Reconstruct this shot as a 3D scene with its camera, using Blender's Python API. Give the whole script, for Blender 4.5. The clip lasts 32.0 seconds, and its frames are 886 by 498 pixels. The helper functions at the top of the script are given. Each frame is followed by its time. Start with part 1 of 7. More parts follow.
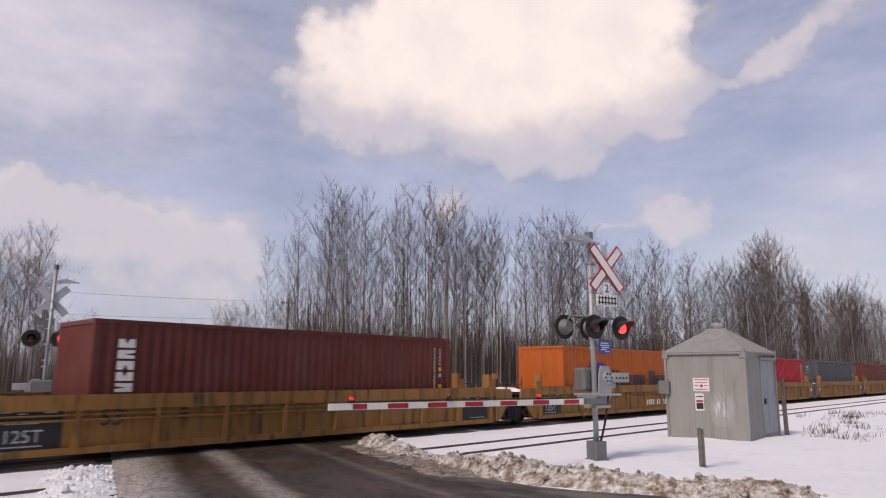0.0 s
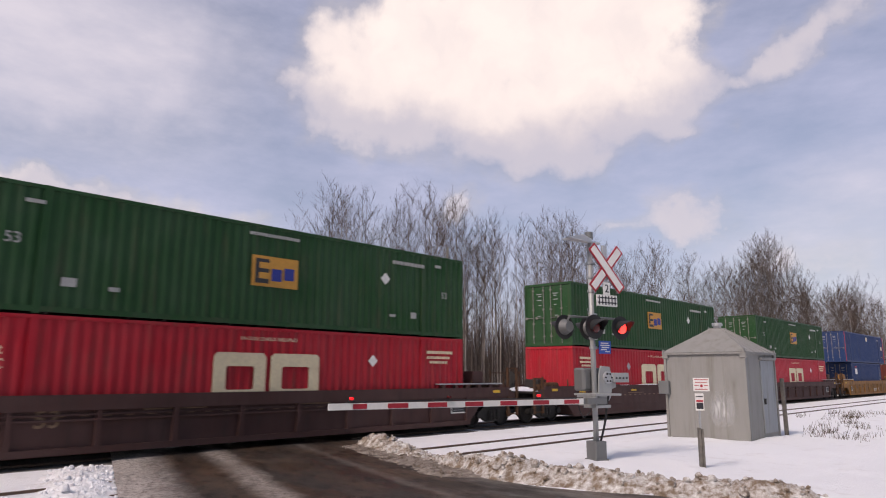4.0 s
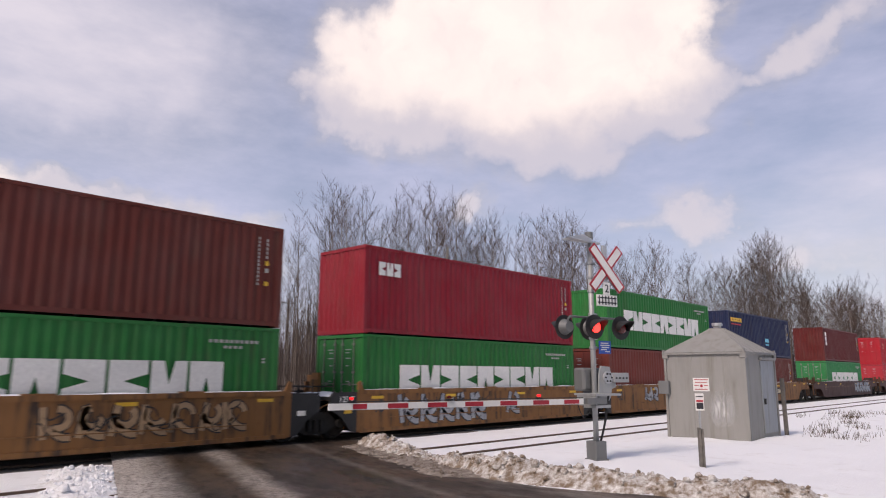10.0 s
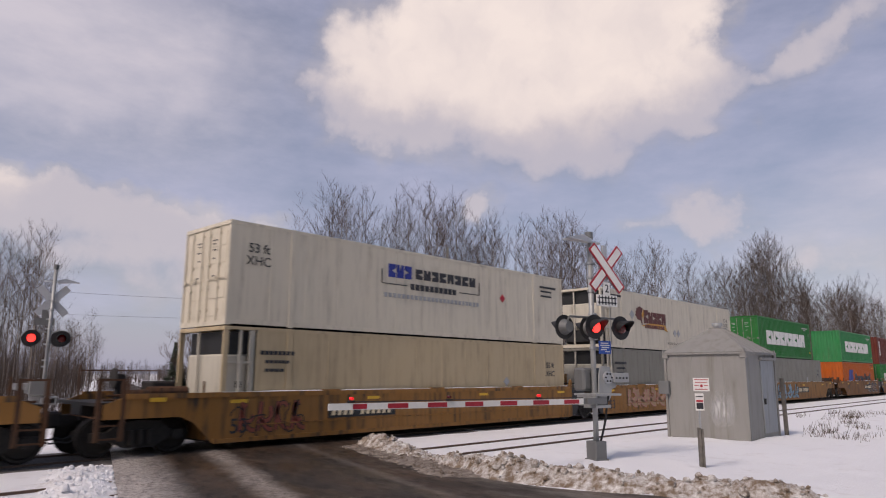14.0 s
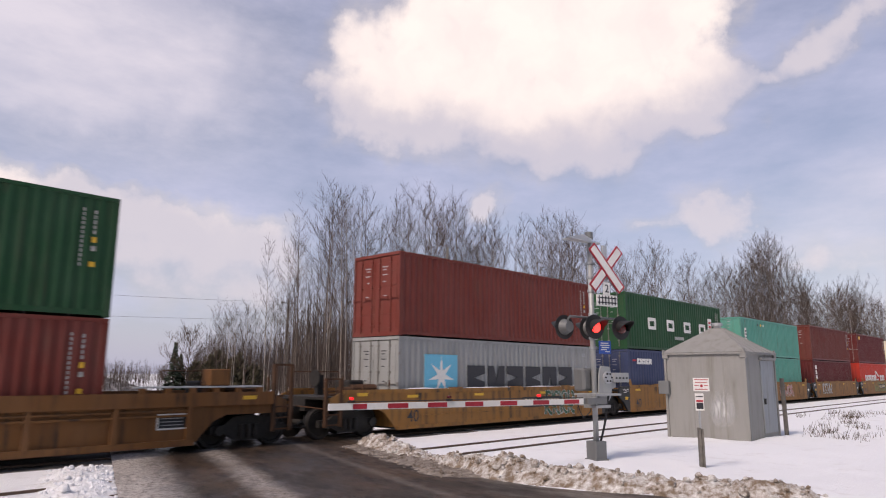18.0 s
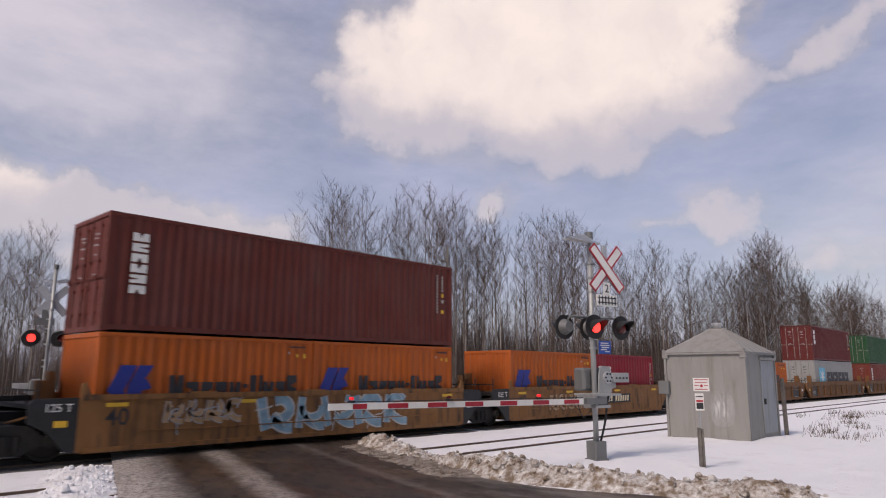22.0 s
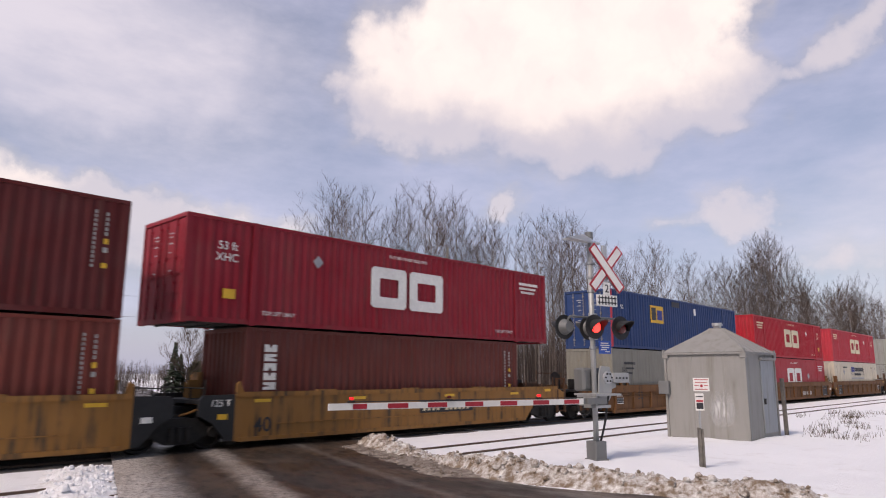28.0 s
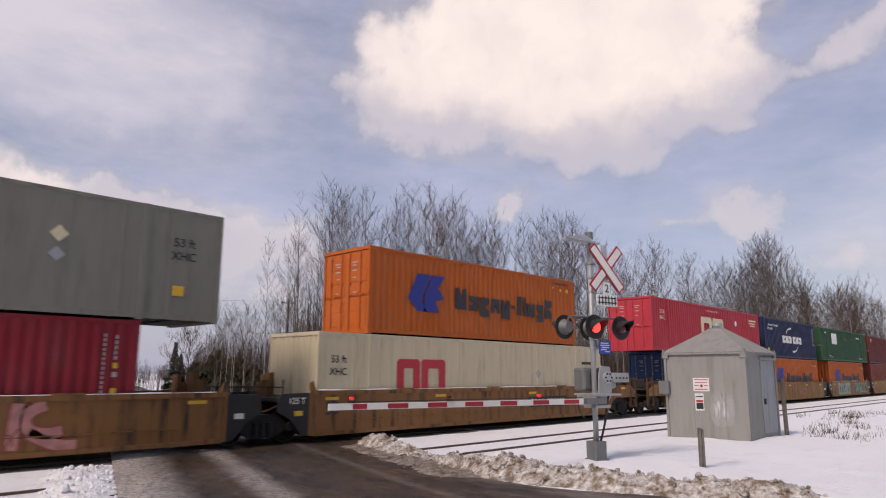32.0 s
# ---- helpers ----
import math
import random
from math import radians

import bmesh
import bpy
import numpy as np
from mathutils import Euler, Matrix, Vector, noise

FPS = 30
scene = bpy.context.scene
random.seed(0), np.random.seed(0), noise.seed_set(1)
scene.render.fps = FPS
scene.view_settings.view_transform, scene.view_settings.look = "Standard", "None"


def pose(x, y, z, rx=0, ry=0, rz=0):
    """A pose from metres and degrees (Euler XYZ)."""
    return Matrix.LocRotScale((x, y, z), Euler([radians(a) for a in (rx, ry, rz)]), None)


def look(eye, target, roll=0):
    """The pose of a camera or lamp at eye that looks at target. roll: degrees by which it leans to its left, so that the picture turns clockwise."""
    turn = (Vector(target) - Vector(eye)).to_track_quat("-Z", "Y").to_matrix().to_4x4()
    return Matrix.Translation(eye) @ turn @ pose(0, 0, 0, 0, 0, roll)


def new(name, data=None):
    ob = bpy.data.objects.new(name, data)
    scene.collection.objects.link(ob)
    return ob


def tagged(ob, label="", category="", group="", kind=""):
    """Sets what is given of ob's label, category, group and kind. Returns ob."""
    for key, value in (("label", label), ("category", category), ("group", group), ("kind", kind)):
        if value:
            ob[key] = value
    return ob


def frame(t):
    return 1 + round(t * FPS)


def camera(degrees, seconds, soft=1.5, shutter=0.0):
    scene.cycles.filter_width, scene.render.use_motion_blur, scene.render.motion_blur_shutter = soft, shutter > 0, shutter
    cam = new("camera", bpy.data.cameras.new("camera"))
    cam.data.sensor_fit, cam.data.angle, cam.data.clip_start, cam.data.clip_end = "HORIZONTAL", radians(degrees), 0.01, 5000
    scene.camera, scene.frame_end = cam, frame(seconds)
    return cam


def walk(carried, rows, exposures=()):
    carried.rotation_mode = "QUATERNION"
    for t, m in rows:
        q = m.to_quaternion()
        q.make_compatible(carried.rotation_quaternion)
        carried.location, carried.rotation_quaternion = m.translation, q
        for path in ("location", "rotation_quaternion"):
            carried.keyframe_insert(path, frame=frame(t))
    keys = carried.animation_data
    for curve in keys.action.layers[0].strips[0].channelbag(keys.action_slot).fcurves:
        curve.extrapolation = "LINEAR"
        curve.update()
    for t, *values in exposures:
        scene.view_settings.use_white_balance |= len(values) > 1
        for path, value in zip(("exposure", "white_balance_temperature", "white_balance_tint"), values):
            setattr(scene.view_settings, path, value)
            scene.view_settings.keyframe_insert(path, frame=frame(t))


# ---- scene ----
from math import cos, sin, pi, hypot

# ---------------------------------------------------------------- camera
YAW, PITCH = radians(43.483), radians(10.497)
EYE = Vector((0.0, 0.0, 1.986))
AIM = EYE + Vector((cos(YAW) * cos(PITCH), sin(YAW) * cos(PITCH), sin(PITCH))) * 10
cam = camera(66.51, 32.0, soft=1.1, shutter=0.12)
walk(cam, [(0.0, look(EYE, AIM, 0.225)), (32.0, look(EYE, AIM, 0.225))], exposures=[(t, e, 7060, 20) for t, e in ((0.0, 0.34), (3.0, 0.44), (6.0, 0.32), (8.0, 0.36), (10.0, 0.46), (12.5, 0.36), (14.0, 0.14), (17.0, 0.42), (19.0, 0.48), (20.0, 0.42), (21.0, 0.28), (22.0, 0.24), (23.0, 0.40), (25.0, 0.46), (28.5, 0.48), (31.0, 0.48), (32.0, 0.32))])

# ---------------------------------------------------------------- light
SUN_AZ, SUN_EL = radians(184), radians(46)     # the way to the sun, from +x towards +y
world = bpy.data.worlds.new("sky")
scene.world = world
world.use_nodes = True
wn = world.node_tree
sky = wn.nodes.new("ShaderNodeTexSky")
sky.sky_type, sky.sun_disc = 'NISHITA', False
sky.sun_elevation, sky.sun_rotation = SUN_EL, pi / 2 - SUN_AZ
sky.air_density, sky.dust_density, sky.ozone_density = 1.0, 2.0, 1.5
wn.links.new(sky.outputs[0], wn.nodes["Background"].inputs[0])
wn.nodes["Background"].inputs[1].default_value = 0.084
sun_data = bpy.data.lights.new("sun", 'SUN')
sun_data.energy, sun_data.angle, sun_data.color = 1.75, radians(12), (1.0, 0.94, 0.86)
sun = new("sun", sun_data)
sun.matrix_world = look(Vector((cos(SUN_AZ) * cos(SUN_EL), sin(SUN_AZ) * cos(SUN_EL), sin(SUN_EL))) * 60, (0, 0, 0))

# ---------------------------------------------------------------- mesh building
class Mb:
    """Collects vertices and faces of one mesh."""
    def __init__(self):
        self.v, self.f = [], []

    def add(self, vs, fs):
        b = len(self.v)
        self.v += [tuple(p) for p in vs]
        self.f += [tuple(b + i for i in q) for q in fs]
        return self

    def box(self, x0, x1, y0, y1, z0, z1):
        return self.add([(x0, y0, z0), (x1, y0, z0), (x1, y1, z0), (x0, y1, z0), (x0, y0, z1), (x1, y0, z1), (x1, y1, z1), (x0, y1, z1)],
                        [(0, 3, 2, 1), (4, 5, 6, 7), (0, 1, 5, 4), (1, 2, 6, 5), (2, 3, 7, 6), (3, 0, 4, 7)])

    def chamfer(self, x0, x1, y0, y1, z0, z1, c):
        """A box with its twelve edges cut off."""
        bm = bmesh.new()
        bmesh.ops.create_cube(bm, size=1)
        for p in bm.verts:
            p.co = Vector(((x0 + x1) / 2 + p.co.x * (x1 - x0), (y0 + y1) / 2 + p.co.y * (y1 - y0), (z0 + z1) / 2 + p.co.z * (z1 - z0)))
        bmesh.ops.bevel(bm, geom=bm.edges[:], offset=c, segments=1, affect='EDGES')
        bm.verts.index_update()
        self.add([p.co for p in bm.verts], [[q.index for q in fc.verts] for fc in bm.faces])
        bm.free()
        return self

    def prism(self, outline, y0, y1):
        """An outline in x, z pushed from y0 to y1; anticlockwise as seen from -y."""
        n = len(outline)
        return self.add([(x, y0, z) for x, z in outline] + [(x, y1, z) for x, z in outline],
                        [tuple(range(n)), tuple(range(2 * n - 1, n - 1, -1))] + [(i, i + n, (i + 1) % n + n, (i + 1) % n) for i in range(n)])

    def rod(self, a, b, r0, r1=None, n=8, caps=True):
        a, b = Vector(a), Vector(b)
        r1 = r0 if r1 is None else r1
        d = (b - a).normalized()
        s = d.orthogonal().normalized()
        t = d.cross(s)
        vs = [c + (s * cos(2 * pi * i / n) + t * sin(2 * pi * i / n)) * r for c, r in ((a, r0), (b, r1)) for i in range(n)]
        fs = [(i, (i + 1) % n, (i + 1) % n + n, i + n) for i in range(n)]
        if caps:
            fs += [tuple(range(n - 1, -1, -1)), tuple(range(n, 2 * n))]
        return self.add(vs, fs)

    def spike(self, a, b, r):
        """A thin three-sided twig that ends in a point."""
        a, b = Vector(a), Vector(b)
        d = (b - a).normalized()
        s = d.orthogonal().normalized() * r
        t = d.cross(s)
        return self.add([a + s, a - s * 0.5 + t * 0.866, a - s * 0.5 - t * 0.866, b], [(0, 1, 3), (1, 2, 3), (2, 0, 3)])

    def tube(self, pts, r, n=6):
        for a, b in zip(pts, pts[1:]):
            self.rod(a, b, r, n=n)
        return self

    def mesh(self, name, smooth=False):
        me = bpy.data.meshes.new(name)
        me.from_pydata(self.v, [], self.f)
        if smooth:
            me.polygons.foreach_set("use_smooth", [True] * len(me.polygons))
        me.update()
        return me


def part(name, shape, material, parent, label="", at=None, smooth=False):
    """Links a shape (Mb or a ready mesh) as one mesh object under its thing."""
    me = shape.mesh(name, smooth) if isinstance(shape, Mb) else shape
    ob = new(name, me)
    if material:
        if not me.materials:
            me.materials.append(material)
        if me.materials[0] != material:
            ob.material_slots[0].link = 'OBJECT'
            ob.material_slots[0].material = material
    ob.parent = parent
    if at is not None:
        ob.matrix_basis = at
    if label:
        tagged(ob, label)
    return ob


def thing(name, label, category, group="", kind="", at=None):
    ob = tagged(new(name), label, category, group, kind)
    ob.empty_display_size = 0.3
    if at is not None:
        ob.matrix_basis = at
    return ob


TEXTS = {}
def text_mesh(words, height, spread=1.0):
    """Letters standing in the x, z plane, centred on x, the foot at z = 0; they face -y."""
    key = (words, height, spread)
    if key not in TEXTS:
        cu = bpy.data.curves.new("letters", 'FONT')
        cu.body, cu.size, cu.extrude, cu.align_x, cu.space_character = words, height / 0.7, 0.0, 'CENTER', spread
        cu.offset = 0.012 * height
        ob = bpy.data.objects.new("letters", cu)
        scene.collection.objects.link(ob)
        me = bpy.data.meshes.new_from_object(ob.evaluated_get(bpy.context.evaluated_depsgraph_get()))
        bpy.data.objects.remove(ob)
        me.transform(Matrix.Rotation(pi / 2, 4, 'X'))
        me.materials.clear()
        TEXTS[key] = me
    return TEXTS[key]


# ---------------------------------------------------------------- materials
def nodes_of(name):
    m = bpy.data.materials.new(name)
    m.use_nodes = True
    nt = m.node_tree
    return m, nt, nt.nodes["Principled BSDF"]


def node(nt, kind, sets=(), operation=None):
    nd = nt.nodes.new(kind)
    if operation:
        nd.operation = operation
    for k, v in dict(sets).items():
        if isinstance(v, bpy.types.NodeSocket):
            nt.links.new(v, nd.inputs[k])
        else:
            nd.inputs[k].default_value = v
    return nd


def noise_of(nt, scale, detail=4, stretch=(1, 1, 1), rough=0.55, shift=None):
    co = node(nt, "ShaderNodeTexCoord")
    mp = node(nt, "ShaderNodeMapping", {"Vector": co.outputs["Object"], "Scale": stretch})
    if shift is not None:
        nt.links.new(shift, mp.inputs["Location"])
    return node(nt, "ShaderNodeTexNoise", {"Vector": mp.outputs[0], "Scale": scale, "Detail": detail, "Roughness": rough}).outputs[0]


def ramp(nt, fac, lo, hi, a=0.0, b=1.0):
    return node(nt, "ShaderNodeMapRange", {0: fac, 1: lo, 2: hi, 3: a, 4: b}).outputs[0]


def mixc(nt, fac, a, b, mode='MIX'):
    nd = nt.nodes.new("ShaderNodeMix")
    nd.data_type, nd.blend_type = 'RGBA', mode
    for k, v in ((0, fac), (6, a), (7, b)):
        if isinstance(v, bpy.types.NodeSocket):
            nt.links.new(v, nd.inputs[k])
        else:
            nd.inputs[k].default_value = v if k == 0 else (*v, 1)
    return nd.outputs[2]


def bump(nt, bsdf, height, strength=0.3, dist=0.01):
    b = node(nt, "ShaderNodeBump", {"Height": height, "Strength": strength, "Distance": dist})
    nt.links.new(b.outputs[0], bsdf.inputs["Normal"])


MATS = {}
def paint(name, col, rough=0.55, dirt=0.35, grime=(0.10, 0.075, 0.055), metal=0.0, fade=0.25, rust=0.0):
    """Weathered paint: faded patches, streaks that run down, fine grain, a little rust."""
    if name in MATS:
        return MATS[name]
    m, nt, bs = nodes_of(name)
    rnd = node(nt, "ShaderNodeObjectInfo").outputs["Random"]
    sh = node(nt, "ShaderNodeCombineXYZ", {0: node(nt, "ShaderNodeMath", {0: rnd, 1: 37.0}, operation='MULTIPLY').outputs[0]}).outputs[0]
    big = noise_of(nt, 0.7, 3, shift=sh)
    pale = tuple(c + (0.55 - c) * 0.10 for c in col)
    c1 = mixc(nt, ramp(nt, big, 0.35, 0.75, 0.0, fade), col, pale)
    deep = tuple(c * 0.72 for c in col)
    c2 = mixc(nt, ramp(nt, noise_of(nt, 3.0, 5, (1, 1, 0.25), shift=sh), 0.5, 0.8, 0.0, 0.55), c1, deep)
    streak = noise_of(nt, 5.0, 4, (1.0, 1.0, 0.06), shift=sh)
    spots = noise_of(nt, 2.2, 6, (1, 1, 0.6), shift=sh)
    k = node(nt, "ShaderNodeMath", {0: ramp(nt, streak, 0.48, 0.78), 1: ramp(nt, spots, 0.35, 0.7)}, operation='MULTIPLY').outputs[0]
    k = node(nt, "ShaderNodeMath", {0: k, 1: dirt * 1.6}, operation='MULTIPLY').outputs[0]
    c3 = mixc(nt, k, c2, grime)
    if rust:
        rs = ramp(nt, noise_of(nt, 4.5, 8, (1, 1, 0.45), 0.7, sh), 0.70 - 0.14 * rust, 0.76, 0.0, 0.85)
        c3 = mixc(nt, rs, c3, (0.17, 0.065, 0.03))
    nt.links.new(c3, bs.inputs["Base Color"])
    fine = noise_of(nt, 60.0, 3)
    nt.links.new(ramp(nt, spots, 0.2, 0.8, rough - 0.08, rough + 0.15), bs.inputs["Roughness"])
    bs.inputs["Metallic"].default_value = metal
    bs.inputs["Specular IOR Level"].default_value = 0.2
    bump(nt, bs, fine, 0.12, 0.004)
    MATS[name] = m
    return m


def plain(name, col, rough=0.6, metal=0.0, vary=0.15, scale=12.0):
    if name in MATS:
        return MATS[name]
    m, nt, bs = nodes_of(name)
    lo, hi = tuple(c * (1 - vary) for c in col), tuple(min(1, c * (1 + vary)) for c in col)
    n1 = noise_of(nt, scale, 5)
    c = mixc(nt, ramp(nt, n1, 0.3, 0.7), lo, hi)
    c = mixc(nt, ramp(nt, noise_of(nt, scale / 8, 3), 0.4, 0.75, 0.0, 0.4), c, tuple(q * 0.7 for q in col))
    nt.links.new(c, bs.inputs["Base Color"])
    bs.inputs["Roughness"].default_value, bs.inputs["Metallic"].default_value = rough, metal
    bump(nt, bs, n1, 0.15, 0.005)
    MATS[name] = m
    return m


def glow(name, col, strength):
    if name in MATS:
        return MATS[name]
    m, nt, bs = nodes_of(name)
    bs.inputs["Base Color"].default_value = (*col, 1)
    bs.inputs["Emission Color"].default_value, bs.inputs["Emission Strength"].default_value = (*col, 1), strength
    MATS[name] = m
    return m


def snow_material(name, dirt, lo, hi, clean=(0.80, 0.81, 0.84), soil=(0.25, 0.185, 0.125)):
    """Snow, with road dirt in patches."""
    m, nt, bs = nodes_of(name)
    n1, n2 = noise_of(nt, 1.3, 8, rough=0.65), noise_of(nt, 5.0, 8, rough=0.75)
    k = node(nt, "ShaderNodeMath", {0: ramp(nt, n1, lo, hi), 1: ramp(nt, n2, 0.36, 0.58)}, operation='MULTIPLY').outputs[0]
    k = node(nt, "ShaderNodeMath", {0: k, 1: dirt}, operation='MULTIPLY').outputs[0]
    c = mixc(nt, k, clean, soil)
    nt.links.new(c, bs.inputs["Base Color"])
    bs.inputs["Roughness"].default_value = 0.75
    bs.inputs["Specular IOR Level"].default_value = 0.3
    bump(nt, bs, noise_of(nt, 9.0, 9, rough=0.75), 0.75, 0.05)
    return m


SNOW = snow_material("field snow", 0.35, 0.55, 0.8)
BANK = snow_material("ploughed dirty snow", 1.0, 0.10, 0.42, (0.70, 0.69, 0.68), (0.20, 0.145, 0.10))
APRON = snow_material("brown road slush", 1.0, 0.16, 0.50, (0.34, 0.30, 0.265), (0.13, 0.10, 0.078))
HEAP = snow_material("broken white snow", 0.45, 0.40, 0.70)
CAR_SNOW = plain("snow on steel", (0.8, 0.81, 0.84), 0.8, vary=0.05)
STEEL = plain("galvanised steel", (0.42, 0.43, 0.44), 0.45, 0.6, 0.12)
DARK = plain("grimy black running gear", (0.017, 0.014, 0.012), 0.75, 0.0, 0.4, 8)
BLACK = plain("black paint", (0.013, 0.013, 0.014), 0.6, 0.0, 0.3, 6)
RUST_RAIL = plain("rusty rail steel", (0.11, 0.07, 0.05), 0.6, 0.2, 0.3, 9)
WHITE = plain("white lettering", (0.75, 0.74, 0.70), 0.6, vary=0.1)
CREAM = plain("cream lettering", (0.70, 0.60, 0.40), 0.6, vary=0.1)
YELLOW = plain("yellow marking", (0.72, 0.42, 0.03), 0.6, vary=0.1)
INK = plain("black lettering", (0.025, 0.025, 0.03), 0.6, vary=0.2)

# ---------------------------------------------------------------- clouds, a far sheet that drifts with the wind
def cloud_material():
    m, nt, bs = nodes_of("drifting clouds")
    nt.nodes.remove(bs)
    out = nt.nodes["Material Output"]

    def op(kind, x, y):
        return node(nt, "ShaderNodeMath", {0: x, 1: y}, operation=kind).outputs[0]

    def vop(kind, x, y):
        return node(nt, "ShaderNodeVectorMath", {0: x, 1: y}, operation=kind).outputs[0]

    def soft(x, lo, hi, p=0.0, q=1.0):
        nd = node(nt, "ShaderNodeMapRange", {0: x, 1: lo, 2: hi, 3: p, 4: q})
        nd.interpolation_type = 'SMOOTHSTEP'
        return nd.outputs[0]

    def reach(at, a, e, ra, re):
        d = vop('MULTIPLY', vop('SUBTRACT', at, (a, e, 0)), (1 / ra, 1 / re, 0))
        return node(nt, "ShaderNodeVectorMath", {0: d}, operation='LENGTH').outputs[1]

    uv = node(nt, "ShaderNodeTexCoord").outputs["UV"]
    warp = node(nt, "ShaderNodeTexNoise", {"Vector": uv, "Scale": 0.22, "Detail": 6, "Roughness": 0.55})
    at = vop('ADD', uv, vop('MULTIPLY', vop('SUBTRACT', warp.outputs[1], (0.5, 0.5, 0.5)), (6.5, 5, 0)))
    # azimuth, elevation, half width, half height, weight of the heaps
    main = ((-8.4, 21.5, 6.0, 3.2, 1), (-5.9, 25.0, 6.6, 4.7, 1), (0.2, 28.6, 9.8, 5.2, 1), (1.7, 22.3, 9.5, 4.3, 1), (8.6, 26.5, 9.9, 6.1, 1), (7.1, 19.1, 9.0, 3.3, 0.95), (15.2, 26.7, 7.1, 4.4, 1),
            (16.3, 21.4, 6.0, 3.1, 0.95), (20.8, 23.2, 2.7, 2.0, 0.8), (12.6, 31.2, 12.7, 4.1, 1))
    small = ((-13.7, 24.1, 3.9, 3.1, 0.42), (-11.6, 27.8, 3.5, 2.6, 0.42), (19.6, 19.3, 1.7, 1.0, 0.5), (24.5, 22.2, 2.6, 1.3, 0.72), (27.5, 23.5, 2.4, 1.7, 0.8), (30.2, 25.0, 2.7, 1.7, 0.9), (33.1, 27.0, 3.2, 1.9, 0.9),
             (23.8, 18.9, 0.8, 1.3, 0.45), (0.5, 14.1, 2.3, 1.5, 1.0), (19.3, 13.1, 3.2, 2.0, 1.0), (20.4, 11.9, 3.6, 1.5, 0.9), (14.4, 12.0, 3.6, 1.0, 0.6), (-5.7, 11.5, 5.8, 1.9, 0.4), (29.4, 9.7, 6.1, 2.1, 0.62), (25.2, 8.1, 7.7, 1.7, 0.5),
             (-46.9, 17.5, 6.6, 6.3, 0.8), (44.5, 17.3, 6.4, 6.2, 0.8))
    low = ((-34.7, 12.7, 3.8, 2.3, 1), (-29.9, 12.6, 4.2, 1.9, 1), (-24.1, 11.8, 5.9, 2.4, 1), (-18.4, 10.1, 4.9, 2.3, 0.95), (-38.7, 12.3, 4.4, 3.4, 1), (-28.8, 9.0, 9.2, 3.4, 0.85), (-18.6, 6.4, 7.0, 2.7, 0.7))

    def heap(at, rows):
        """One less the product of what each round leaves open."""
        left = None
        for a, e, ra, re, w in rows:
            k = ramp(nt, reach(at, a, e, ra, re), 1.5, 0.15, 1.0, 1.0 - w)
            left = k if left is None else op('MULTIPLY', left, k)
        return op('SUBTRACT', 1.0, left)

    total = heap(at, main + small + low)
    below = heap(vop('SUBTRACT', at, (0.6, 4.2, 0)), main + low[:5])
    fbm = node(nt, "ShaderNodeTexNoise", {"Vector": uv, "Scale": 0.27, "Detail": 9, "Roughness": 0.52}).outputs[0]
    body = op('ADD', total, op('MULTIPLY', op('SUBTRACT', fbm, 0.5), 0.80))
    thick = soft(body, 0.24, 0.86)
    flat = node(nt, "ShaderNodeMapping", {"Vector": uv, "Scale": (0.6, 1.5, 1), "Rotation": (0, 0, 0.35)}).outputs[0]
    wisps = node(nt, "ShaderNodeTexNoise", {"Vector": flat, "Scale": 0.12, "Detail": 8, "Roughness": 0.58}).outputs[0]
    veil = ramp(nt, wisps, 0.36, 0.70, 0.32, 0.70)
    el = node(nt, "ShaderNodeSeparateXYZ", {0: uv}).outputs[1]
    thin = op('MAXIMUM', veil, ramp(nt, el, 13.0, 0.0, 0.0, 0.65))

    def patch(a, e, ra, re, lo, hi):
        return soft(reach(at, a, e, ra, re), 1.25, 0.4, lo, hi)

    film = op('MAXIMUM', patch(-33, 24.5, 19, 9.5, 0.0, 0.82), patch(36, 10, 18, 7, 0.0, 0.55))       # even high veils beside the main cloud
    film = op('MULTIPLY', film, soft(wisps, 0.30, 0.66, 0.74, 1.0))
    thick = op('MULTIPLY', thick, soft(below, 0.0, 0.7, 0.80, 1.0))
    dens = op('MAXIMUM', thick, op('MAXIMUM', thin, film))
    shade = node(nt, "ShaderNodeTexNoise", {"Vector": at, "Scale": 0.2, "Detail": 6, "Roughness": 0.5}).outputs[0]
    lit = op('MULTIPLY', soft(body, 0.15, 0.85), ramp(nt, shade, 0.3, 0.62, 0.66, 1.0))
    lit = op('MULTIPLY', lit, soft(below, 0.0, 1.0, 0.22, 1.0))       # shade on the undersides, painted into the cloud colour
    lit = op('MULTIPLY', lit, ramp(nt, el, 5.0, 12.0, 0.32, 1.0))
    # more painted shade, over the main cloud's lower right
    lit = op('MULTIPLY', lit, patch(12, 17.6, 14, 5.0, 1.0, 0.48))
    lit = op('MAXIMUM', lit, op('MULTIPLY', film, 0.60))
    col = mixc(nt, lit, mixc(nt, thick, (0.60, 0.655, 0.875), (0.64, 0.635, 0.70)), (1.0, 0.955, 0.92))
    em = node(nt, "ShaderNodeEmission", {0: col, 1: 0.75})
    tr = node(nt, "ShaderNodeBsdfTransparent")
    mx = node(nt, "ShaderNodeMixShader", {0: dens, 1: tr.outputs[0], 2: em.outputs[0]})
    nt.links.new(mx.outputs[0], out.inputs[0])
    return m


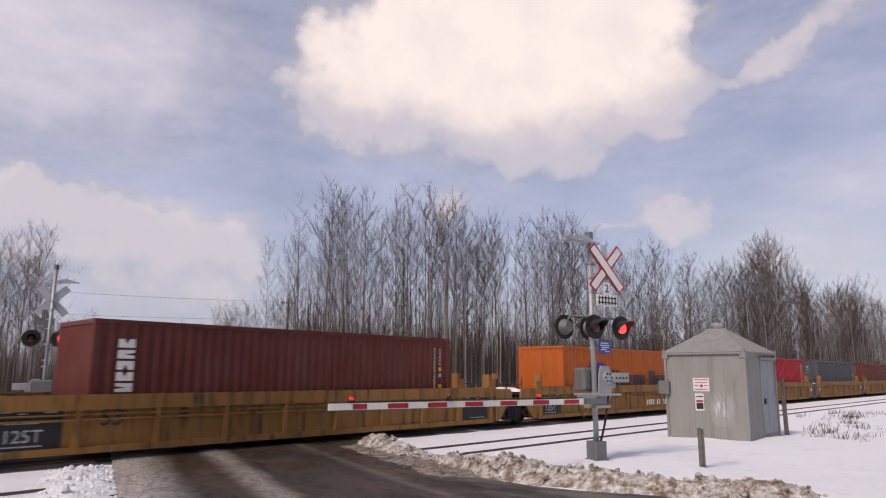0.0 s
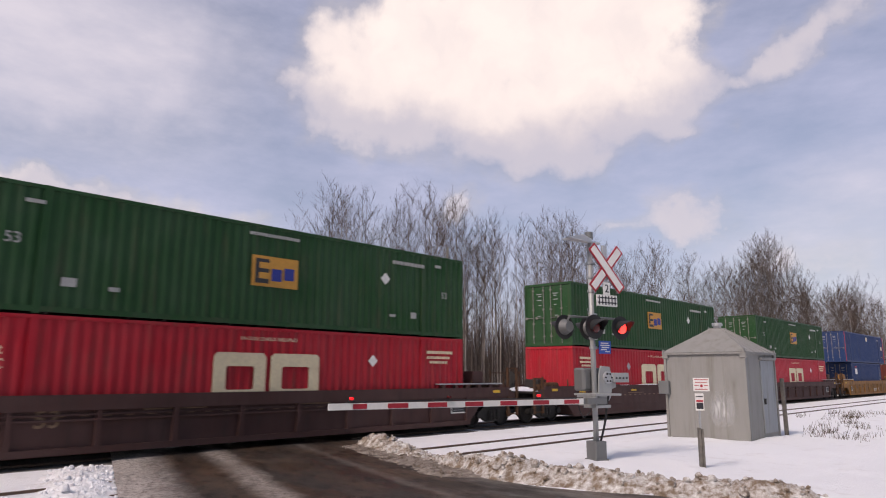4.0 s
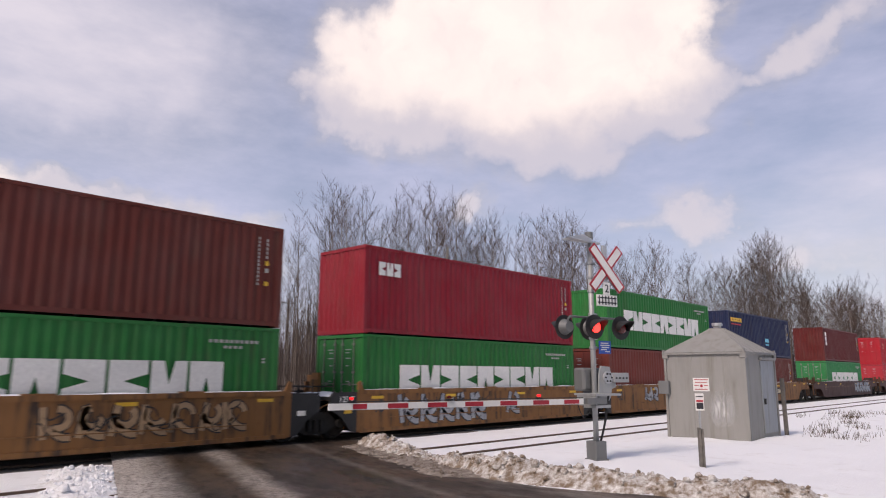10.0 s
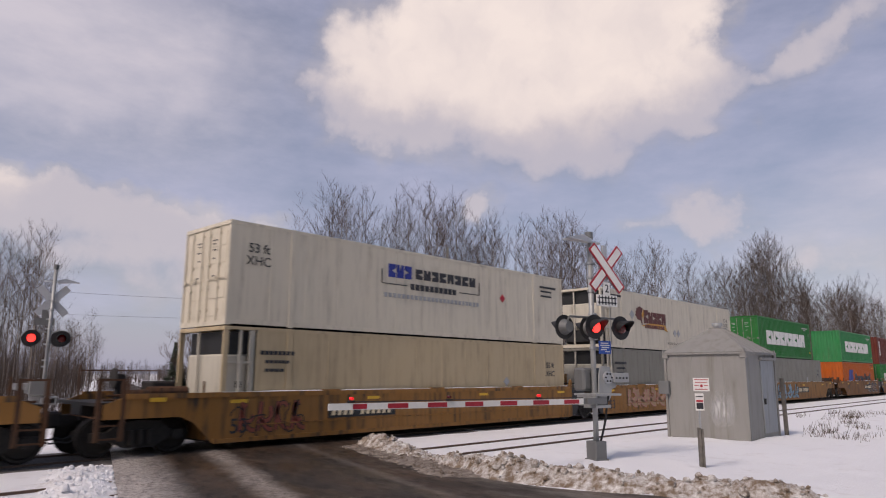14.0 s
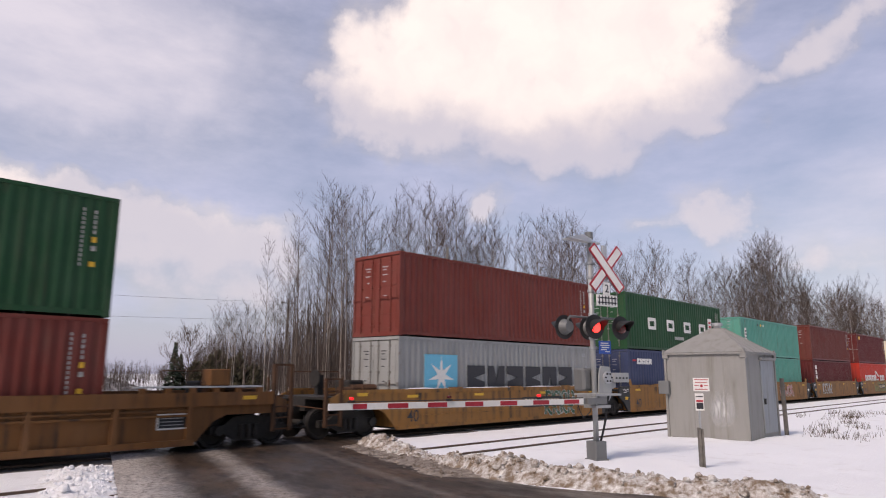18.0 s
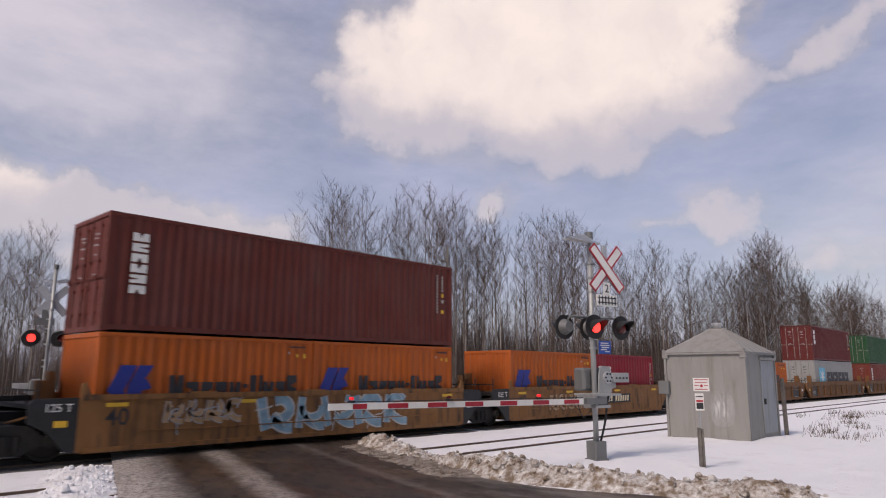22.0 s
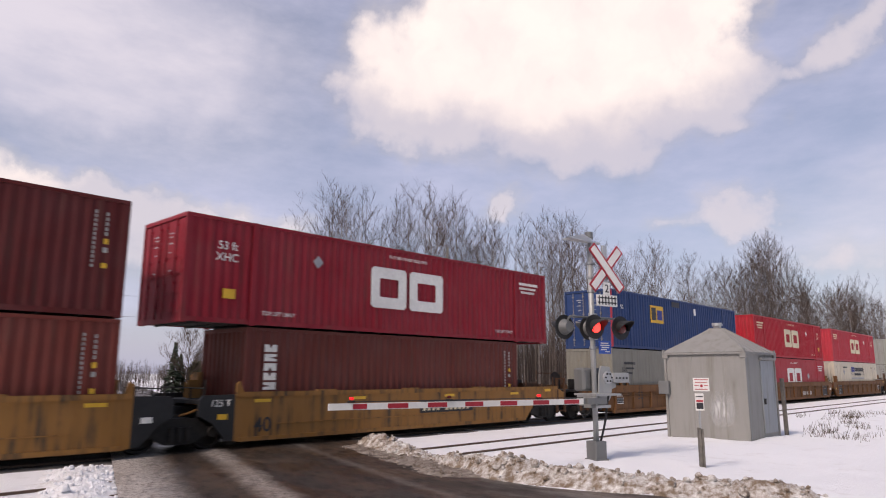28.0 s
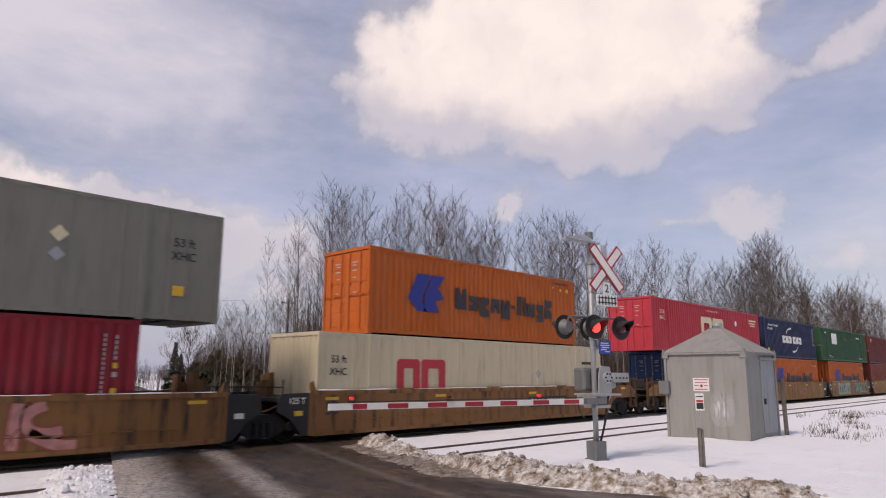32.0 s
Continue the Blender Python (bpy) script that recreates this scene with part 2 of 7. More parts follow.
def cloud_sheet(radius=1500.0):
    """A piece of a sphere; its UV holds azimuth (to the right of the view's middle) and elevation, in degrees."""
    na, ne = 60, 22
    az = [-75 + 150 * i / na for i in range(na + 1)]
    el = [-1.0 + 56 * j / ne for j in range(ne + 1)]
    vs, fs = [], []
    for e in el:
        for a in az:
            b = YAW - radians(a)
            vs.append((radius * cos(radians(e)) * cos(b), radius * cos(radians(e)) * sin(b), radius * sin(radians(e))))
    for j in range(ne):
        for i in range(na):
            k = j * (na + 1) + i
            fs.append((k, k + na + 1, k + na + 2, k + 1))
    me = bpy.data.meshes.new("clouds")
    me.from_pydata(vs, [], fs)
    lay = me.uv_layers.new(name="sky")
    for lp in me.loops:
        j, i = divmod(lp.vertex_index, na + 1)
        lay.data[lp.index].uv = (az[i], el[j])
    me.polygons.foreach_set("use_smooth", [True] * len(me.polygons))
    me.materials.append(cloud_material())
    ob = tagged(new("backdrop_clouds", me), "white and grey cumulus clouds drifting in a pale blue sky", "clouds", kind="structure")
    ob.location = EYE
    return ob


clouds = cloud_sheet()

# ---------------------------------------------------------------- ground
def smooth(a, b, t):
    t = min(1.0, max(0.0, (t - a) / (b - a)))
    return t * t * (3 - 2 * t)


NEAR_Y, FAR_Y = 12.78, 18.03      # centre lines of the two tracks


def road_mid(y):
    return 9.07 + 0.36 * (y - 13.3)


ROAD_HALF = 3.25
SLANT = hypot(1.0, 0.36)


def flare(y):
    """How much wider the road's right side is as it nears the camera."""
    return 0.18 * max(0.0, 8.5 - y) ** 1.5 - 0.25


def road_z(y):
    return 0.16 * (1 - smooth(4.5, 10.5, y)) - 0.5 * smooth(22, 40, y)


def ground_z(x, y):
    z = 0.30 * (1 - smooth(8.6, 11.4, y)) - 0.05
    z -= 0.65 * smooth(20.5, 26, y)
    z += 0.07 * noise.noise((x * 0.35, y * 0.35, 0)) * (1 - smooth(10, 11.5, y) + smooth(21, 23, y)) + (0.045 * noise.noise((x * 1.3, y * 1.3, 4)) + 0.03 * noise.noise((x * 2.7, y * 2.7, 9))) * (1 - smooth(10.5, 11.2, y))
    side = abs(x - road_mid(y)) / SLANT - ROAD_HALF - (flare(max(y, 0)) if x > road_mid(y) else 0)
    k = 1 - smooth(-0.2, 0.7, side)
    return z * (1 - k) + (road_z(y) - 0.06) * k


def axis(stops):
    out = []
    for (a, s), (b, _) in zip(stops, stops[1:]):
        n = max(1, round((b - a) / s))
        out += [a + (b - a) * i / n for i in range(n)]
    return out + [stops[-1][0]]


def sheet(name, xs, ys, zf, material, label, category):
    nx = len(xs)
    vs = [(x, y, zf(x, y)) for y in ys for x in xs]
    fs = [(j * nx + i, j * nx + i + 1, (j + 1) * nx + i + 1, (j + 1) * nx + i) for j in range(len(ys) - 1) for i in range(nx - 1)]
    ob = new(name, Mb().add(vs, fs).mesh(name, True))
    ob.data.materials.append(material)
    return tagged(ob, label, category, kind="structure")


sheet("ground", axis([(-3000, 600), (-600, 110), (-60, 8), (-4, 0.35), (36, 2), (120, 15), (600, 300), (3000, 1)]),
      axis([(-3000, 600), (-400, 80), (-30, 5), (0, 0.35), (14, 0.8), (60, 8), (300, 100), (3000, 1)]), ground_z, SNOW,
      "white snow-covered flat ground with faint drifts", "snow")


def road_material():
    m, nt, bs = nodes_of("wet asphalt")
    co = node(nt, "ShaderNodeTexCoord").outputs["Object"]
    pos = node(nt, "ShaderNodeSeparateXYZ", {0: co})
    n1, n2 = noise_of(nt, 0.9, 6, (1, 0.3, 1), 0.6), noise_of(nt, 40, 4)
    c = mixc(nt, ramp(nt, n2, 0.3, 0.7), (0.024, 0.018, 0.0145), (0.048, 0.037, 0.030))
    c = mixc(nt, ramp(nt, n1, 0.45, 0.62, 0.0, 0.85), c, (0.072, 0.046, 0.030))
    streaks = noise_of(nt, 1.6, 8, (1.0, 0.12, 1), 0.7)
    c = mixc(nt, ramp(nt, streaks, 0.56, 0.74, 0.0, 0.45), c, (0.085, 0.066, 0.053))
    c = mixc(nt, ramp(nt, noise_of(nt, 3.5, 7, (1, 0.5, 1), 0.7), 0.52, 0.62, 0.0, 0.85), c, (0.011, 0.008, 0.006))
    # packed slush between the wheel tracks and at the edges: x runs across the road
    x = node(nt, "ShaderNodeMath", {0: pos.outputs[0], 1: node(nt, "ShaderNodeMath", {0: noise_of(nt, 2.6, 9, rough=0.8), 1: 0.7}, operation='MULTIPLY').outputs[0]}, operation='ADD').outputs[0]
    for mid, half, amount in ((-3.45, 1.0, 1.0), (-1.22, 0.36, 0.85), (1.2, 0.16, 0.22), (3.3, 0.35, 0.45)):
        d = node(nt, "ShaderNodeMath", {0: x, 1: mid + 0.35}, operation='SUBTRACT').outputs[0]
        d = node(nt, "ShaderNodeMath", {0: d}, operation='ABSOLUTE').outputs[0]
        k = node(nt, "ShaderNodeMath", {0: ramp(nt, d, half * 1.15, half * 0.3), 1: ramp(nt, noise_of(nt, 11, 8, rough=0.8), 0.38, 0.56, 0.05, amount)}, operation='MULTIPLY').outputs[0]
        c = mixc(nt, k, c, (0.50, 0.46, 0.43) if mid < -3 else (0.34, 0.30, 0.27) if mid < 3 else (0.22, 0.18, 0.15))
    nt.links.new(c, bs.inputs["Base Color"])
    wet = ramp(nt, noise_of(nt, 0.8, 6, (1, 0.4, 1), 0.65), 0.42, 0.60)
    nt.links.new(ramp(nt, wet, 0.0, 1.0, 0.34, 0.78), bs.inputs["Roughness"])
    bs.inputs["Specular IOR Level"].default_value = 0.30
    bump(nt, bs, n2, 0.25, 0.008)
    return m


ROAD_TURN = math.atan2(1.0, 0.36) - pi / 2
road_ys = axis([(-40, 5), (0, 0.5), (24, 2), (60, 10), (400, 1)])
ro = Matrix.Translation((road_mid(0), 0, 0)) @ Matrix.Rotation(ROAD_TURN, 4, 'Z')
vs, fs = [], []
for j, s in enumerate(road_ys):
    for i in range(15):
        w = -ROAD_HALF - 0.3 + (2 * ROAD_HALF + 0.6) * i / 14
        crown = 0.03 * (1 - (w / ROAD_HALF) ** 2)
        slush = 0.035 * max(0, 1 - ((w + 1.22) / 0.35) ** 2) + 0.03 * max(0, 1 - ((w + 3.0) / 0.9) ** 2)
        vs.append((w + max(0.0, w) / ROAD_HALF * flare(max((s - 0.36 * max(w, 0.0)) / SLANT, 0)), s, road_z(s / SLANT) + crown + slush * (0.6 + noise.noise((w * 4, s * 2, 3)))))
        if j and i:
            k = j * 15 + i
            fs.append((k - 16, k - 15, k, k - 1))
road = tagged(new("road", Mb().add(vs, fs).mesh("road", True)), "wet dark asphalt road with slush between the wheel tracks", "road", kind="structure")
road.data.materials.append(road_material())
road.matrix_basis = ro

# ---------------------------------------------------------------- tracks
def track(y, label):
    ob = thing("railway_track", label, "railway track", "tracks over the crossing", "structure", pose(0, y, 0))
    for s in (-1, 1):
        yy = s * 0.7535
        prof = Mb()
        for x0, x1 in ((-400, 700),):
            prof.box(x0, x1, yy - 0.036, yy + 0.036, -0.045, 0.0)
            prof.box(x0, x1, yy - 0.009, yy + 0.009, -0.14, -0.045)
            prof.box(x0, x1, yy - 0.07, yy + 0.07, -0.165, -0.14)
        part("rail", prof, RUST_RAIL, ob)
    return ob


track(NEAR_Y, "two rusty rails half buried in snow")
far_track = track(FAR_Y, "two rusty rails under the passing train")
TIE = plain("creosoted timber", (0.06, 0.045, 0.035), 0.85, vary=0.35, scale=5)
BALLAST = plain("dark snowy ballast", (0.13, 0.12, 0.115), 0.9, vary=0.5, scale=18)
bed = Mb()
xs = axis([(-400, 40), (-10, 0.5), (60, 10), (700, 1)])
vs = [(x, w, z) for x in xs for w, z in ((-2.3, -0.12), (-1.55, -0.045 + 0.02 * noise.noise((x, 1, 0))), (1.55, -0.045), (2.4, -0.2))]
fs = [(4 * i + j, 4 * i + 4 + j, 4 * i + 5 + j, 4 * i + 1 + j) for i in range(len(xs) - 1) for j in range(3)]
bed.add(vs, fs)
part("ballast_bed", bed, BALLAST, far_track, "dark ballast with blown snow")

# ---------------------------------------------------------------- containers
BOX = {}
def corrugated(x0, x1, z0, z1, pitch=0.278, deep=0.036, zplane=False):
    """A sheet in the plane y = 0 with trapezoid waves that stand back to +y."""
    mb = Mb()
    n = max(1, round((x1 - x0) / pitch))
    p = (x1 - x0) / n
    xs = []
    for i in range(n):
        a = x0 + i * p
        xs += [(a, 0.0), (a + 0.27 * p, 0.0), (a + 0.5 * p, deep), (a + 0.77 * p, deep)]
    xs.append((x1, 0.0))
    vs = [(x, y, z) for x, y in xs for z in (z0, z1)]
    return mb.add(vs, [(2 * i, 2 * i + 2, 2 * i + 3, 2 * i + 1) for i in range(len(xs) - 1)])


def flat_panels(x0, x1, z0, z1, step=1.22):
    """Smooth sheets with a narrow raised seam over each joint."""
    n = max(1, round((x1 - x0) / step))
    xs = [(x0, 0.0)]
    for i in range(1, n):
        x = x0 + (x1 - x0) * i / n
        xs += [(x - 0.032, 0.0), (x - 0.03, -0.008), (x + 0.03, -0.008), (x + 0.032, 0.0)]
    xs.append((x1, 0.0))
    vs = [(x, y, z) for x, y in xs for z in (z0, z1)]
    return Mb().add(vs, [(2 * i, 2 * i + 2, 2 * i + 3, 2 * i + 1) for i in range(len(xs) - 1)])


def box_meshes(length, wide, high, style):
    """The shared meshes of one size of container. Origin: middle of its floor; x runs along."""
    key = (length, wide, high, style)
    if key in BOX:
        return BOX[key]
    L, w, h = length / 2, wide / 2, high
    long_box = length > 14
    fr = Mb()
    for s in (-1, 1):
        y0, y1 = (s * w, s * (w - 0.07)) if s < 0 else (s * (w - 0.07), s * w)
        fr.box(-L, L, y0, y1, 0.035, 0.16)
        fr.box(-L, L, y0, y1, h - 0.09, h - 0.004)
        for e in (-1, 1):
            x0, x1 = sorted((e * L, e * (L - 0.14)))
            fr.box(x0, x1, y0 - (0.002 if s < 0 else 0), y1 + (0.002 if s > 0 else 0), 0.12, h - 0.12)
            for z0 in (0.0, h - 0.12):
                c0, c1 = sorted((e * (L + 0.004), e * (L - 0.178)))
                d0, d1 = sorted((s * (w + 0.004), s * (w - 0.162)))
                fr.chamfer(c0, c1, d0, d1, z0, z0 + 0.12, 0.012)
            if long_box:
                x0, x1 = sorted((e * 6.096, e * 5.93))
                fr.box(x0, x1, y0 - (0.012 if s < 0 else 0), y1 + (0.012 if s > 0 else 0), 0.0, h)
    for e in (-1, 1):
        x0, x1 = sorted((e * L, e * (L - 0.1)))
        fr.box(x0, x1, -w + 0.07, w - 0.07, 0.0, 0.15)
        fr.box(x0, x1, -w + 0.07, w - 0.07, h - 0.11, h - 0.004)
    inner = L - 0.14
    side = corrugated(-inner, inner, 0.16, h - 0.09) if style == "wavy" else flat_panels(-inner, inner, 0.16, h - 0.09)
    roof = Mb().box(-L + 0.1, L - 0.1, -w + 0.07, w - 0.07, h - 0.05, h - 0.02)
    for i in range(int(length / 0.6)):
        x = -L + 0.4 + i * 0.6
        if x < L - 0.4:
            roof.box(x - 0.12, x + 0.12, -w + 0.2, w - 0.2, h - 0.02, h - 0.006)
    comb = [(-L + 0.1, 0.12), (-L + 0.1, 0.06)]
    for i in range(int(length / 0.9)):
        x = -L + 0.5 + i * 0.9
        if x < L - 0.4:
            comb += [(x - 0.03, 0.06), (x - 0.03, 0.0), (x + 0.03, 0.0), (x + 0.03, 0.06)]
    floor = Mb().prism(comb + [(L - 0.1, 0.06), (L - 0.1, 0.12)], -w + 0.07, w - 0.07)
    wall = corrugated(-w + 0.07, w - 0.07, 0.15, h - 0.11, 0.25, 0.04)
    leaf = Mb().box(0.0, w - 0.085, 0.0, 0.05, 0.0, h - 0.29)
    for i in range(5):
        z = 0.12 + i * (h - 0.45) / 5
        leaf.box(0.08, w - 0.16, -0.016, 0.0, z, z + (h - 0.45) / 5 - 0.10)
    rod = Mb().rod((0, 0, -0.03), (0, 0, h - 0.26), 0.019, n=7)
    for z in (0.25, 0.85, 1.5, h - 0.5):
        rod.box(-0.045, 0.045, -0.025, 0.03, z, z + 0.07)
    handle = Mb().rod((0, 0, 0), (0.42, 0, 0), 0.014, n=6).box(0.36, 0.46, -0.012, 0.03, -0.05, 0.06)
    BOX[key] = {n: m.mesh(n) for n, m in dict(frame=fr, side=side, short_side=flat_panels(-inner + 0.85, inner, 0.16, h - 0.09), long_side=flat_panels(-inner, inner - 0.85, 0.16, h - 0.09), roof=roof, floor=floor, wall=wall, leaf=leaf, rod=rod, handle=handle).items()}
    return BOX[key]


ROD_STEEL = plain("door rod steel", (0.22, 0.205, 0.19), 0.55, 0.3, 0.2)
PAINTS = {
    "maroon": (0.105, 0.014, 0.013), "brown": (0.128, 0.028, 0.020), "brick": (0.165, 0.034, 0.024), "navy": (0.012, 0.020, 0.062), "blue": (0.016, 0.042, 0.130),
    "slate": (0.045, 0.060, 0.125), "red": (0.38, 0.013, 0.024), "rose": (0.43, 0.034, 0.050), "crimson": (0.25, 0.013, 0.024), "scarlet": (0.48, 0.040, 0.022),
    "green": (0.014, 0.155, 0.034), "jade": (0.022, 0.20, 0.065), "pine": (0.014, 0.060, 0.018), "forest": (0.014, 0.066, 0.026), "teal": (0.085, 0.30, 0.235),
    "orange": (0.45, 0.100, 0.013), "grey": (0.27, 0.275, 0.26), "silver": (0.29, 0.295, 0.29), "dove": (0.205, 0.196, 0.165), "white": (0.60, 0.545, 0.44), "cream": (0.56, 0.48, 0.33), "tan": (0.46, 0.365, 0.23), "charcoal": (0.07, 0.072, 0.085)}
LOOKS = {
    "maroon": "maroon", "brown": "red-brown", "brick": "brick-red", "navy": "dark navy", "blue": "blue", "slate": "slate-blue", "red": "bright red", "rose": "faded rose-red", "crimson": "deep red",
    "scarlet": "scarlet", "green": "bright green", "jade": "light green", "pine": "dark green", "forest": "dark green", "teal": "pale teal", "orange": "orange", "grey": "grey", "silver": "light grey",
    "dove": "greenish grey", "white": "white", "cream": "cream", "tan": "tan", "charcoal": "charcoal"}
SIZES = {"40": (12.192, 2.438, 2.896, "wavy"), "20": (6.058, 2.438, 2.896, "wavy"), "53": (16.154, 2.591, 2.896, "wavy"), "53s": (16.154, 2.591, 2.896, "flat"), "40l": (12.192, 2.438, 2.591, "wavy"), "20l": (6.058, 2.438, 2.591, "wavy")}
NAMES = {"40": "forty-foot", "20": "twenty-foot", "53": "fifty-three-foot", "53s": "smooth-sided fifty-three-foot", "40l": "low forty-foot", "20l": "low twenty-foot"}


def paint_of(colour):
    rust = {"teal": 0.8, "brick": 0.5, "brown": 0.5, "silver": 0.6, "grey": 0.3, "orange": 0.25}.get(colour, 0.2)
    return paint("paint " + LOOKS[colour] + " " + colour, PAINTS[colour], 0.5, 0.4, rust=rust, fade=0.35)


def container(size, colour, end, decor):
    """A shipping container. end: what its rear shows, 'door' or 'wall' or 'cooler'."""
    L, w, h, style = SIZES[size]
    me, mt = box_meshes(L, w, h, style), paint_of(colour)
    ob = thing("shipping_container", LOOKS[colour] + " " + NAMES[size] + " steel container riding in a well car", "container", "containers on the train")
    part("frame", me["frame"], mt, ob)
    for s in (-1, 1):
        part("side_panel", me["side" if end != "cooler" else ("short_side" if s < 0 else "long_side")], mt, ob, at=pose(0, s * (w / 2 - 0.012), 0, 0, 0, 0 if s < 0 else 180))
    part("roof_panel", me["roof"], mt, ob)
    part("floor", me["floor"], DARK, ob)
    part("end_wall", me["wall"], mt, ob, at=pose(L / 2 - 0.012, 0, 0, 0, 0, 90))
    if end == "wall":
        part("end_wall", me["wall"], mt, ob, at=pose(-L / 2 + 0.012, 0, 0, 0, 0, -90))
    elif end == "door":
        bar = ROD_STEEL if colour in ("navy", "pine", "forest", "green", "jade", "blue", "slate", "silver", "grey", "maroon") else mt
        for s in (-1, 1):
            leaf = part("door", me["leaf"], mt, ob, at=pose(-L / 2 + 0.03, 0, 0.15, 0, 0, -90) @ (Matrix() if s > 0 else Matrix.Diagonal((-1, 1, 1, 1))))
            for x in (0.2, 0.78):
                part("lock_rod", me["rod"], bar, leaf, at=pose(x, -0.045, 0))
                part("handle", me["handle"], bar, leaf, at=pose(x, -0.05, 1.15))
            plate = Mb()
            for z, a, b in ((2.24, 0.32, 0.60), (2.14, 0.34, 0.52), (1.96, 0.34, 0.58), (1.72, 0.36, 0.50), (1.22, 0.40, 0.56)):
                plate.box(a, b, -0.022, -0.017, z, z + 0.035)
            mk = part("marking", plate, GREYMARK if colour not in ("white", "cream", "silver") else INK, leaf, "small pale marking bars")
            tagged(mk, kind="stuff")
    else:
        cooler(ob, L, w, h)
    near = -w / 2
    PLATES.clear()
    for item in decor:
        item(ob, L, near, h)
    for (nm, _), (mb, m, lab) in PLATES.items():
        mk = part(nm, mb, m, ob, lab)
        if nm in ("marking", "emblem"):
            tagged(mk, kind="stuff")
    return ob


def cooler(ob, L, w, h):
    """A refrigeration unit in an open frame at the rear."""
    white = paint("paint cooler white", (0.50, 0.47, 0.40), 0.5, 0.6, rust=0.3)
    e = -L / 2
    part("cooler_unit", Mb().chamfer(e + 0.16, e + 0.84, -w / 2 + 0.18, w / 2 - 0.3, 1.02, h - 0.75, 0.05), white, ob, "cream refrigeration unit")
    part("fuel_tank", Mb().chamfer(e + 0.2, e + 0.8, -w / 2 + 0.22, w / 2 - 0.4, 0.2, 0.86, 0.1), BLACK, ob, "black tank under the unit")
    part("grille", Mb().box(e + 0.22, e + 0.84, -w / 2 + 0.2, w / 2 - 0.32, h - 0.74, h - 0.14), BLACK, ob, "black fan grille")
    for y in (-w / 2 + 0.02, 0.2):
        part("guard_bar", Mb().box(e + 0.05, e + 0.10, y, y + 0.06, 0.15, h - 0.1), white, ob)
    for x in (0.48, 0.78):
        part("guard_bar", Mb().box(e + x, e + x + 0.07, -w / 2 + 0.0, -w / 2 + 0.06, 0.15, h - 0.1), white, ob)
    for z in (0.95, 1.9):
        part("guard_bar", Mb().box(e + 0.14, e + 0.78, -w / 2 + 0.01, -w / 2 + 0.05, z, z + 0.06), white, ob)
    for x in (0.50, 0.62):
        part("hinge", Mb().box(e + x, e + x + 0.05, -w / 2 + 0.15, -w / 2 + 0.18, 1.25, 1.42), DARK, ob)
    part("end_wall", Mb().box(e + 0.88, e + 0.95, -w / 2 + 0.03, w / 2 - 0.03, 0.1, h - 0.05), white, ob)


PLATES = {}
def decal(ob, name, mb, material, label=""):
    """Collects the plates of one look; container() links them as one part."""
    PLATES.setdefault((name, material.name), [Mb(), material, label])[0].add(mb.v, mb.f)


# marks are thin plates on the near side; u runs along the side from -0.5 to 0.5, v up it from 0 to 1
def bars(u0, u1, v0, v1, n, material, gap=0.22, name="marking"):
    """A row of n upright plates, the size of letters."""
    def put(ob, L, near, h):
        mb = Mb()
        p = (u1 - u0) * L / n
        for i in range(n):
            x = u0 * L + i * p
            mb.box(x, x + p * (1 - gap), near - 0.022, near - 0.004, v0 * h, v1 * h)
        decal(ob, name, mb, material)
    return put


def slab(u0, u1, v0, v1, material, name="marking", lift=0.0):
    def put(ob, L, near, h):
        decal(ob, name, Mb().box(u0 * L, u1 * L, near - 0.022 - lift, near - 0.004 - lift, v0 * h, v1 * h), material)
    return put


def stack(u0, u1, v0, v1, n, material, gap=0.3, name="marking"):
    """Plates one above the other."""
    def put(ob, L, near, h):
        mb, p = Mb(), (v1 - v0) * h / n
        for i in range(n):
            mb.box(u0 * L, u1 * L, near - 0.022, near - 0.004, v0 * h + i * p, v0 * h + (i + 1 - gap) * p)
        decal(ob, name, mb, material)
    return put


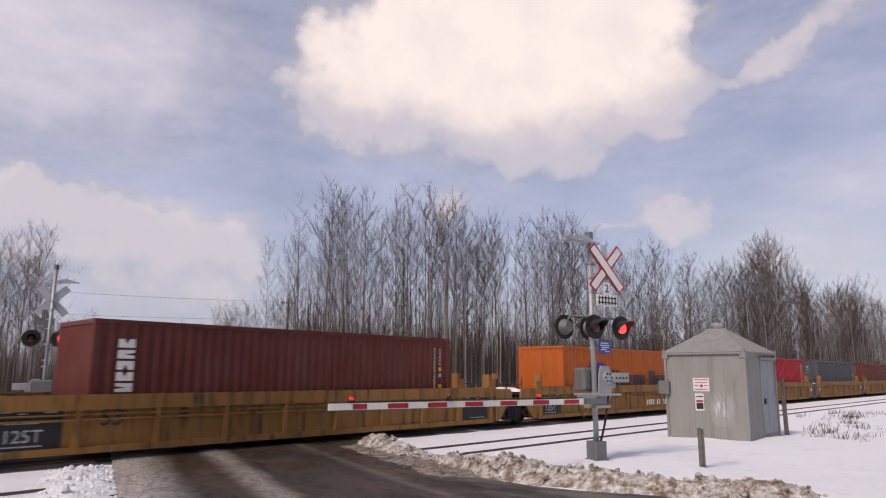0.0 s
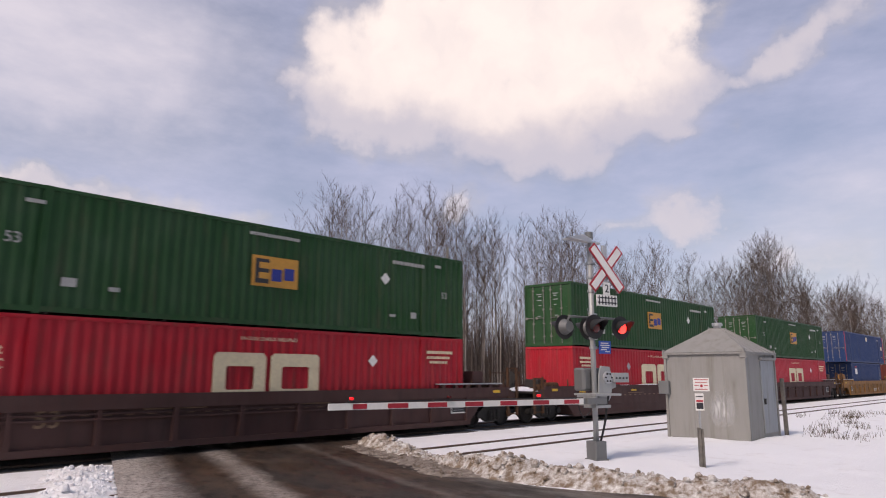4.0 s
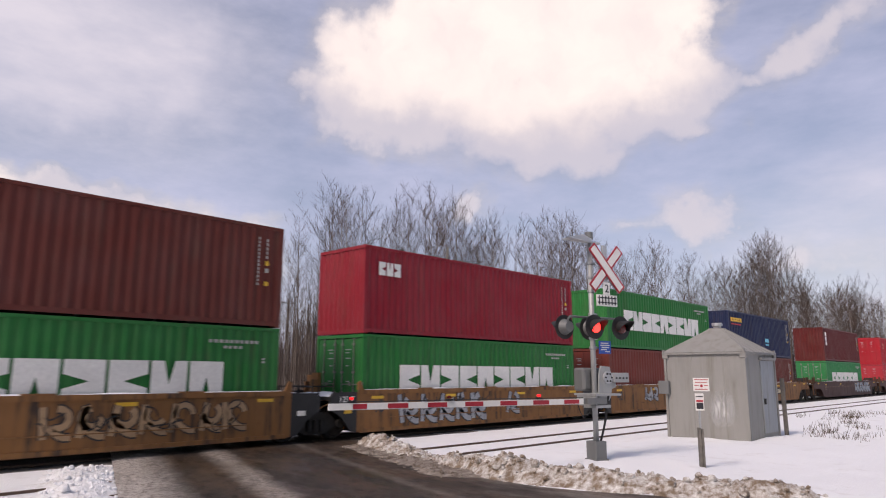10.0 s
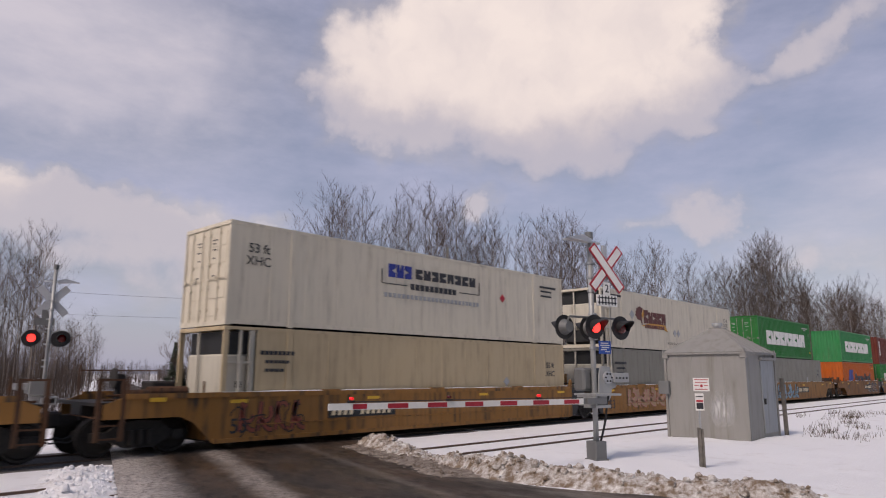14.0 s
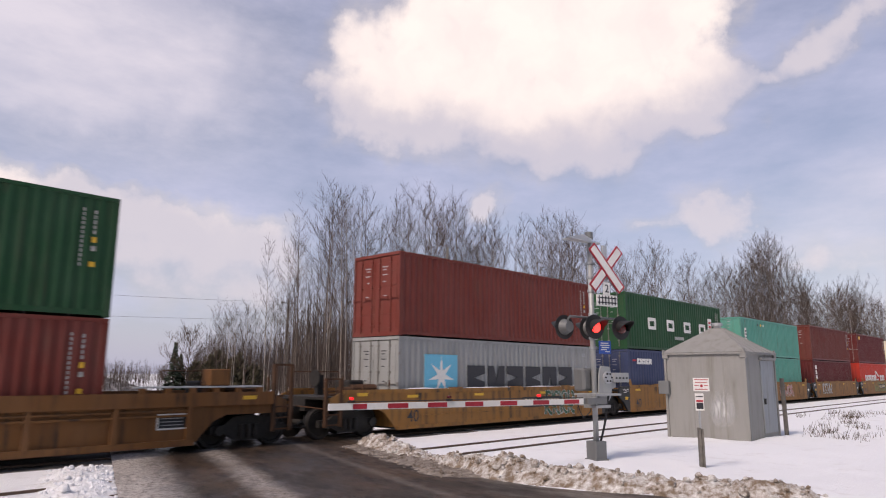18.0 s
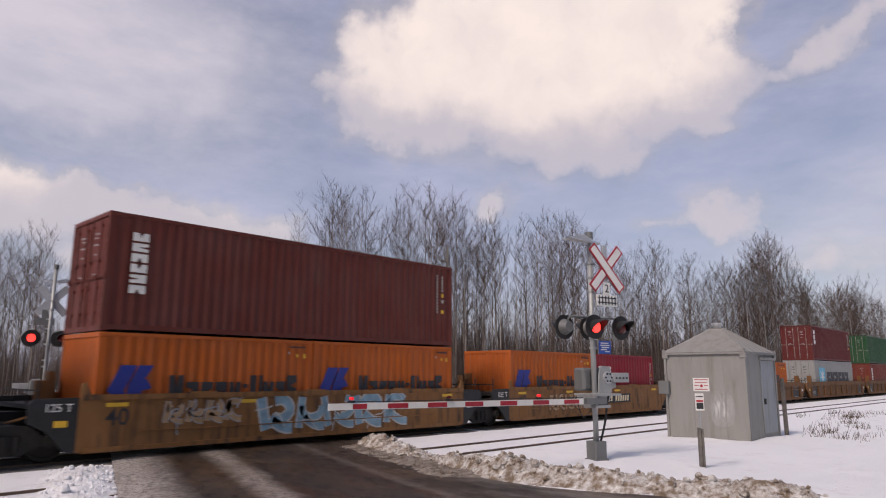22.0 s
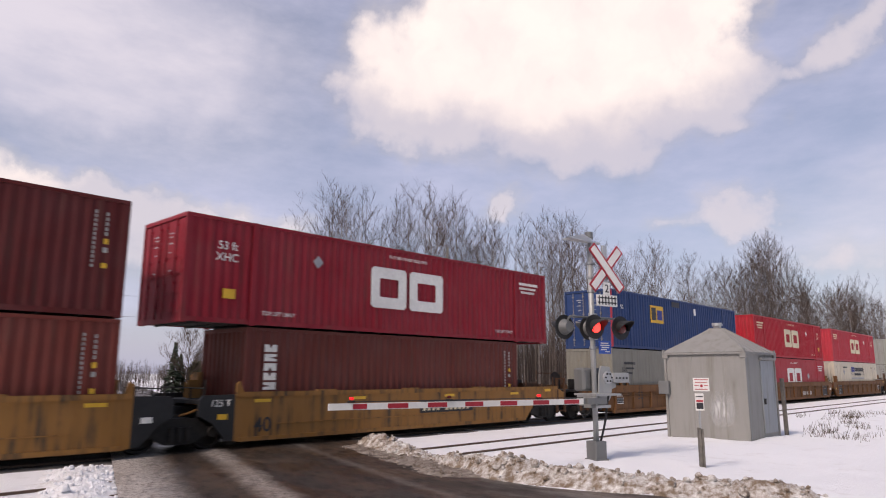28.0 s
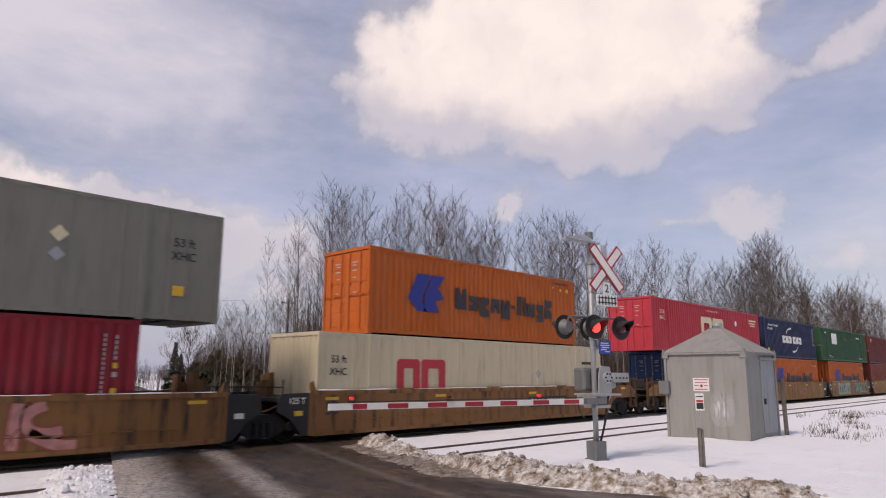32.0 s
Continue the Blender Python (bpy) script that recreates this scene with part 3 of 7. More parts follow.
def ring(u0, u1, v0, v1, thick, material, name="emblem_block", shape=0):
    """A hollow, slanted or notched block, a part of its own."""
    def put(ob, L, near, h):
        x0, x1, z0, z1 = u0 * L, u1 * L, v0 * h, v1 * h
        t = min(thick * h, (x1 - x0) * 0.36)
        c, d = t * 0.28, t * 0.12
        o = [(x0 + c, z0), (x1 - c, z0), (x1, z0 + c), (x1, z1 - c), (x1 - c, z1), (x0 + c, z1), (x0, z1 - c), (x0, z0 + c)]
        i = [(x0 + t + d, z0 + t), (x1 - t - d, z0 + t), (x1 - t, z0 + t + d), (x1 - t, z1 - t - d), (x1 - t - d, z1 - t), (x0 + t + d, z1 - t), (x0 + t, z1 - t - d), (x0 + t, z0 + t + d)]
        ya, yb, n = near - 0.020, near - 0.004, 8
        if shape:
            m, zm, k = (x0 + x1) / 2, (z0 + z1) / 2, (z1 - z0) * 0.17
            d, g = (x1 - x0) * 0.62, (x1 - x0) * 0.16
            cut = ((), ((x0, z0), (m, z0), (x1, z1), (m, z1)),
                   ((x0, z0), (x1, z0), (x1, zm - k), (x1 - d, zm), (x1, zm + k), (x1, z1), (x0, z1)),
                   ((x0, z0), (x1, z0), (x1, z1), (m + g, z1), (m, z1 - (z1 - z0) * 0.6), (m - g, z1), (x0, z1)),
                   ((x0, z0), (x1, z0), (x1, z1), (x0, z1), (x0, zm + k), (x0 + d, zm), (x0, zm - k)),
                   ((x0, z0), (m - g, z0), (m, z0 + (z1 - z0) * 0.6), (m + g, z0), (x1, z0), (x1, z1), (x0, z1)))[shape]
            part(name, Mb().prism(list(cut), ya, yb), material, ob)
            return
        vs = [(x, y, z) for y in (ya, yb) for q in (o, i) for x, z in q]
        fs = []
        for k in range(n):
            j = (k + 1) % n
            fs += [(k, j, n + j, n + k), (2 * n + k, 3 * n + k, 3 * n + j, 2 * n + j), (k, 2 * n + k, 2 * n + j, j), (n + k, n + j, 3 * n + j, 3 * n + k)]
        part(name, Mb().add(vs, fs), material, ob)
    return put


def blocks(u0, u1, v0, v1, n, material, gap=0.3, thick=0.07, first=0.0):
    """A row of n notched blocks in place of a trade name."""
    p = (u1 - u0) / (n - gap)
    return [ring(u0 + i * p, u0 + (i + 1 - gap) * p, v0, v1 + (first if i == 0 else 0), thick, material, shape=(2, 3, 4, 2, 5, 4, 2, 3, 5)[i % 9]) for i in range(n)]


def uneven(u0, u1, rows, material, thick=0.05):
    """Notched blocks and pillars of uneven height in place of a trade name: rows of (width, low, top), a gap after each."""
    k, u, out = (u1 - u0) / sum(w for w, _, _ in rows), u0, []
    for w, lo, hi in rows:
        w *= k
        wide = w * 0.80
        out.append(ring(u, u + wide, lo, hi, thick, material, shape=(3, 4, 2, 5)[len(out) % 4]) if hi - lo > 0.1 and w > k * 0.75 else slab(u, u + wide * 0.8, lo, hi, material, "emblem_block"))
        u += w
    return out


def words(text, u, v, height, material, spread=1.0, name="lettering"):
    def put(ob, L, near, h):
        part(name, text_mesh(text, height, spread), material, ob, at=pose(u * L, near - 0.016, v * h))
    return put


def diamond(u, v, size, material, name="diamond_mark"):
    def put(ob, L, near, h):
        x, z = u * L, v * h
        decal(ob, name, Mb().prism([(x, z - size), (x + size, z), (x, z + size), (x - size, z)], near - 0.022, near - 0.004), material)
    return put


GREYMARK = plain("grey marking", (0.33, 0.34, 0.35), 0.6, vary=0.1)
BLUEMARK = plain("blue marking", (0.015, 0.03, 0.24), 0.6, vary=0.1)
REDMARK = plain("red marking", (0.45, 0.02, 0.035), 0.6, vary=0.1)
SKYMARK = plain("sky-blue marking", (0.12, 0.45, 0.62), 0.6, vary=0.08)
BROWNMARK = plain("brown marking", (0.11, 0.025, 0.02), 0.6, vary=0.1)
GOLDMARK = plain("gold marking", (0.55, 0.27, 0.04), 0.6, vary=0.1)

IDS = [bars(0.425, 0.475, 0.885, 0.91, 7, WHITE, 0.3)]


PALE = plain("dull white marking", (0.37, 0.37, 0.355), 0.6, vary=0.15)


def ids40(m):          # the small upright rows of marks that every forty-foot box shows by its forward end
    m = PALE if m == WHITE else m
    return [stack(0.433, 0.4365, 0.40, 0.89, 13, m, 0.35), stack(0.4545, 0.4585, 0.67, 0.88, 5, m), stack(0.453, 0.461, 0.60, 0.65, 1, YELLOW, 0.1), stack(0.453, 0.461, 0.53, 0.575, 1, m, 0.1), stack(0.452, 0.462, 0.40, 0.45, 1, YELLOW, 0.2)]


def ids53(m):
    return [bars(0.39, 0.46, 0.86, 0.89, 9, m), bars(0.405, 0.45, 0.80, 0.825, 6, m), bars(0.405, 0.45, 0.745, 0.77, 5, m)]


def rail_logo(m=CREAM, diamonds=WHITE, ft=True, flip=False, du=0.232, lift=False):
    """Two large hollow blocks with a line of print over them; flip: the size mark is by the forward end."""
    out = [ring(-0.107, -0.010, 0.29, 0.755, 0.125, m), ring(0.0, 0.102, 0.29, 0.755, 0.125, m), words("HI-CUBE CHASSIS REQUIRED", -0.004, 0.875, 0.095, m, 1.05)]
    if diamonds:
        out.append(diamond(du, 0.705, 0.19, diamonds))
    if ft:
        e = 1 if flip else -1
        out += [words("53 ft", e * 0.425, 0.70, 0.22, m), words("XHC", e * 0.425, 0.59, 0.22, m)]
        a, b = (-0.465, -0.385) if flip else (0.385, 0.465)
        out += [bars(a, b, 0.805, 0.84, 9, m), bars(a, b - 0.008, 0.745, 0.775, 9, m, 0.3), bars(a + 0.008, b - 0.015, 0.69, 0.72, 6, m, 0.3)]
    if lift:
        out += [words("TOP LIFT ONLY", e, 0.11, 0.11, m) for e in (-0.32, 0.32)]
    return out


def nine_blocks(m=WHITE):
    return blocks(-0.367, 0.362, 0.325, 0.668, 9, m, 0.08, 0.105)


def star_logo():
    def star(ob, L, near, h):
        mb, x, z = Mb(), -0.331 * L, 0.545 * h
        for i in range(7):
            a = pi / 2 + 2 * pi * i / 7
            mb.prism([(x + 0.20 * cos(a - 0.45), z + 0.20 * sin(a - 0.45)), (x + 0.68 * cos(a), z + 0.68 * sin(a)), (x + 0.20 * cos(a + 0.45), z + 0.20 * sin(a + 0.45)), (x, z)], near - 0.028, near - 0.023)
        decal(ob, "star_emblem", mb, WHITE, "white seven-pointed star")
    out = [slab(-0.40, -0.262, 0.27, 0.80, SKYMARK, "emblem_panel"), star]
    out += blocks(-0.216, 0.358, 0.365, 0.675, 6, INK, 0.16, 0.085)
    return out + [stack(0.430, 0.450, 0.84, 0.90, 2, GREYMARK), stack(0.452, 0.458, 0.55, 0.72, 3, GREYMARK), stack(0.452, 0.462, 0.44, 0.49, 1, YELLOW, 0.2)]


def arrow_logo(small=False, m=INK):
    """A blue slanted emblem of two notched bars, then a long word of uneven blocks."""
    u0, u1, v0, v1, a, b, low, high = (-0.455, -0.28, 0.36, 0.70, -0.211, 0.425, 0.39, 0.61) if small else (-0.357, -0.207, 0.30, 0.755, -0.157, 0.362, 0.372, 0.642)

    def hook(ob, L, near, h):
        def at(p, q):
            return ((u0 + (u1 - u0) * p) * L, (v0 + (v1 - v0) * q) * h)
        mb = Mb()
        for o in (((0.0, 0.32), (0.28, 0.0), (0.50, 0.0), (0.36, 0.32), (0.62, 1.0), (0.26, 1.0)), ((0.42, 0.0), (0.86, 0.0), (0.74, 0.30), (0.98, 0.38), (0.86, 0.62), (0.80, 0.62), (1.0, 1.0), (0.66, 1.0), (0.44, 0.40))):
            mb.prism([at(*p) for p in o], near - 0.022, near - 0.004)
        decal(ob, "emblem", mb, BLUEMARK, "blue arrow-shaped emblem")
    x = low + (high - low) * 0.70
    d = low - (high - low) * 0.24
    rows = ((1.15, low, high), (1, low, x), (1, d, x), (1, low, x), (1, d, x), (0.55, low + 0.09, low + 0.13), (0.7, low, high), (0.36, low, high), (1, low, x), (0.9, d, x), (1, low, high))
    return [hook] + uneven(a, b, rows, m, 0.055 if not small else 0.05) + [stack(0.445, 0.458, 0.80, 0.87, 1, YELLOW), stack(0.405, 0.415, 0.81, 0.86, 1, YELLOW), stack(0.36, 0.366, 0.84, 0.88, 1, PALE), bars(0.37, 0.46, 0.91, 0.93, 8, INK, 0.4)]


def side_word(n, m=WHITE, u=-0.436, top=0.86, pitch=0.09):
    """Large letters one above the other near the rear end, as hollow blocks."""
    return [ring(u - 0.016, u + 0.016, top - pitch * (i + 1), top - pitch * (i + 0.22), 0.024, m, shape=(3, 2, 5, 3, 4, 5)[i % 6]) for i in range(n)]


def arc_logo(m=WHITE, a=-0.142, b=0.140, v0=0.378, v1=0.575, top=(-0.095, 0.644, 0.031, 0.854), low=(0.093, 0.324, -0.034, 0.132)):
    """A row of blocks between two crescents; top and low: where each crescent begins and ends."""
    def swoosh(ob, L, near, h):
        for x0, z0, x1, z1 in (top, low):
            p, q, e = Vector((x0 * L, z0 * h)), Vector(((x0 + 0.18 * (x1 - x0)) * L, (z0 + 0.95 * (z1 - z0)) * h)), Vector((x1 * L, z1 * h))
            rim, inn = [], []
            for i in range(10):
                t = i / 9
                c = p * (1 - t) ** 2 + q * 2 * t * (1 - t) + e * t * t
                d = ((q - p) * (1 - t) + (e - q) * t).normalized()
                w = 0.02 + 0.13 * t
                rim.append((c.x, c.y))
                inn.append((c.x + d.y * w, c.y - d.x * w))
            mb = Mb()
            for i in range(9):
                mb.prism([inn[i], inn[i + 1], rim[i + 1], rim[i]], near - 0.022, near - 0.004)
            decal(ob, "emblem", mb, m, "curved stripe")
    k = (b - a) / 6.5
    return [swoosh] + blocks(a, a + 3 * k, v0, v1, 3, m, 0.14, 0.05) + blocks(a + 3.5 * k, b, v0, v1, 3, m, 0.14, 0.05)


def eagle_logo(v0=0.13, v1=0.57, wing=0.80):
    def bird(ob, L, near, h):
        o = [(0.0, wing - 0.15), (0.018, wing - 0.10), (0.085, wing - 0.095), (0.125, wing), (0.03, wing - 0.012), (0.0, wing + 0.012), (-0.03, wing - 0.012), (-0.125, wing), (-0.085, wing - 0.095), (-0.018, wing - 0.10)]
        decal(ob, "emblem", Mb().prism([(a * L, b * h) for a, b in o], near - 0.022, near - 0.004), plain("eagle red", (0.45, 0.02, 0.025), 0.6), "red wing-shaped emblem")
    return [bird] + blocks(-0.122, 0.098, v0, v1, 3, WHITE, 0.08, 0.14) + [slab(0.10, 0.122, v0, v0 + 0.07, WHITE, "emblem_block")]


def round_plate(u=0.0):          # square badge of the domestic boxes
    return [slab(u - 0.047, u + 0.047, 0.39, 0.69, GOLDMARK, "badge"), slab(u - 0.041, u - 0.014, 0.42, 0.66, INK, "badge_mark", 0.019), slab(u - 0.034, u - 0.014, 0.465, 0.525, GOLDMARK, "badge_inset", 0.022), slab(u - 0.034, u - 0.014, 0.565, 0.625, GOLDMARK, "badge_inset", 0.022), slab(u - 0.008, u + 0.012, 0.45, 0.57, BLUEMARK, "badge_mark", 0.019), slab(u + 0.018, u + 0.038, 0.47, 0.59, BLUEMARK, "badge_mark", 0.019)]


def green53(m=PALE):
    return round_plate() + [diamond(0.261, 0.63, 0.20, WHITE), words("53", -0.41, 0.52, 0.24, m), words("53", 0.437, 0.48, 0.22, m), bars(0.281, 0.375, 0.82, 0.86, 9, m), bars(-0.054, 0.049, 0.885, 0.915, 14, m),
            slab(-0.40, -0.375, 0.845, 0.875, m), slab(-0.345, -0.325, 0.22, 0.29, m), slab(-0.28, -0.265, 0.21, 0.245, m), slab(0.275, 0.29, 0.20, 0.23, m), slab(0.335, 0.35, 0.20, 0.27, m), slab(0.408, 0.425, 0.85, 0.885, m)]


def panel_logo(m=INK, v=0.0):              # two blocks of lettering in a rounded frame
    out = blocks(-0.139, -0.073, 0.66 + v, 0.815 + v, 3, BLUEMARK, 0.15, 0.05) + blocks(-0.060, 0.135, 0.675 + v, 0.795 + v, 8, m, 0.2, 0.04)
    out += [bars(-0.075, 0.072, 0.54 + v, 0.61 + v, 10, m, 0.28), bars(-0.15, 0.152, 0.425 + v, 0.475 + v, 24, GREYMARK, 0.35)]
    out += [slab(-0.158, -0.156, 0.585 + v, 0.745 + v, m, "emblem"), slab(0.149, 0.151, 0.585 + v, 0.745 + v, m, "emblem"), slab(-0.156, -0.085, 0.575 + v, 0.585 + v, m, "emblem"), slab(0.08, 0.149, 0.575 + v, 0.585 + v, m, "emblem")]
    return out


def cargo_logo():                           # brown animal-like badge with two lines of lettering
    def head(ob, L, near, h):
        x, z = -0.255 * L, 0.60 * h
        mb = Mb().prism([(x - 0.55, z + 0.0), (x - 0.35, z - 0.2), (x + 0.0, z - 0.25), (x + 0.15, z - 0.5), (x + 0.1, z + 0.1), (x + 0.25, z + 0.38), (x - 0.05, z + 0.48), (x - 0.40, z + 0.35)], near - 0.022, near - 0.004)
        decal(ob, "emblem", mb, BROWNMARK, "brown badge")
        mb = Mb().prism([(x + 0.1, z + 0.0), (x + 0.22, z - 0.15), (x + 0.36, z + 0.15), (x + 0.28, z + 0.36)], near - 0.026, near - 0.022)
        decal(ob, "emblem", mb, GOLDMARK, "gold badge")
        mb = Mb().prism([(x + 0.05, z - 0.52), (x + 2.6, z - 0.62), (x + 3.05, z - 0.72), (x + 2.8, z - 0.38), (x + 1.2, z - 0.30)], near - 0.016, near - 0.004)
        decal(ob, "emblem", mb, GOLDMARK, "gold swoosh")
    out = [head] + blocks(-0.232, -0.078, 0.475, 0.685, 5, BROWNMARK, 0.12, 0.06, 0.03)
    return out + [bars(-0.228, -0.088, 0.385, 0.45, 9, BROWNMARK, 0.22, "small_lettering"), diamond(-0.012, 0.345, 0.2, GREYMARK), diamond(0.016, 0.345, 0.2, GREYMARK), diamond(-0.312, 0.60, 0.24, GREYMARK),
                  words("HI-CUBE CHASSIS REQUIRED", 0.0, 0.12, 0.13, INK), words("53 ft", 0.448, 0.70, 0.22, INK), words("XHC", 0.448, 0.59, 0.22, INK), slab(0.44, 0.456, 0.18, 0.27, YELLOW), bars(-0.44, -0.377, 0.87, 0.905, 8, INK)]


def grey53(m=INK):
    return [words("53 ft", 0.435, 0.66, 0.22, m), words("XHC", 0.435, 0.54, 0.22, m), diamond(0.25, 0.47, 0.18, GREYMARK), bars(-0.43, -0.36, 0.74, 0.78, 8, m), bars(-0.42, -0.37, 0.66, 0.69, 6, m), bars(-0.42, -0.38, 0.58, 0.61, 4, m), slab(0.42, 0.438, 0.22, 0.31, YELLOW)]


def cut_word(n, m=WHITE, v=0.28, u0=-0.20, u1=0.30, tall=0.30):
    """A wide word of n blocks."""
    return blocks(u0, u1, v, v + tall, n, m, 0.22, 0.06)


def sail(ob, L, near, h):                    # a white bent sail over a small hill
    for o in (((0.017, 0.735), (0.05, 0.70), (0.10, 0.57), (0.15, 0.52), (0.167, 0.56), (0.125, 0.60), (0.085, 0.68), (0.05, 0.742)), ((0.055, 0.38), (0.145, 0.38), (0.12, 0.45), (0.10, 0.475), (0.08, 0.45)), ((0.017, 0.735), (0.045, 0.38), (0.055, 0.38), (0.03, 0.70))):
        decal(ob, "emblem", Mb().prism([(a * L, b * h) for a, b in o], near - 0.022, near - 0.004), WHITE, "white sail-shaped emblem")


def side_panel_mark(u=0.38, m=WHITE, w=0.026):
    return [slab(u, u + w, 0.32, 0.728, m, "emblem_panel")] + [slab(u + 0.2 * w, u + 0.8 * w, 0.37 + 0.085 * i, 0.41 + 0.085 * i, REDMARK if u > 0 else INK, "panel_mark", 0.019) for i in range(4)]


def splash(u0, u1, z0, z1, n, fill, line, seed):
    """Spray paint on a car's side: n tangles of bent, outlined bands with loose strokes, no letters."""
    def ribbon(mb, pts, w, y):
        vs = []
        for i, (x, z) in enumerate(pts):
            a, b = pts[max(0, i - 1)], pts[min(len(pts) - 1, i + 1)]
            d = hypot(b[0] - a[0], b[1] - a[1]) + 1e-6
            nx, nz = -(b[1] - a[1]) / d, (b[0] - a[0]) / d
            vs += [(x + nx * w, y, min(1.44, max(0.25, z + nz * w))), (x - nx * w, y, min(1.44, max(0.25, z - nz * w)))]
        mb.add(vs, [(2 * i, 2 * i + 2, 2 * i + 3, 2 * i + 1) for i in range(len(pts) - 1)])

    def put(ob, hw):
        r = random.Random(seed)
        y = FACES[ob.name] - 0.003
        step, k = (u1 - u0) * 2 * hw / n, z1 - z0
        for i in range(n):
            cx, cz = u0 * 2 * hw + step * (i + 0.5), (z0 + z1) / 2
            w = min(step, k) * r.uniform(0.085, 0.12)
            under, over, loose = Mb(), Mb(), Mb()
            for b in range(3):
                if b == 0:      # an upright, leaning band
                    lean = r.uniform(-0.25, 0.25) * step
                    sx = cx - step * r.uniform(0.25, 0.38)
                    pts = [(sx + lean * t, cz + k * (t - 0.5) * 0.86 + 0.0) for t in (0, 0.25, 0.5, 0.75, 1)]
                elif b == 1:    # a bow
                    a0, turn = r.uniform(-0.6, 2.0), r.choice((-1, 1)) * r.uniform(3.0, 4.6)
                    pts = [(cx + step * 0.10 + step * 0.32 * cos(a0 + turn * t / 9), cz + k * r.uniform(0.10, 0.12) + k * 0.27 * sin(a0 + turn * t / 9)) for t in range(10)]
                else:           # a kicked-out foot
                    pts = [(cx + step * (-0.15 + 0.65 * t), cz - k * (0.05 + 0.36 * sin(1.6 * t + 0.2))) for t in (0, 0.25, 0.5, 0.75, 1)]
                ribbon(under, pts, w * 1.45, y - 0.0008 - 0.0012 * (i % 2))
                ribbon(over, pts, w, y - 0.0020 - 0.0012 * (i % 2))
            for _ in range(2):
                pts, sx, sz, d = [], cx + step * r.uniform(-0.4, 0.3), cz + k * r.uniform(-0.4, 0.3), r.uniform(0.0, 6.28)
                for j in range(8):
                    pts.append((sx, sz))
                    sx, sz, d = sx + 0.08 * k * cos(d), sz + 0.08 * k * sin(d), d + r.uniform(-0.3, 0.7)
                ribbon(loose, pts, 0.018, y - 0.0045)
            part("graffiti_outline", under, line, ob, "spray-painted outline")
            part("graffiti_fill", over, fill, ob, "spray-painted band")
            part("graffiti_stroke", loose, line, ob)
    return put


SPRAY = {"silver": plain("silver spray", (0.30, 0.31, 0.33), 0.5, vary=0.25, scale=4), "black": plain("black spray", (0.025, 0.022, 0.022), 0.7, vary=0.3, scale=4), "white": plain("white spray", (0.46, 0.46, 0.44), 0.6, vary=0.25, scale=4),
         "teal": plain("teal spray", (0.16, 0.42, 0.36), 0.6, vary=0.3, scale=4), "pink": plain("pink spray", (0.46, 0.20, 0.18), 0.6, vary=0.25, scale=4), "blue": plain("pale blue spray", (0.20, 0.33, 0.42), 0.6, vary=0.3, scale=4),
         "olive": plain("olive spray", (0.24, 0.22, 0.05), 0.6, vary=0.3, scale=4), "sand": plain("sand spray", (0.38, 0.24, 0.13), 0.6, vary=0.2, scale=4), "pine": plain("deep green spray", (0.02, 0.09, 0.04), 0.6, vary=0.3, scale=4), "rust": plain("rust-red spray", (0.25, 0.06, 0.035), 0.6, vary=0.2, scale=4)}


def spray(u0, u1, fill, line="black", z0=0.45, z1=1.28, n=5, seed=1):
    return splash(u0, u1, z0, z1, n, SPRAY[fill], SPRAY[line], seed)

# ---------------------------------------------------------------- well cars
SILL_TOP, SILL_LOW, SILL_Y = 1.50, 0.22, 1.46
WELL_FLOOR = 0.355
HALF_WELL = {"40": 6.32, "53": 8.30}
CARS = {
    "ochre": paint("weathered ochre car paint", (0.280, 0.133, 0.036), 0.6, 1.6, (0.07, 0.05, 0.035), rust=0.6),
    "tawny": paint("dirty tawny car paint", (0.228, 0.106, 0.038), 0.65, 1.7, (0.06, 0.04, 0.03), rust=0.8),
    "oxide": paint("oxide brown car paint", (0.070, 0.034, 0.030), 0.65, 0.6, (0.04, 0.03, 0.026), rust=0.2)}
CARS["umber"] = paint("rusty brown-ochre car paint", (0.172, 0.076, 0.026), 0.65, 1.1, (0.045, 0.03, 0.022), rust=0.9)
FACES = {}
RUSTY = paint("rust-brown running gear", (0.085, 0.042, 0.022), 0.8, 1.2, (0.03, 0.022, 0.018), rust=1.0)
FADED = plain("faded tan marking", (0.20, 0.125, 0.075), 0.7, vary=0.25)
CAR_WORDS = {"umber": "dirty brown-ochre", "ochre": "ochre-yellow", "tawny": "dirty yellow-brown", "oxide": "dark oxide-brown"}
WHEEL_STEEL = plain("wheel steel", (0.022, 0.018, 0.016), 0.6, 0.3, 0.3, 10)


def wheel_mesh():
    mb = Mb()
    n, prof = 20, ((0.0, 0.05), (0.09, 0.06), (0.12, 0.02), (0.36, 0.02), (0.39, 0.065), (0.45, 0.065), (0.46, -0.03), (0.49, -0.05), (0.49, -0.065), (0.0, -0.05))
    vs = [(r * cos(2 * pi * i / n), y, r * sin(2 * pi * i / n)) for r, y in prof for i in range(n)]
    fs = [(k * n + i, k * n + (i + 1) % n, (k + 1) * n + (i + 1) % n, (k + 1) * n + i) for k in range(len(prof) - 1) for i in range(n)]
    return mb.add(vs, fs).mesh("wheel")


WHEEL = wheel_mesh()


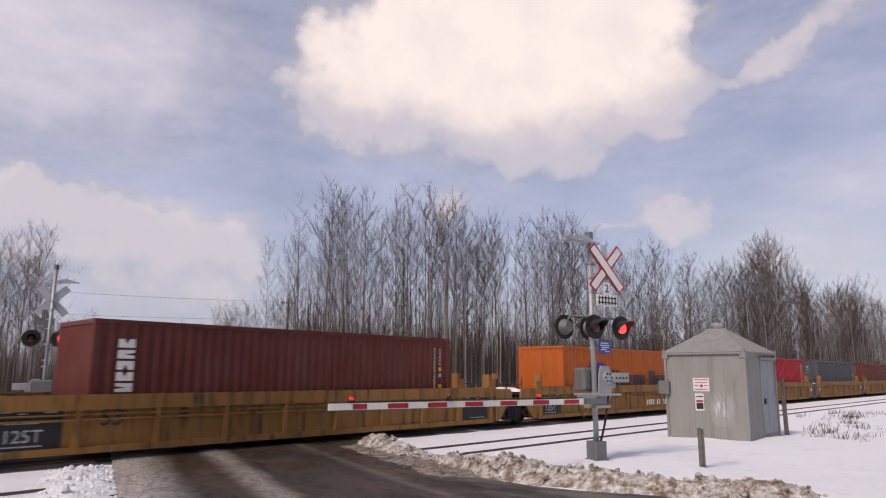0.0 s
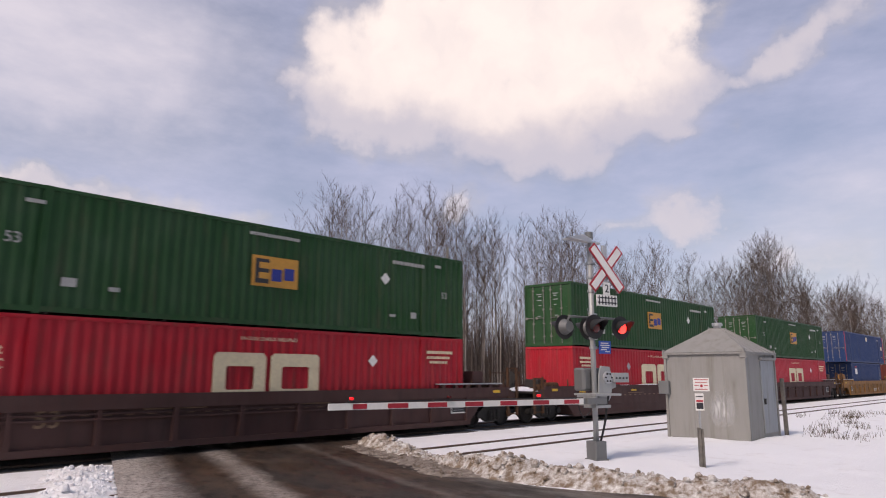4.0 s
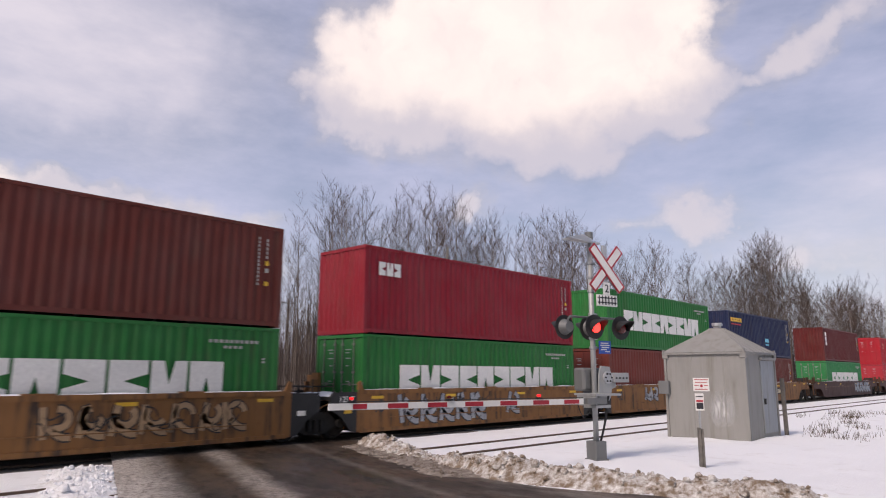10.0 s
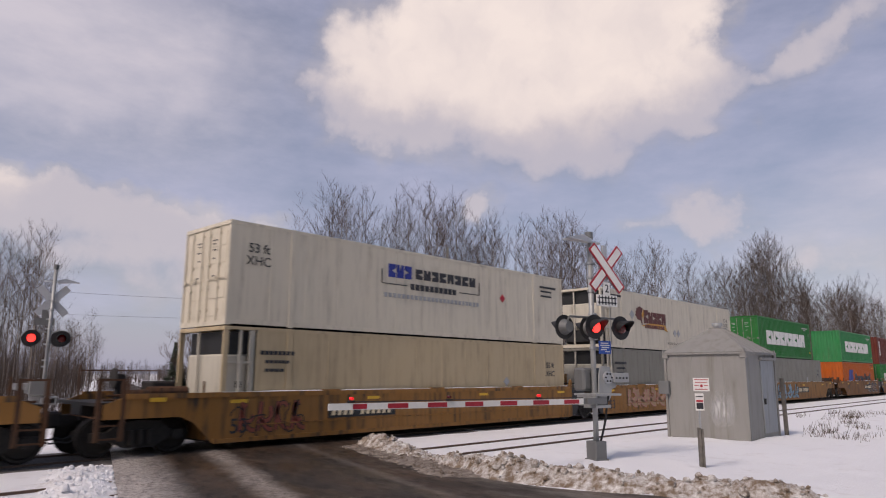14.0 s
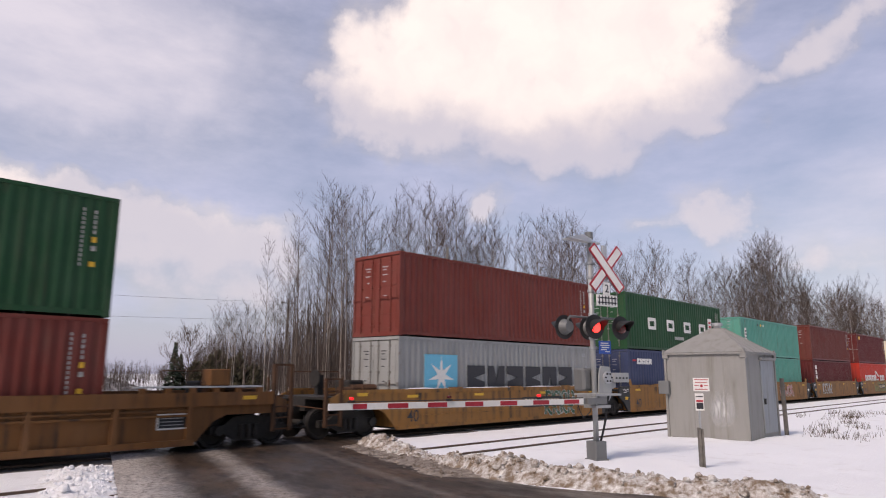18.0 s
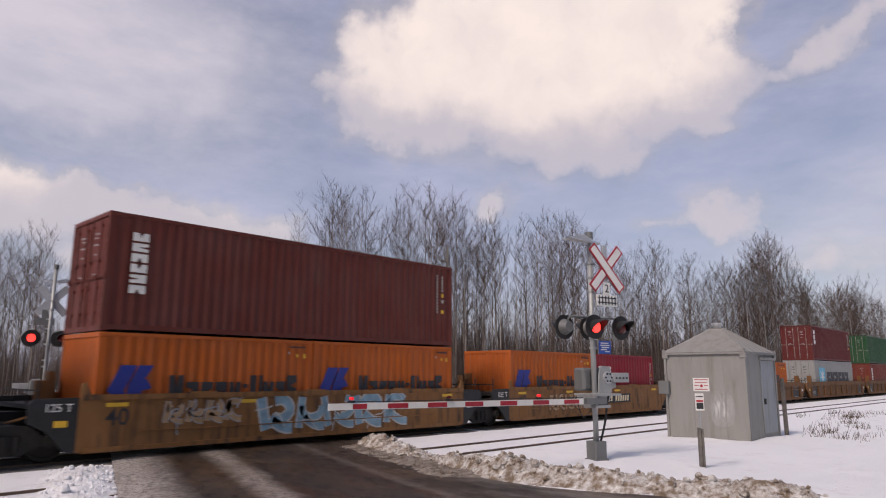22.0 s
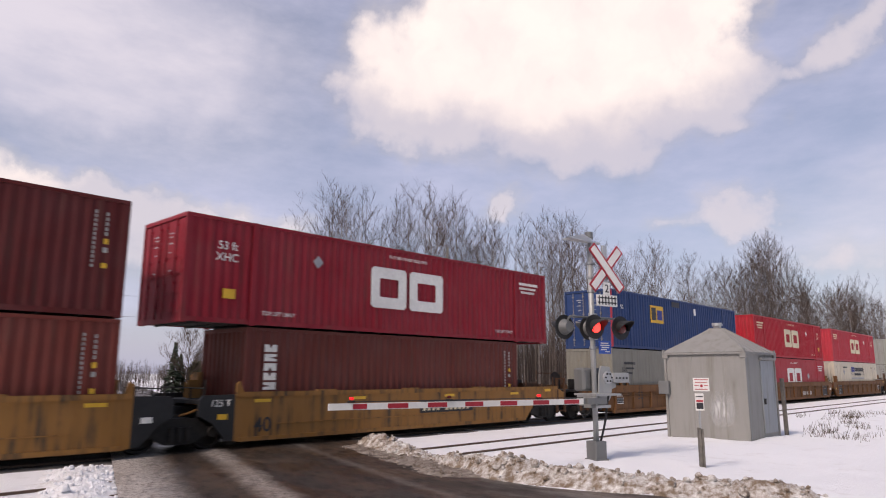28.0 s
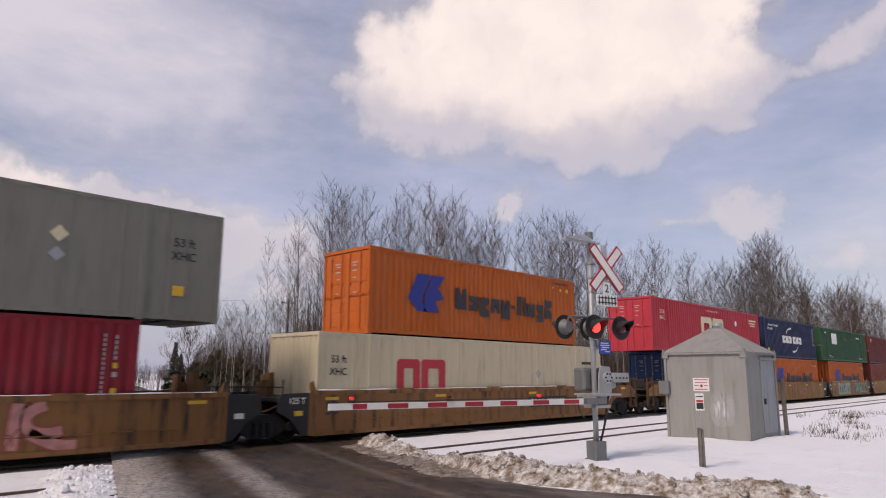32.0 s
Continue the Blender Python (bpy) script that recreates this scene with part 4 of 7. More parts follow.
def truck_mesh():
    """The side frames and the bolster of a two-axle truck; its middle at the rail's height."""
    mb = Mb()
    for s in (-1, 1):
        y0, y1 = sorted((s * 0.94, s * 1.10))
        mb.prism([(-1.12, 0.40), (-0.70, 0.40), (-0.35, 0.22), (0.35, 0.22), (0.70, 0.40), (1.12, 0.40), (1.12, 0.60), (0.75, 0.62), (0.45, 0.84), (-0.45, 0.84), (-0.75, 0.62), (-1.12, 0.60)], y0, y1)
        for x in (-0.89, 0.89):
            mb.rod((x, s * 1.08, 0.49), (x, s * 1.19, 0.49), 0.13, n=10)
        for x in (-0.22, 0, 0.22):
            mb.rod((x, s * 1.14, 0.30), (x, s * 1.14, 0.64), 0.08, n=8)
    mb.box(-0.25, 0.25, -1.1, 1.1, 0.60, 0.86)
    for x in (-0.89, 0.89):
        mb.rod((x, -0.95, 0.49), (x, 0.95, 0.49), 0.085, n=8)
    return mb.mesh("truck")


TRUCK = truck_mesh()


def add_truck(car, x):
    tr = part("truck", TRUCK, DARK, car, "grimy black two-axle truck", at=pose(x, 0, 0))
    for dx in (-0.89, 0.89):
        for s in (-1, 1):
            part("wheel", WHEEL, WHEEL_STEEL, tr, at=pose(dx, s * 0.76, 0.49, 0, 0, 0 if s > 0 else 180))


def snow_heap(x0, x1, y0, y1, z, high, seed):
    mb, n, m = Mb(), 9, 6
    vs = []
    for j in range(m + 1):
        for i in range(n + 1):
            u, v = i / n, j / m
            k = min(1, 4 * u, 4 * (1 - u), 3 * v, 3 * (1 - v))
            vs.append((x0 + (x1 - x0) * u, y0 + (y1 - y0) * v, z + k * high * (0.5 + 0.9 * abs(noise.noise((u * 4 + seed, v * 3, seed * 1.7))))))
    return mb.add(vs, [(j * (n + 1) + i, j * (n + 1) + i + 1, (j + 1) * (n + 1) + i + 1, (j + 1) * (n + 1) + i) for j in range(m) for i in range(n)])


def side_mesh(size, style, a, b):
    """One side of a well: the plate with its cut-away ends, the top chord, the lower sill and ribs. a, b: reach beyond the well at the rear and front."""
    hw = HALF_WELL[size]
    x0, x1 = -hw - a, hw + b
    mb = Mb()
    lo, hi = SILL_LOW, SILL_TOP
    rise = 0.92
    o = [(-hw, lo), (hw, lo)]
    o += [(hw + 0.55, rise - 0.15), (hw + 0.9, rise), (x1, rise)] if b > 1.5 else [(x1, lo + 0.02)]
    ca, cb = (0.5 if a > 1.5 else 0.02), (0.5 if b > 1.5 else 0.02)
    o += [(x1, hi - 0.25 if b > 1.5 else hi - 0.07), (x1 - cb, hi - 0.06), (x0 + ca, hi - 0.06), (x0, hi - 0.25 if a > 1.5 else hi - 0.07)]
    o += [(x0, rise), (-hw - 0.9, rise), (-hw - 0.55, rise - 0.15)] if a > 1.5 else [(x0, lo + 0.02)]
    out, near = {}, 0.02 if style == "ribbed" else -0.035
    out["side_sill"] = mb.prism(o, near, near + 0.05).mesh("side_sill")
    if style == "ribbed":
        out["top_chord"] = Mb().box(x0 + ca, x1 - cb, -0.075, 0.018, hi - 0.34, hi).mesh("top_chord")
        out["flange"] = Mb().box(x0 + a, x1 - b, -0.04, 0.02, hi - 0.46, hi - 0.42).mesh("flange")
        out["rail"] = Mb().box(x0 + a, x1 - b, -0.055, 0.02, hi - 0.58, hi - 0.53).mesh("rail")
        out["bottom_sill"] = Mb().box(-hw, hw, -0.065, 0.02, lo - 0.01, lo + 0.14).mesh("bottom_sill")
    else:
        out["top_chord"] = Mb().box(x0 + ca, x1 - cb, -0.075, near, hi - 0.13, hi).mesh("top_chord")
        out["bottom_sill"] = Mb().box(-hw, hw, -0.065, near, lo - 0.01, lo + 0.10).mesh("bottom_sill")
        out["rail"] = Mb().box(-hw + 1.2, hw - 1.2, -0.055, near, 0.62, 0.645).mesh("rail")
        out["pad"] = Mb().box(-0.35, 0.35, -0.06, 0.03, hi, hi + 0.035).mesh("pad")
    return out


SIDES = {}
RIB = Mb().prism([(-0.08, SILL_LOW + 0.13), (0.08, SILL_LOW + 0.13), (0.055, SILL_TOP - 0.34), (-0.055, SILL_TOP - 0.34)], -0.072, 0.02).mesh("rib")
PANEL = Mb().prism([(0.0, 0.24), (0.22, 0.27), (0.62, 0.72), (1.0, 0.92), (1.0, 1.30), (0.9, 1.42), (0.0, 1.44)], -0.05, 0.05).mesh("end_panel")
MIRROR_PANEL = Mb().prism([(-0.0, 0.24), (-0.0, 1.44), (-0.9, 1.42), (-1.0, 1.30), (-1.0, 0.92), (-0.62, 0.72), (-0.22, 0.27)], -0.05, 0.05).mesh("end_panel")
STRIP = Mb().box(-0.25, 0.25, -0.004, 0.004, -0.045, 0.045).mesh("reflective_mark")
POST = Mb().box(-0.04, 0.04, -0.04, 0.04, 0, 0.62).mesh("post")


def well_car(size, style, colour, a, b, marks=(), snowy=True):
    """One unit of a well car. a, b: 'joint' shares a truck with the next unit, 'coupler' ends in a platform with a coupler."""
    reach = {"joint": 0.14, "coupler": 2.75}
    ra, rb, hw, mt = reach[a], reach[b], HALF_WELL[size], CARS[colour]
    name = {"ribbed": "ribbed", "smooth": "smooth-sided"}[style]
    ob = thing("well_car", f"{CAR_WORDS[colour]} {name} well car carrying containers, patched with snow", "rail car", "well cars of the train")
    key = (size, style, a, b)
    if key not in SIDES:
        SIDES[key] = side_mesh(size, style, ra, rb)
    for s in (-1, 1):
        FACES[ob.name] = -SILL_Y + (0.08 if style == "ribbed" else 0.02)
        sd = part("side_sill", SIDES[key]["side_sill"], mt, ob, at=pose(0, s * (SILL_Y - 0.06), 0) @ (Matrix() if s < 0 else Matrix.Diagonal((1, -1, 1, 1))))
        for nm in ("top_chord", "flange", "rail", "bottom_sill"):
            if nm in SIDES[key]:
                part(nm, SIDES[key][nm], mt, sd)
        if style == "smooth":
            for x in (-hw * 0.55, 0.0, hw * 0.55):
                part("pad", SIDES[key]["pad"], mt, sd, at=pose(x, 0, 0))
        if style == "ribbed":
            n = 9 if size == "53" else 7
            for i in range(n + 1):
                part("rib", RIB, mt, sd, at=pose(-hw + 0.15 + (2 * hw - 0.3) * i / n, 0, 0))
    fl = Mb().box(-hw + 0.1, hw - 0.1, -0.3, 0.3, 0.25, 0.30)
    for x in (-hw + 0.15, -hw / 2, 0, hw / 2, hw - 0.15):
        fl.box(x - 0.2, x + 0.2, -SILL_Y + 0.1, SILL_Y - 0.1, 0.24, WELL_FLOOR)
    part("well_floor", fl, DARK, ob)
    for e, kind, r in ((-1, a, ra), (1, b, rb)):
        def bx(x0, x1):
            return sorted((e * x0, e * x1))
        p0, p1 = bx(hw + 0.05, hw + 0.15)
        part("bulkhead", Mb().box(p0, p1, -SILL_Y + 0.1, SILL_Y - 0.1, 0.3, 1.35), mt, ob)
        if kind == "coupler":
            p0, p1 = bx(hw + 0.15, hw + 2.85)
            c0, c1 = bx(hw + 2.85, hw + 3.2)
            k0, k1 = bx(hw + 3.2, hw + 3.46)
            part("platform", Mb().box(p0, p1, -1.36, 1.36, 1.22, 1.30).box(p0, p1, -0.35, 0.35, 0.86, 1.22), DARK, ob)
            part("coupler", Mb().box(c0, c1, -0.1, 0.1, 0.78, 1.0).chamfer(k0, k1, -0.2, 0.2, 0.70, 1.08, 0.05), DARK, ob, "dark steel coupler")
            hose = [(e * (hw + 2.7), -0.4, 0.85), (e * (hw + 2.95), -0.42, 0.55), (e * (hw + 3.2), -0.42, 0.46), (e * (hw + 3.46), -0.42, 0.5)]
            part("brake_hose", Mb().tube(hose, 0.025), BLACK, ob, "black rubber brake hose")
            add_truck(ob, e * (hw + 1.72))
            if snowy:
                part("snow_cover", snow_heap(*bx(hw + 0.5, hw + 2.5), -1.25, 1.2, 1.30, 0.16, hw + e), CAR_SNOW, ob, "clumpy white snow on the end platform")
            tall = 2.25 if style == "ribbed" else 1.85
            part("ladder", Mb().box(*bx(hw + 2.80, hw + 2.90), -1.44, -1.36, 0.42, tall).box(*bx(hw + 2.25, hw + 2.35), -1.44, -1.36, 0.42, tall).box(*bx(hw + 2.27, hw + 2.88), -1.42, -1.39, 0.46, 0.50).box(*bx(hw + 2.27, hw + 2.88), -1.42, -1.39, 0.76, 0.80).box(*bx(hw + 2.27, hw + 2.88), -1.42, -1.39, 1.06, 1.10).box(*bx(hw + 2.27, hw + 2.88), -1.42, -1.39, tall - 0.05, tall), RUSTY, ob, "upright rusty steel ladder")
            part("hand_rail", Mb().rod((e * (hw + 0.3), 1.3, 1.3), (e * (hw + 0.3), 1.3, 2.1), 0.022, n=6).rod((e * (hw + 2.4), 1.3, 1.3), (e * (hw + 2.4), 1.3, 2.2), 0.022, n=6).rod((e * (hw + 0.3), 1.3, 2.05), (e * (hw + 2.4), 1.3, 2.05), 0.018, n=6), RUSTY, ob)
            part("valve_box", Mb().chamfer(*bx(hw + 0.55, hw + 1.2), -0.4, 0.35, 1.30, 1.78, 0.04), DARK, ob, "dark brake valve box")
            part("air_tank", Mb().rod((e * (hw + 0.5), -0.85, 1.50), (e * (hw + 1.5), -0.85, 1.50), 0.16, n=12), RUSTY, ob, "round brake air tank")
            part("brake_pipe", Mb().tube([(e * (hw + 0.2), -1.28, 1.34), (e * (hw + 1.1), -1.30, 1.40), (e * (hw + 1.6), -1.28, 1.34), (e * (hw + 2.7), -1.25, 1.36)], 0.03), RUSTY, ob)
            part("brake_cylinder", Mb().rod((e * (hw + 1.55), -0.95, 1.46), (e * (hw + 2.05), -0.95, 1.46), 0.13, n=12).rod((e * (hw + 2.05), -0.95, 1.46), (e * (hw + 2.5), -0.9, 1.44), 0.03, n=6), RUSTY, ob, "rusty brake cylinder")
            for k, top in ((0.25, 1.78), (1.35, 1.62), (2.15, 1.9)):
                part("stanchion", Mb().rod((e * (hw + k), -1.3, 1.28), (e * (hw + k), -1.3, top), 0.03, n=6), RUSTY, ob)
            part("uncoupling_rod", Mb().tube([(e * (hw + 2.85), -1.4, 0.95), (e * (hw + 2.95), -0.9, 0.98), (e * (hw + 3.1), -0.2, 1.02)], 0.018), RUSTY, ob)
            part("chain", Mb().tube([(e * (hw + 2.8), -0.7, 0.86), (e * (hw + 3.0), -0.72, 0.50), (e * (hw + 3.2), -0.72, 0.40), (e * (hw + 3.46), -0.72, 0.44)], 0.02), BLACK, ob)
            if style == "ribbed":
                tool = part("tool_box", Mb().chamfer(*bx(hw + 0.45, hw + 1.05), -1.22, -0.72, 1.66, 2.10, 0.03), mt, ob, "small steel box on the end platform")
                part("bracket", Mb().box(*bx(hw + 0.55, hw + 0.95), -1.1, -0.84, 1.30, 1.66), mt, tool)
                board = part("data_board", Mb().box(*bx(hw - 0.95, hw - 0.15), FACES[ob.name] - 0.02, FACES[ob.name] - 0.008, 0.62, 1.0), WHITE, ob, "white-edged black board with pale lines")
                part("board_face", Mb().box(*bx(hw - 0.91, hw - 0.19), FACES[ob.name] - 0.024, FACES[ob.name] - 0.02, 0.66, 0.96), BLACK, board)
                for z in (0.72, 0.80, 0.88):
                    part("print_bar", Mb().box(*bx(hw - 0.85, hw - 0.30), FACES[ob.name] - 0.027, FACES[ob.name] - 0.024, z, z + 0.02), GREYMARK, board)
                walkway = part("walkway", Mb().box(*bx(hw - 1.6, hw + 1.9), -SILL_Y + 0.02, -SILL_Y + 0.42, SILL_TOP + 0.12, SILL_TOP + 0.16), STEEL, ob, "narrow steel walkway")
                for k in range(6):
                    part("bracket", Mb().box(*bx(hw - 1.45 + k * 0.64, hw - 1.30 + k * 0.64), -SILL_Y + 0.0, -SILL_Y + 0.10, SILL_TOP - 0.14, SILL_TOP + 0.12), mt, walkway)
            part("brake_stand", Mb().box(*bx(hw + 1.5, hw + 1.72), 0.55, 0.75, 1.3, 1.95).rod((e * (hw + 1.75), 0.65, 1.85), (e * (hw + 1.80), 0.65, 1.85), 0.27, n=14), DARK, ob, "hand-brake stand with a wheel")
            part("reflective_mark", Mb().box(*bx(hw + 1.3, hw + 1.7), -SILL_Y - 0.02, -SILL_Y - 0.014, 1.3, 1.4), YELLOW, ob)
        else:
            for s in (-1, 1):
                part("end_panel", PANEL if e > 0 else MIRROR_PANEL, BLACK if style == "smooth" else mt, ob, "end panel with cut-away foot", at=pose(e * (hw + 0.14), s * (SILL_Y - 0.07), 0))
            if style == "ribbed":
                panel = part("data_panel", Mb().box(*bx(6.62, 7.98), -1.396, -1.382, 0.30, 1.34), BLACK, ob, "black data panel with pale lines of print")
                if e < 0:
                    part("lettering", text_mesh("125T", 0.26), PALE, panel, at=pose(-7.40, -1.40, 0.52))
                for z, a0, b0 in ((0.42, 7.0, 7.8), (0.90, 7.1, 7.75), (1.12, 6.75, 7.0), (1.20, 6.75, 6.95), (1.10, 7.35, 7.50), (1.14, 7.62, 7.85)):
                    part("print_bar", Mb().box(*bx(a0, b0), -1.400, -1.396, z, z + 0.03), GREYMARK, panel)
            elif e < 0:
                part("lettering", text_mesh("125 T", 0.17), WHITE, ob, at=pose(e * (hw + 0.55), -SILL_Y + 0.015, 1.14))
            part("data_plate", Mb().box(*bx(hw + 0.35, hw + 0.62), -SILL_Y + 0.008, -SILL_Y + 0.02, 0.80, 0.94), WHITE if e > 0 else YELLOW, ob, "small pale plate")
            part("joint_beam", Mb().box(*bx(hw + 0.15, hw + 1.55), -0.3, 0.3, 0.80, 1.12).box(*bx(hw + 0.15, hw + 1.05), -1.36, 1.36, 1.20, 1.30), DARK, ob)
            if snowy:
                part("snow_cover", snow_heap(*bx(hw + 0.2, hw + 1.0), -1.42, 1.2, 1.302, 0.17, hw + e * 3), CAR_SNOW, ob, "thin white snow on the joint")
            rl = Mb()
            for y in (-1.30, -0.55, 0.5, 1.25):
                rl.rod((e * (hw + 0.95), y, 1.25), (e * (hw + 0.95), y, 1.62 + 0.2 * (y < -1)), 0.022, n=6)
            rl.rod((e * (hw + 0.95), -1.30, 1.60), (e * (hw + 0.95), 1.25, 1.60), 0.018, n=6)
            part("grab_rail", rl, DARK, ob, "dark steel grab rail")
            pipe = [(e * (hw + 0.3), -0.9, 1.0), (e * (hw + 0.8), -1.0, 1.12), (e * (hw + 1.2), -1.05, 0.98), (e * (hw + 1.45), -1.05, 0.92)]
            part("brake_pipe", Mb().tube(pipe, 0.028), mt if e < 0 else DARK, ob)
            for y0, k, top in ((-SILL_Y + 0.02, -0.28, 1.98), (0.5, 0.1, 2.02), (SILL_Y - 0.4, -0.1, 1.95)):
                if style == "ribbed" or y0 > 0:
                    part("corner_guide", Mb().box(*bx(hw + k, hw + k + 0.14), y0, y0 + 0.30, 1.30, top).box(*bx(hw + k + 0.14, hw + k + 0.42), y0, y0 + 0.06, 1.30, top - 0.22), mt, ob)
            part("guide_post", Mb().prism([(e * (hw - 0.10), 1.50), (e * (hw + 0.12), 1.50), (e * (hw + 0.12), 1.72), (e * (hw + 0.02), 1.78)][::e], -SILL_Y + 0.0, -SILL_Y + 0.06), mt, ob, "small steel container guide")
    if a == "joint":
        add_truck(ob, -hw - {"40": 1.46, "53": 1.43}[size])
    part("lettering", text_mesh(size, 0.38), INK if colour != "oxide" else FADED, ob, at=pose(-hw + 0.72 + (2.0 if style == "ribbed" else 0), FACES[ob.name] - 0.006, 0.44 if colour == "ochre" and style == "smooth" else 0.80))
    if colour == "oxide":
        dash = Mb()
        for i in range(int(4 * hw)):
            dash.box(-hw + 0.4 + i * 0.5, -hw + 0.58 + i * 0.5, FACES[ob.name] - 0.016, FACES[ob.name] - 0.008, 1.02, 1.065)
        tagged(part("faded_dashes", dash, FADED, ob, "row of faded orange dashes"), kind="stuff")
        for x0, n in ((-hw * 0.42, 8), (hw * 0.1, 6)):
            part("number_bars", Mb().prism([(x0, 1.12), (x0 + 0.2 * n, 1.12), (x0 + 0.2 * n, 1.15), (x0, 1.15)], FACES[ob.name] - 0.012, FACES[ob.name] - 0.006), FADED, ob)
    for x in (-hw + 0.7, -hw * 0.35, hw * 0.3, hw - 0.7):
        part("reflective_mark", STRIP, YELLOW, ob, at=pose(x, -SILL_Y + 0.02, 1.26))
    if style == "smooth" and (snowy or random.Random(hw * 7 + len(bpy.data.objects)).random() < 0.3):
        x0, vs, n = -hw + 0.2, [], 60
        for i in range(n + 1):
            x = x0 + (2 * hw - 0.4) * i / n
            q = 0.004 + 0.035 * max(0, noise.noise((x * 0.9, len(bpy.data.objects) * 0.37, 0)) + 0.25)
            vs += [(x, -SILL_Y + 0.0, SILL_TOP + 0.001), (x, -SILL_Y + 0.03, SILL_TOP + q), (x, -SILL_Y + 0.11, SILL_TOP + q), (x, -SILL_Y + 0.118, SILL_TOP + 0.001)]
        fs = [(4 * i + j, 4 * i + 4 + j, 4 * i + 5 + j, 4 * i + 1 + j) for i in range(n) for j in range(3)]
        part("snow_line", Mb().add(vs, fs), CAR_SNOW, ob, "thin white snow along the sill")
    for item in marks:
        item(ob, hw)
    return ob


def number_board(u=0.1):
    """Pale bars in place of the car's number, on a black board where the side is smooth."""
    def put(ob, hw):
        x, y = u * 2 * hw, FACES[ob.name]
        board = part("number_board", Mb().box(x - 1.35, x + 1.35, y - 0.008, y + 0.002, 0.70, 1.10), BLACK, ob, "black board with pale bars") if y < -1.4 else ob
        for i in range(11):
            if i != 4:
                q, z = x - 1.22 + i * 0.222, 0.77 if y < -1.4 else 0.50
                part("number_bar", Mb().prism([(q, z), (q + 0.13, z), (q + 0.19, z + 0.26), (q + 0.06, z + 0.26)], y - 0.012, y - 0.008), CREAM if y < -1.4 else WHITE, board)
    return put


# ---------------------------------------------------------------- the train
SPEED = 22.06
RIDERS = []


def ride(ob, x, y, z):
    RIDERS.append((ob, x, y, z))


def unit(x, size, style, colour, a, b, load, marks=()):
    """A unit whose middle is at x when the clip starts, with its containers: (level, offset, size, colour, end, decor)."""
    car = well_car(size, style, colour, a, b, marks, x > -262)
    ride(car, x, FAR_Y, 0)
    low = [SIZES[q[2]][2] for q in load if q[0] == 0][0]
    for level, dx, box, col, end, decor in load:
        ride(container(box, col, end, decor), x + dx, FAR_Y, WELL_FLOOR + level * (low + 0.028))


NB, NB_REAR, NB_FRONT = [number_board(0.14)], [number_board(-0.20)], [number_board(0.215)]
J, C = "joint", "coupler"
W40 = ids40(WHITE)
EVER = nine_blocks() + [bars(0.325, 0.45, 0.84, 0.87, 10, PALE, 0.4), bars(0.36, 0.41, 0.79, 0.815, 4, PALE, 0.4), stack(0.457, 0.464, 0.66, 0.72, 2, PALE, 0.4), stack(0.457, 0.466, 0.17, 0.21, 1, YELLOW, 0.2)]
HAP = arrow_logo()
HAP20 = arrow_logo(True)
CP53, CPDARK = rail_logo(), rail_logo(WHITE, GREYMARK, du=-0.239, lift=True) + [slab(-0.429, -0.407, 0.24, 0.33, YELLOW)]
TEX = side_word(3, u=-0.441, top=0.89, pitch=0.142)
TRIT = side_word(6) + W40
MAE = star_logo()
# cars ahead, already past the crossing at the start
for x, col in ((101.0, "navy"), (85.3, "brown"), (69.6, "charcoal"), (53.6, "red")):
    unit(x, "40", "ribbed", "ochre", J if x < 100 and x > 54 else J, J, [(0, 0, "40", col, "door", W40)])
unit(31.5, "53", "ribbed", "ochre", J, C, [(0, 0, "40", "orange", "wall", HAP)], NB)
unit(12.0, "53", "ribbed", "ochre", J, J, [(0, 0, "40", "brown", "wall", side_word(5) + W40)])
unit(-7.3, "53", "ribbed", "ochre", C, J, [(0, 0, "40", "blue", "door", W40 + [bars(-0.40, -0.33, 0.62, 0.80, 3, WHITE), slab(-0.40, -0.35, 0.84, 0.88, REDMARK)]),
     (1, 0, "53", "blue", "door", [slab(-0.5, -0.49, 0.02, 0.98, REDMARK), slab(0.49, 0.5, 0.02, 0.98, REDMARK), words("53", 0.437, 0.68, 0.24, PALE), slab(0.422, 0.448, 0.50, 0.63, CREAM), slab(0.02, 0.05, 0.76, 0.90, CREAM), bars(0.315, 0.365, 0.835, 0.865, 6, PALE), slab(0.43, 0.44, 0.22, 0.27, YELLOW), slab(0.32, 0.33, 0.14, 0.16, PALE)])], NB)
# single cars
for x, style, lo, lo_dec, lo_end, up, up_dec in (
        (-30.7, "ribbed", "rose", CP53, "wall", "pine", green53()), (-54.1, "smooth", "red", rail_logo(CREAM, GREYMARK, flip=True, du=-0.19), "wall", "pine", green53()), (-77.6, "ribbed", "red", CP53, "wall", "pine", green53()),
        (-101.5, "ribbed", "red", rail_logo(CREAM, GREYMARK), "wall", "rose", CP53), (-124.6, "smooth", "rose", CP53, "door", "red", rail_logo(CREAM, GREYMARK, lift=True))):
    unit(x, "53", style, "oxide", C, C, [(0, 0, "53", lo, lo_end, lo_dec), (1, 0, "53", up, "door", up_dec)])
unit(-148.3, "53", "smooth", "oxide", C, C, [(0, 0, "40", "jade", "door", EVER), (1, 0, "40", "maroon", "wall", TEX + W40)], [spray(0.12, 0.48, "silver", "blue", 0.5, 1.42, 6, 3)])
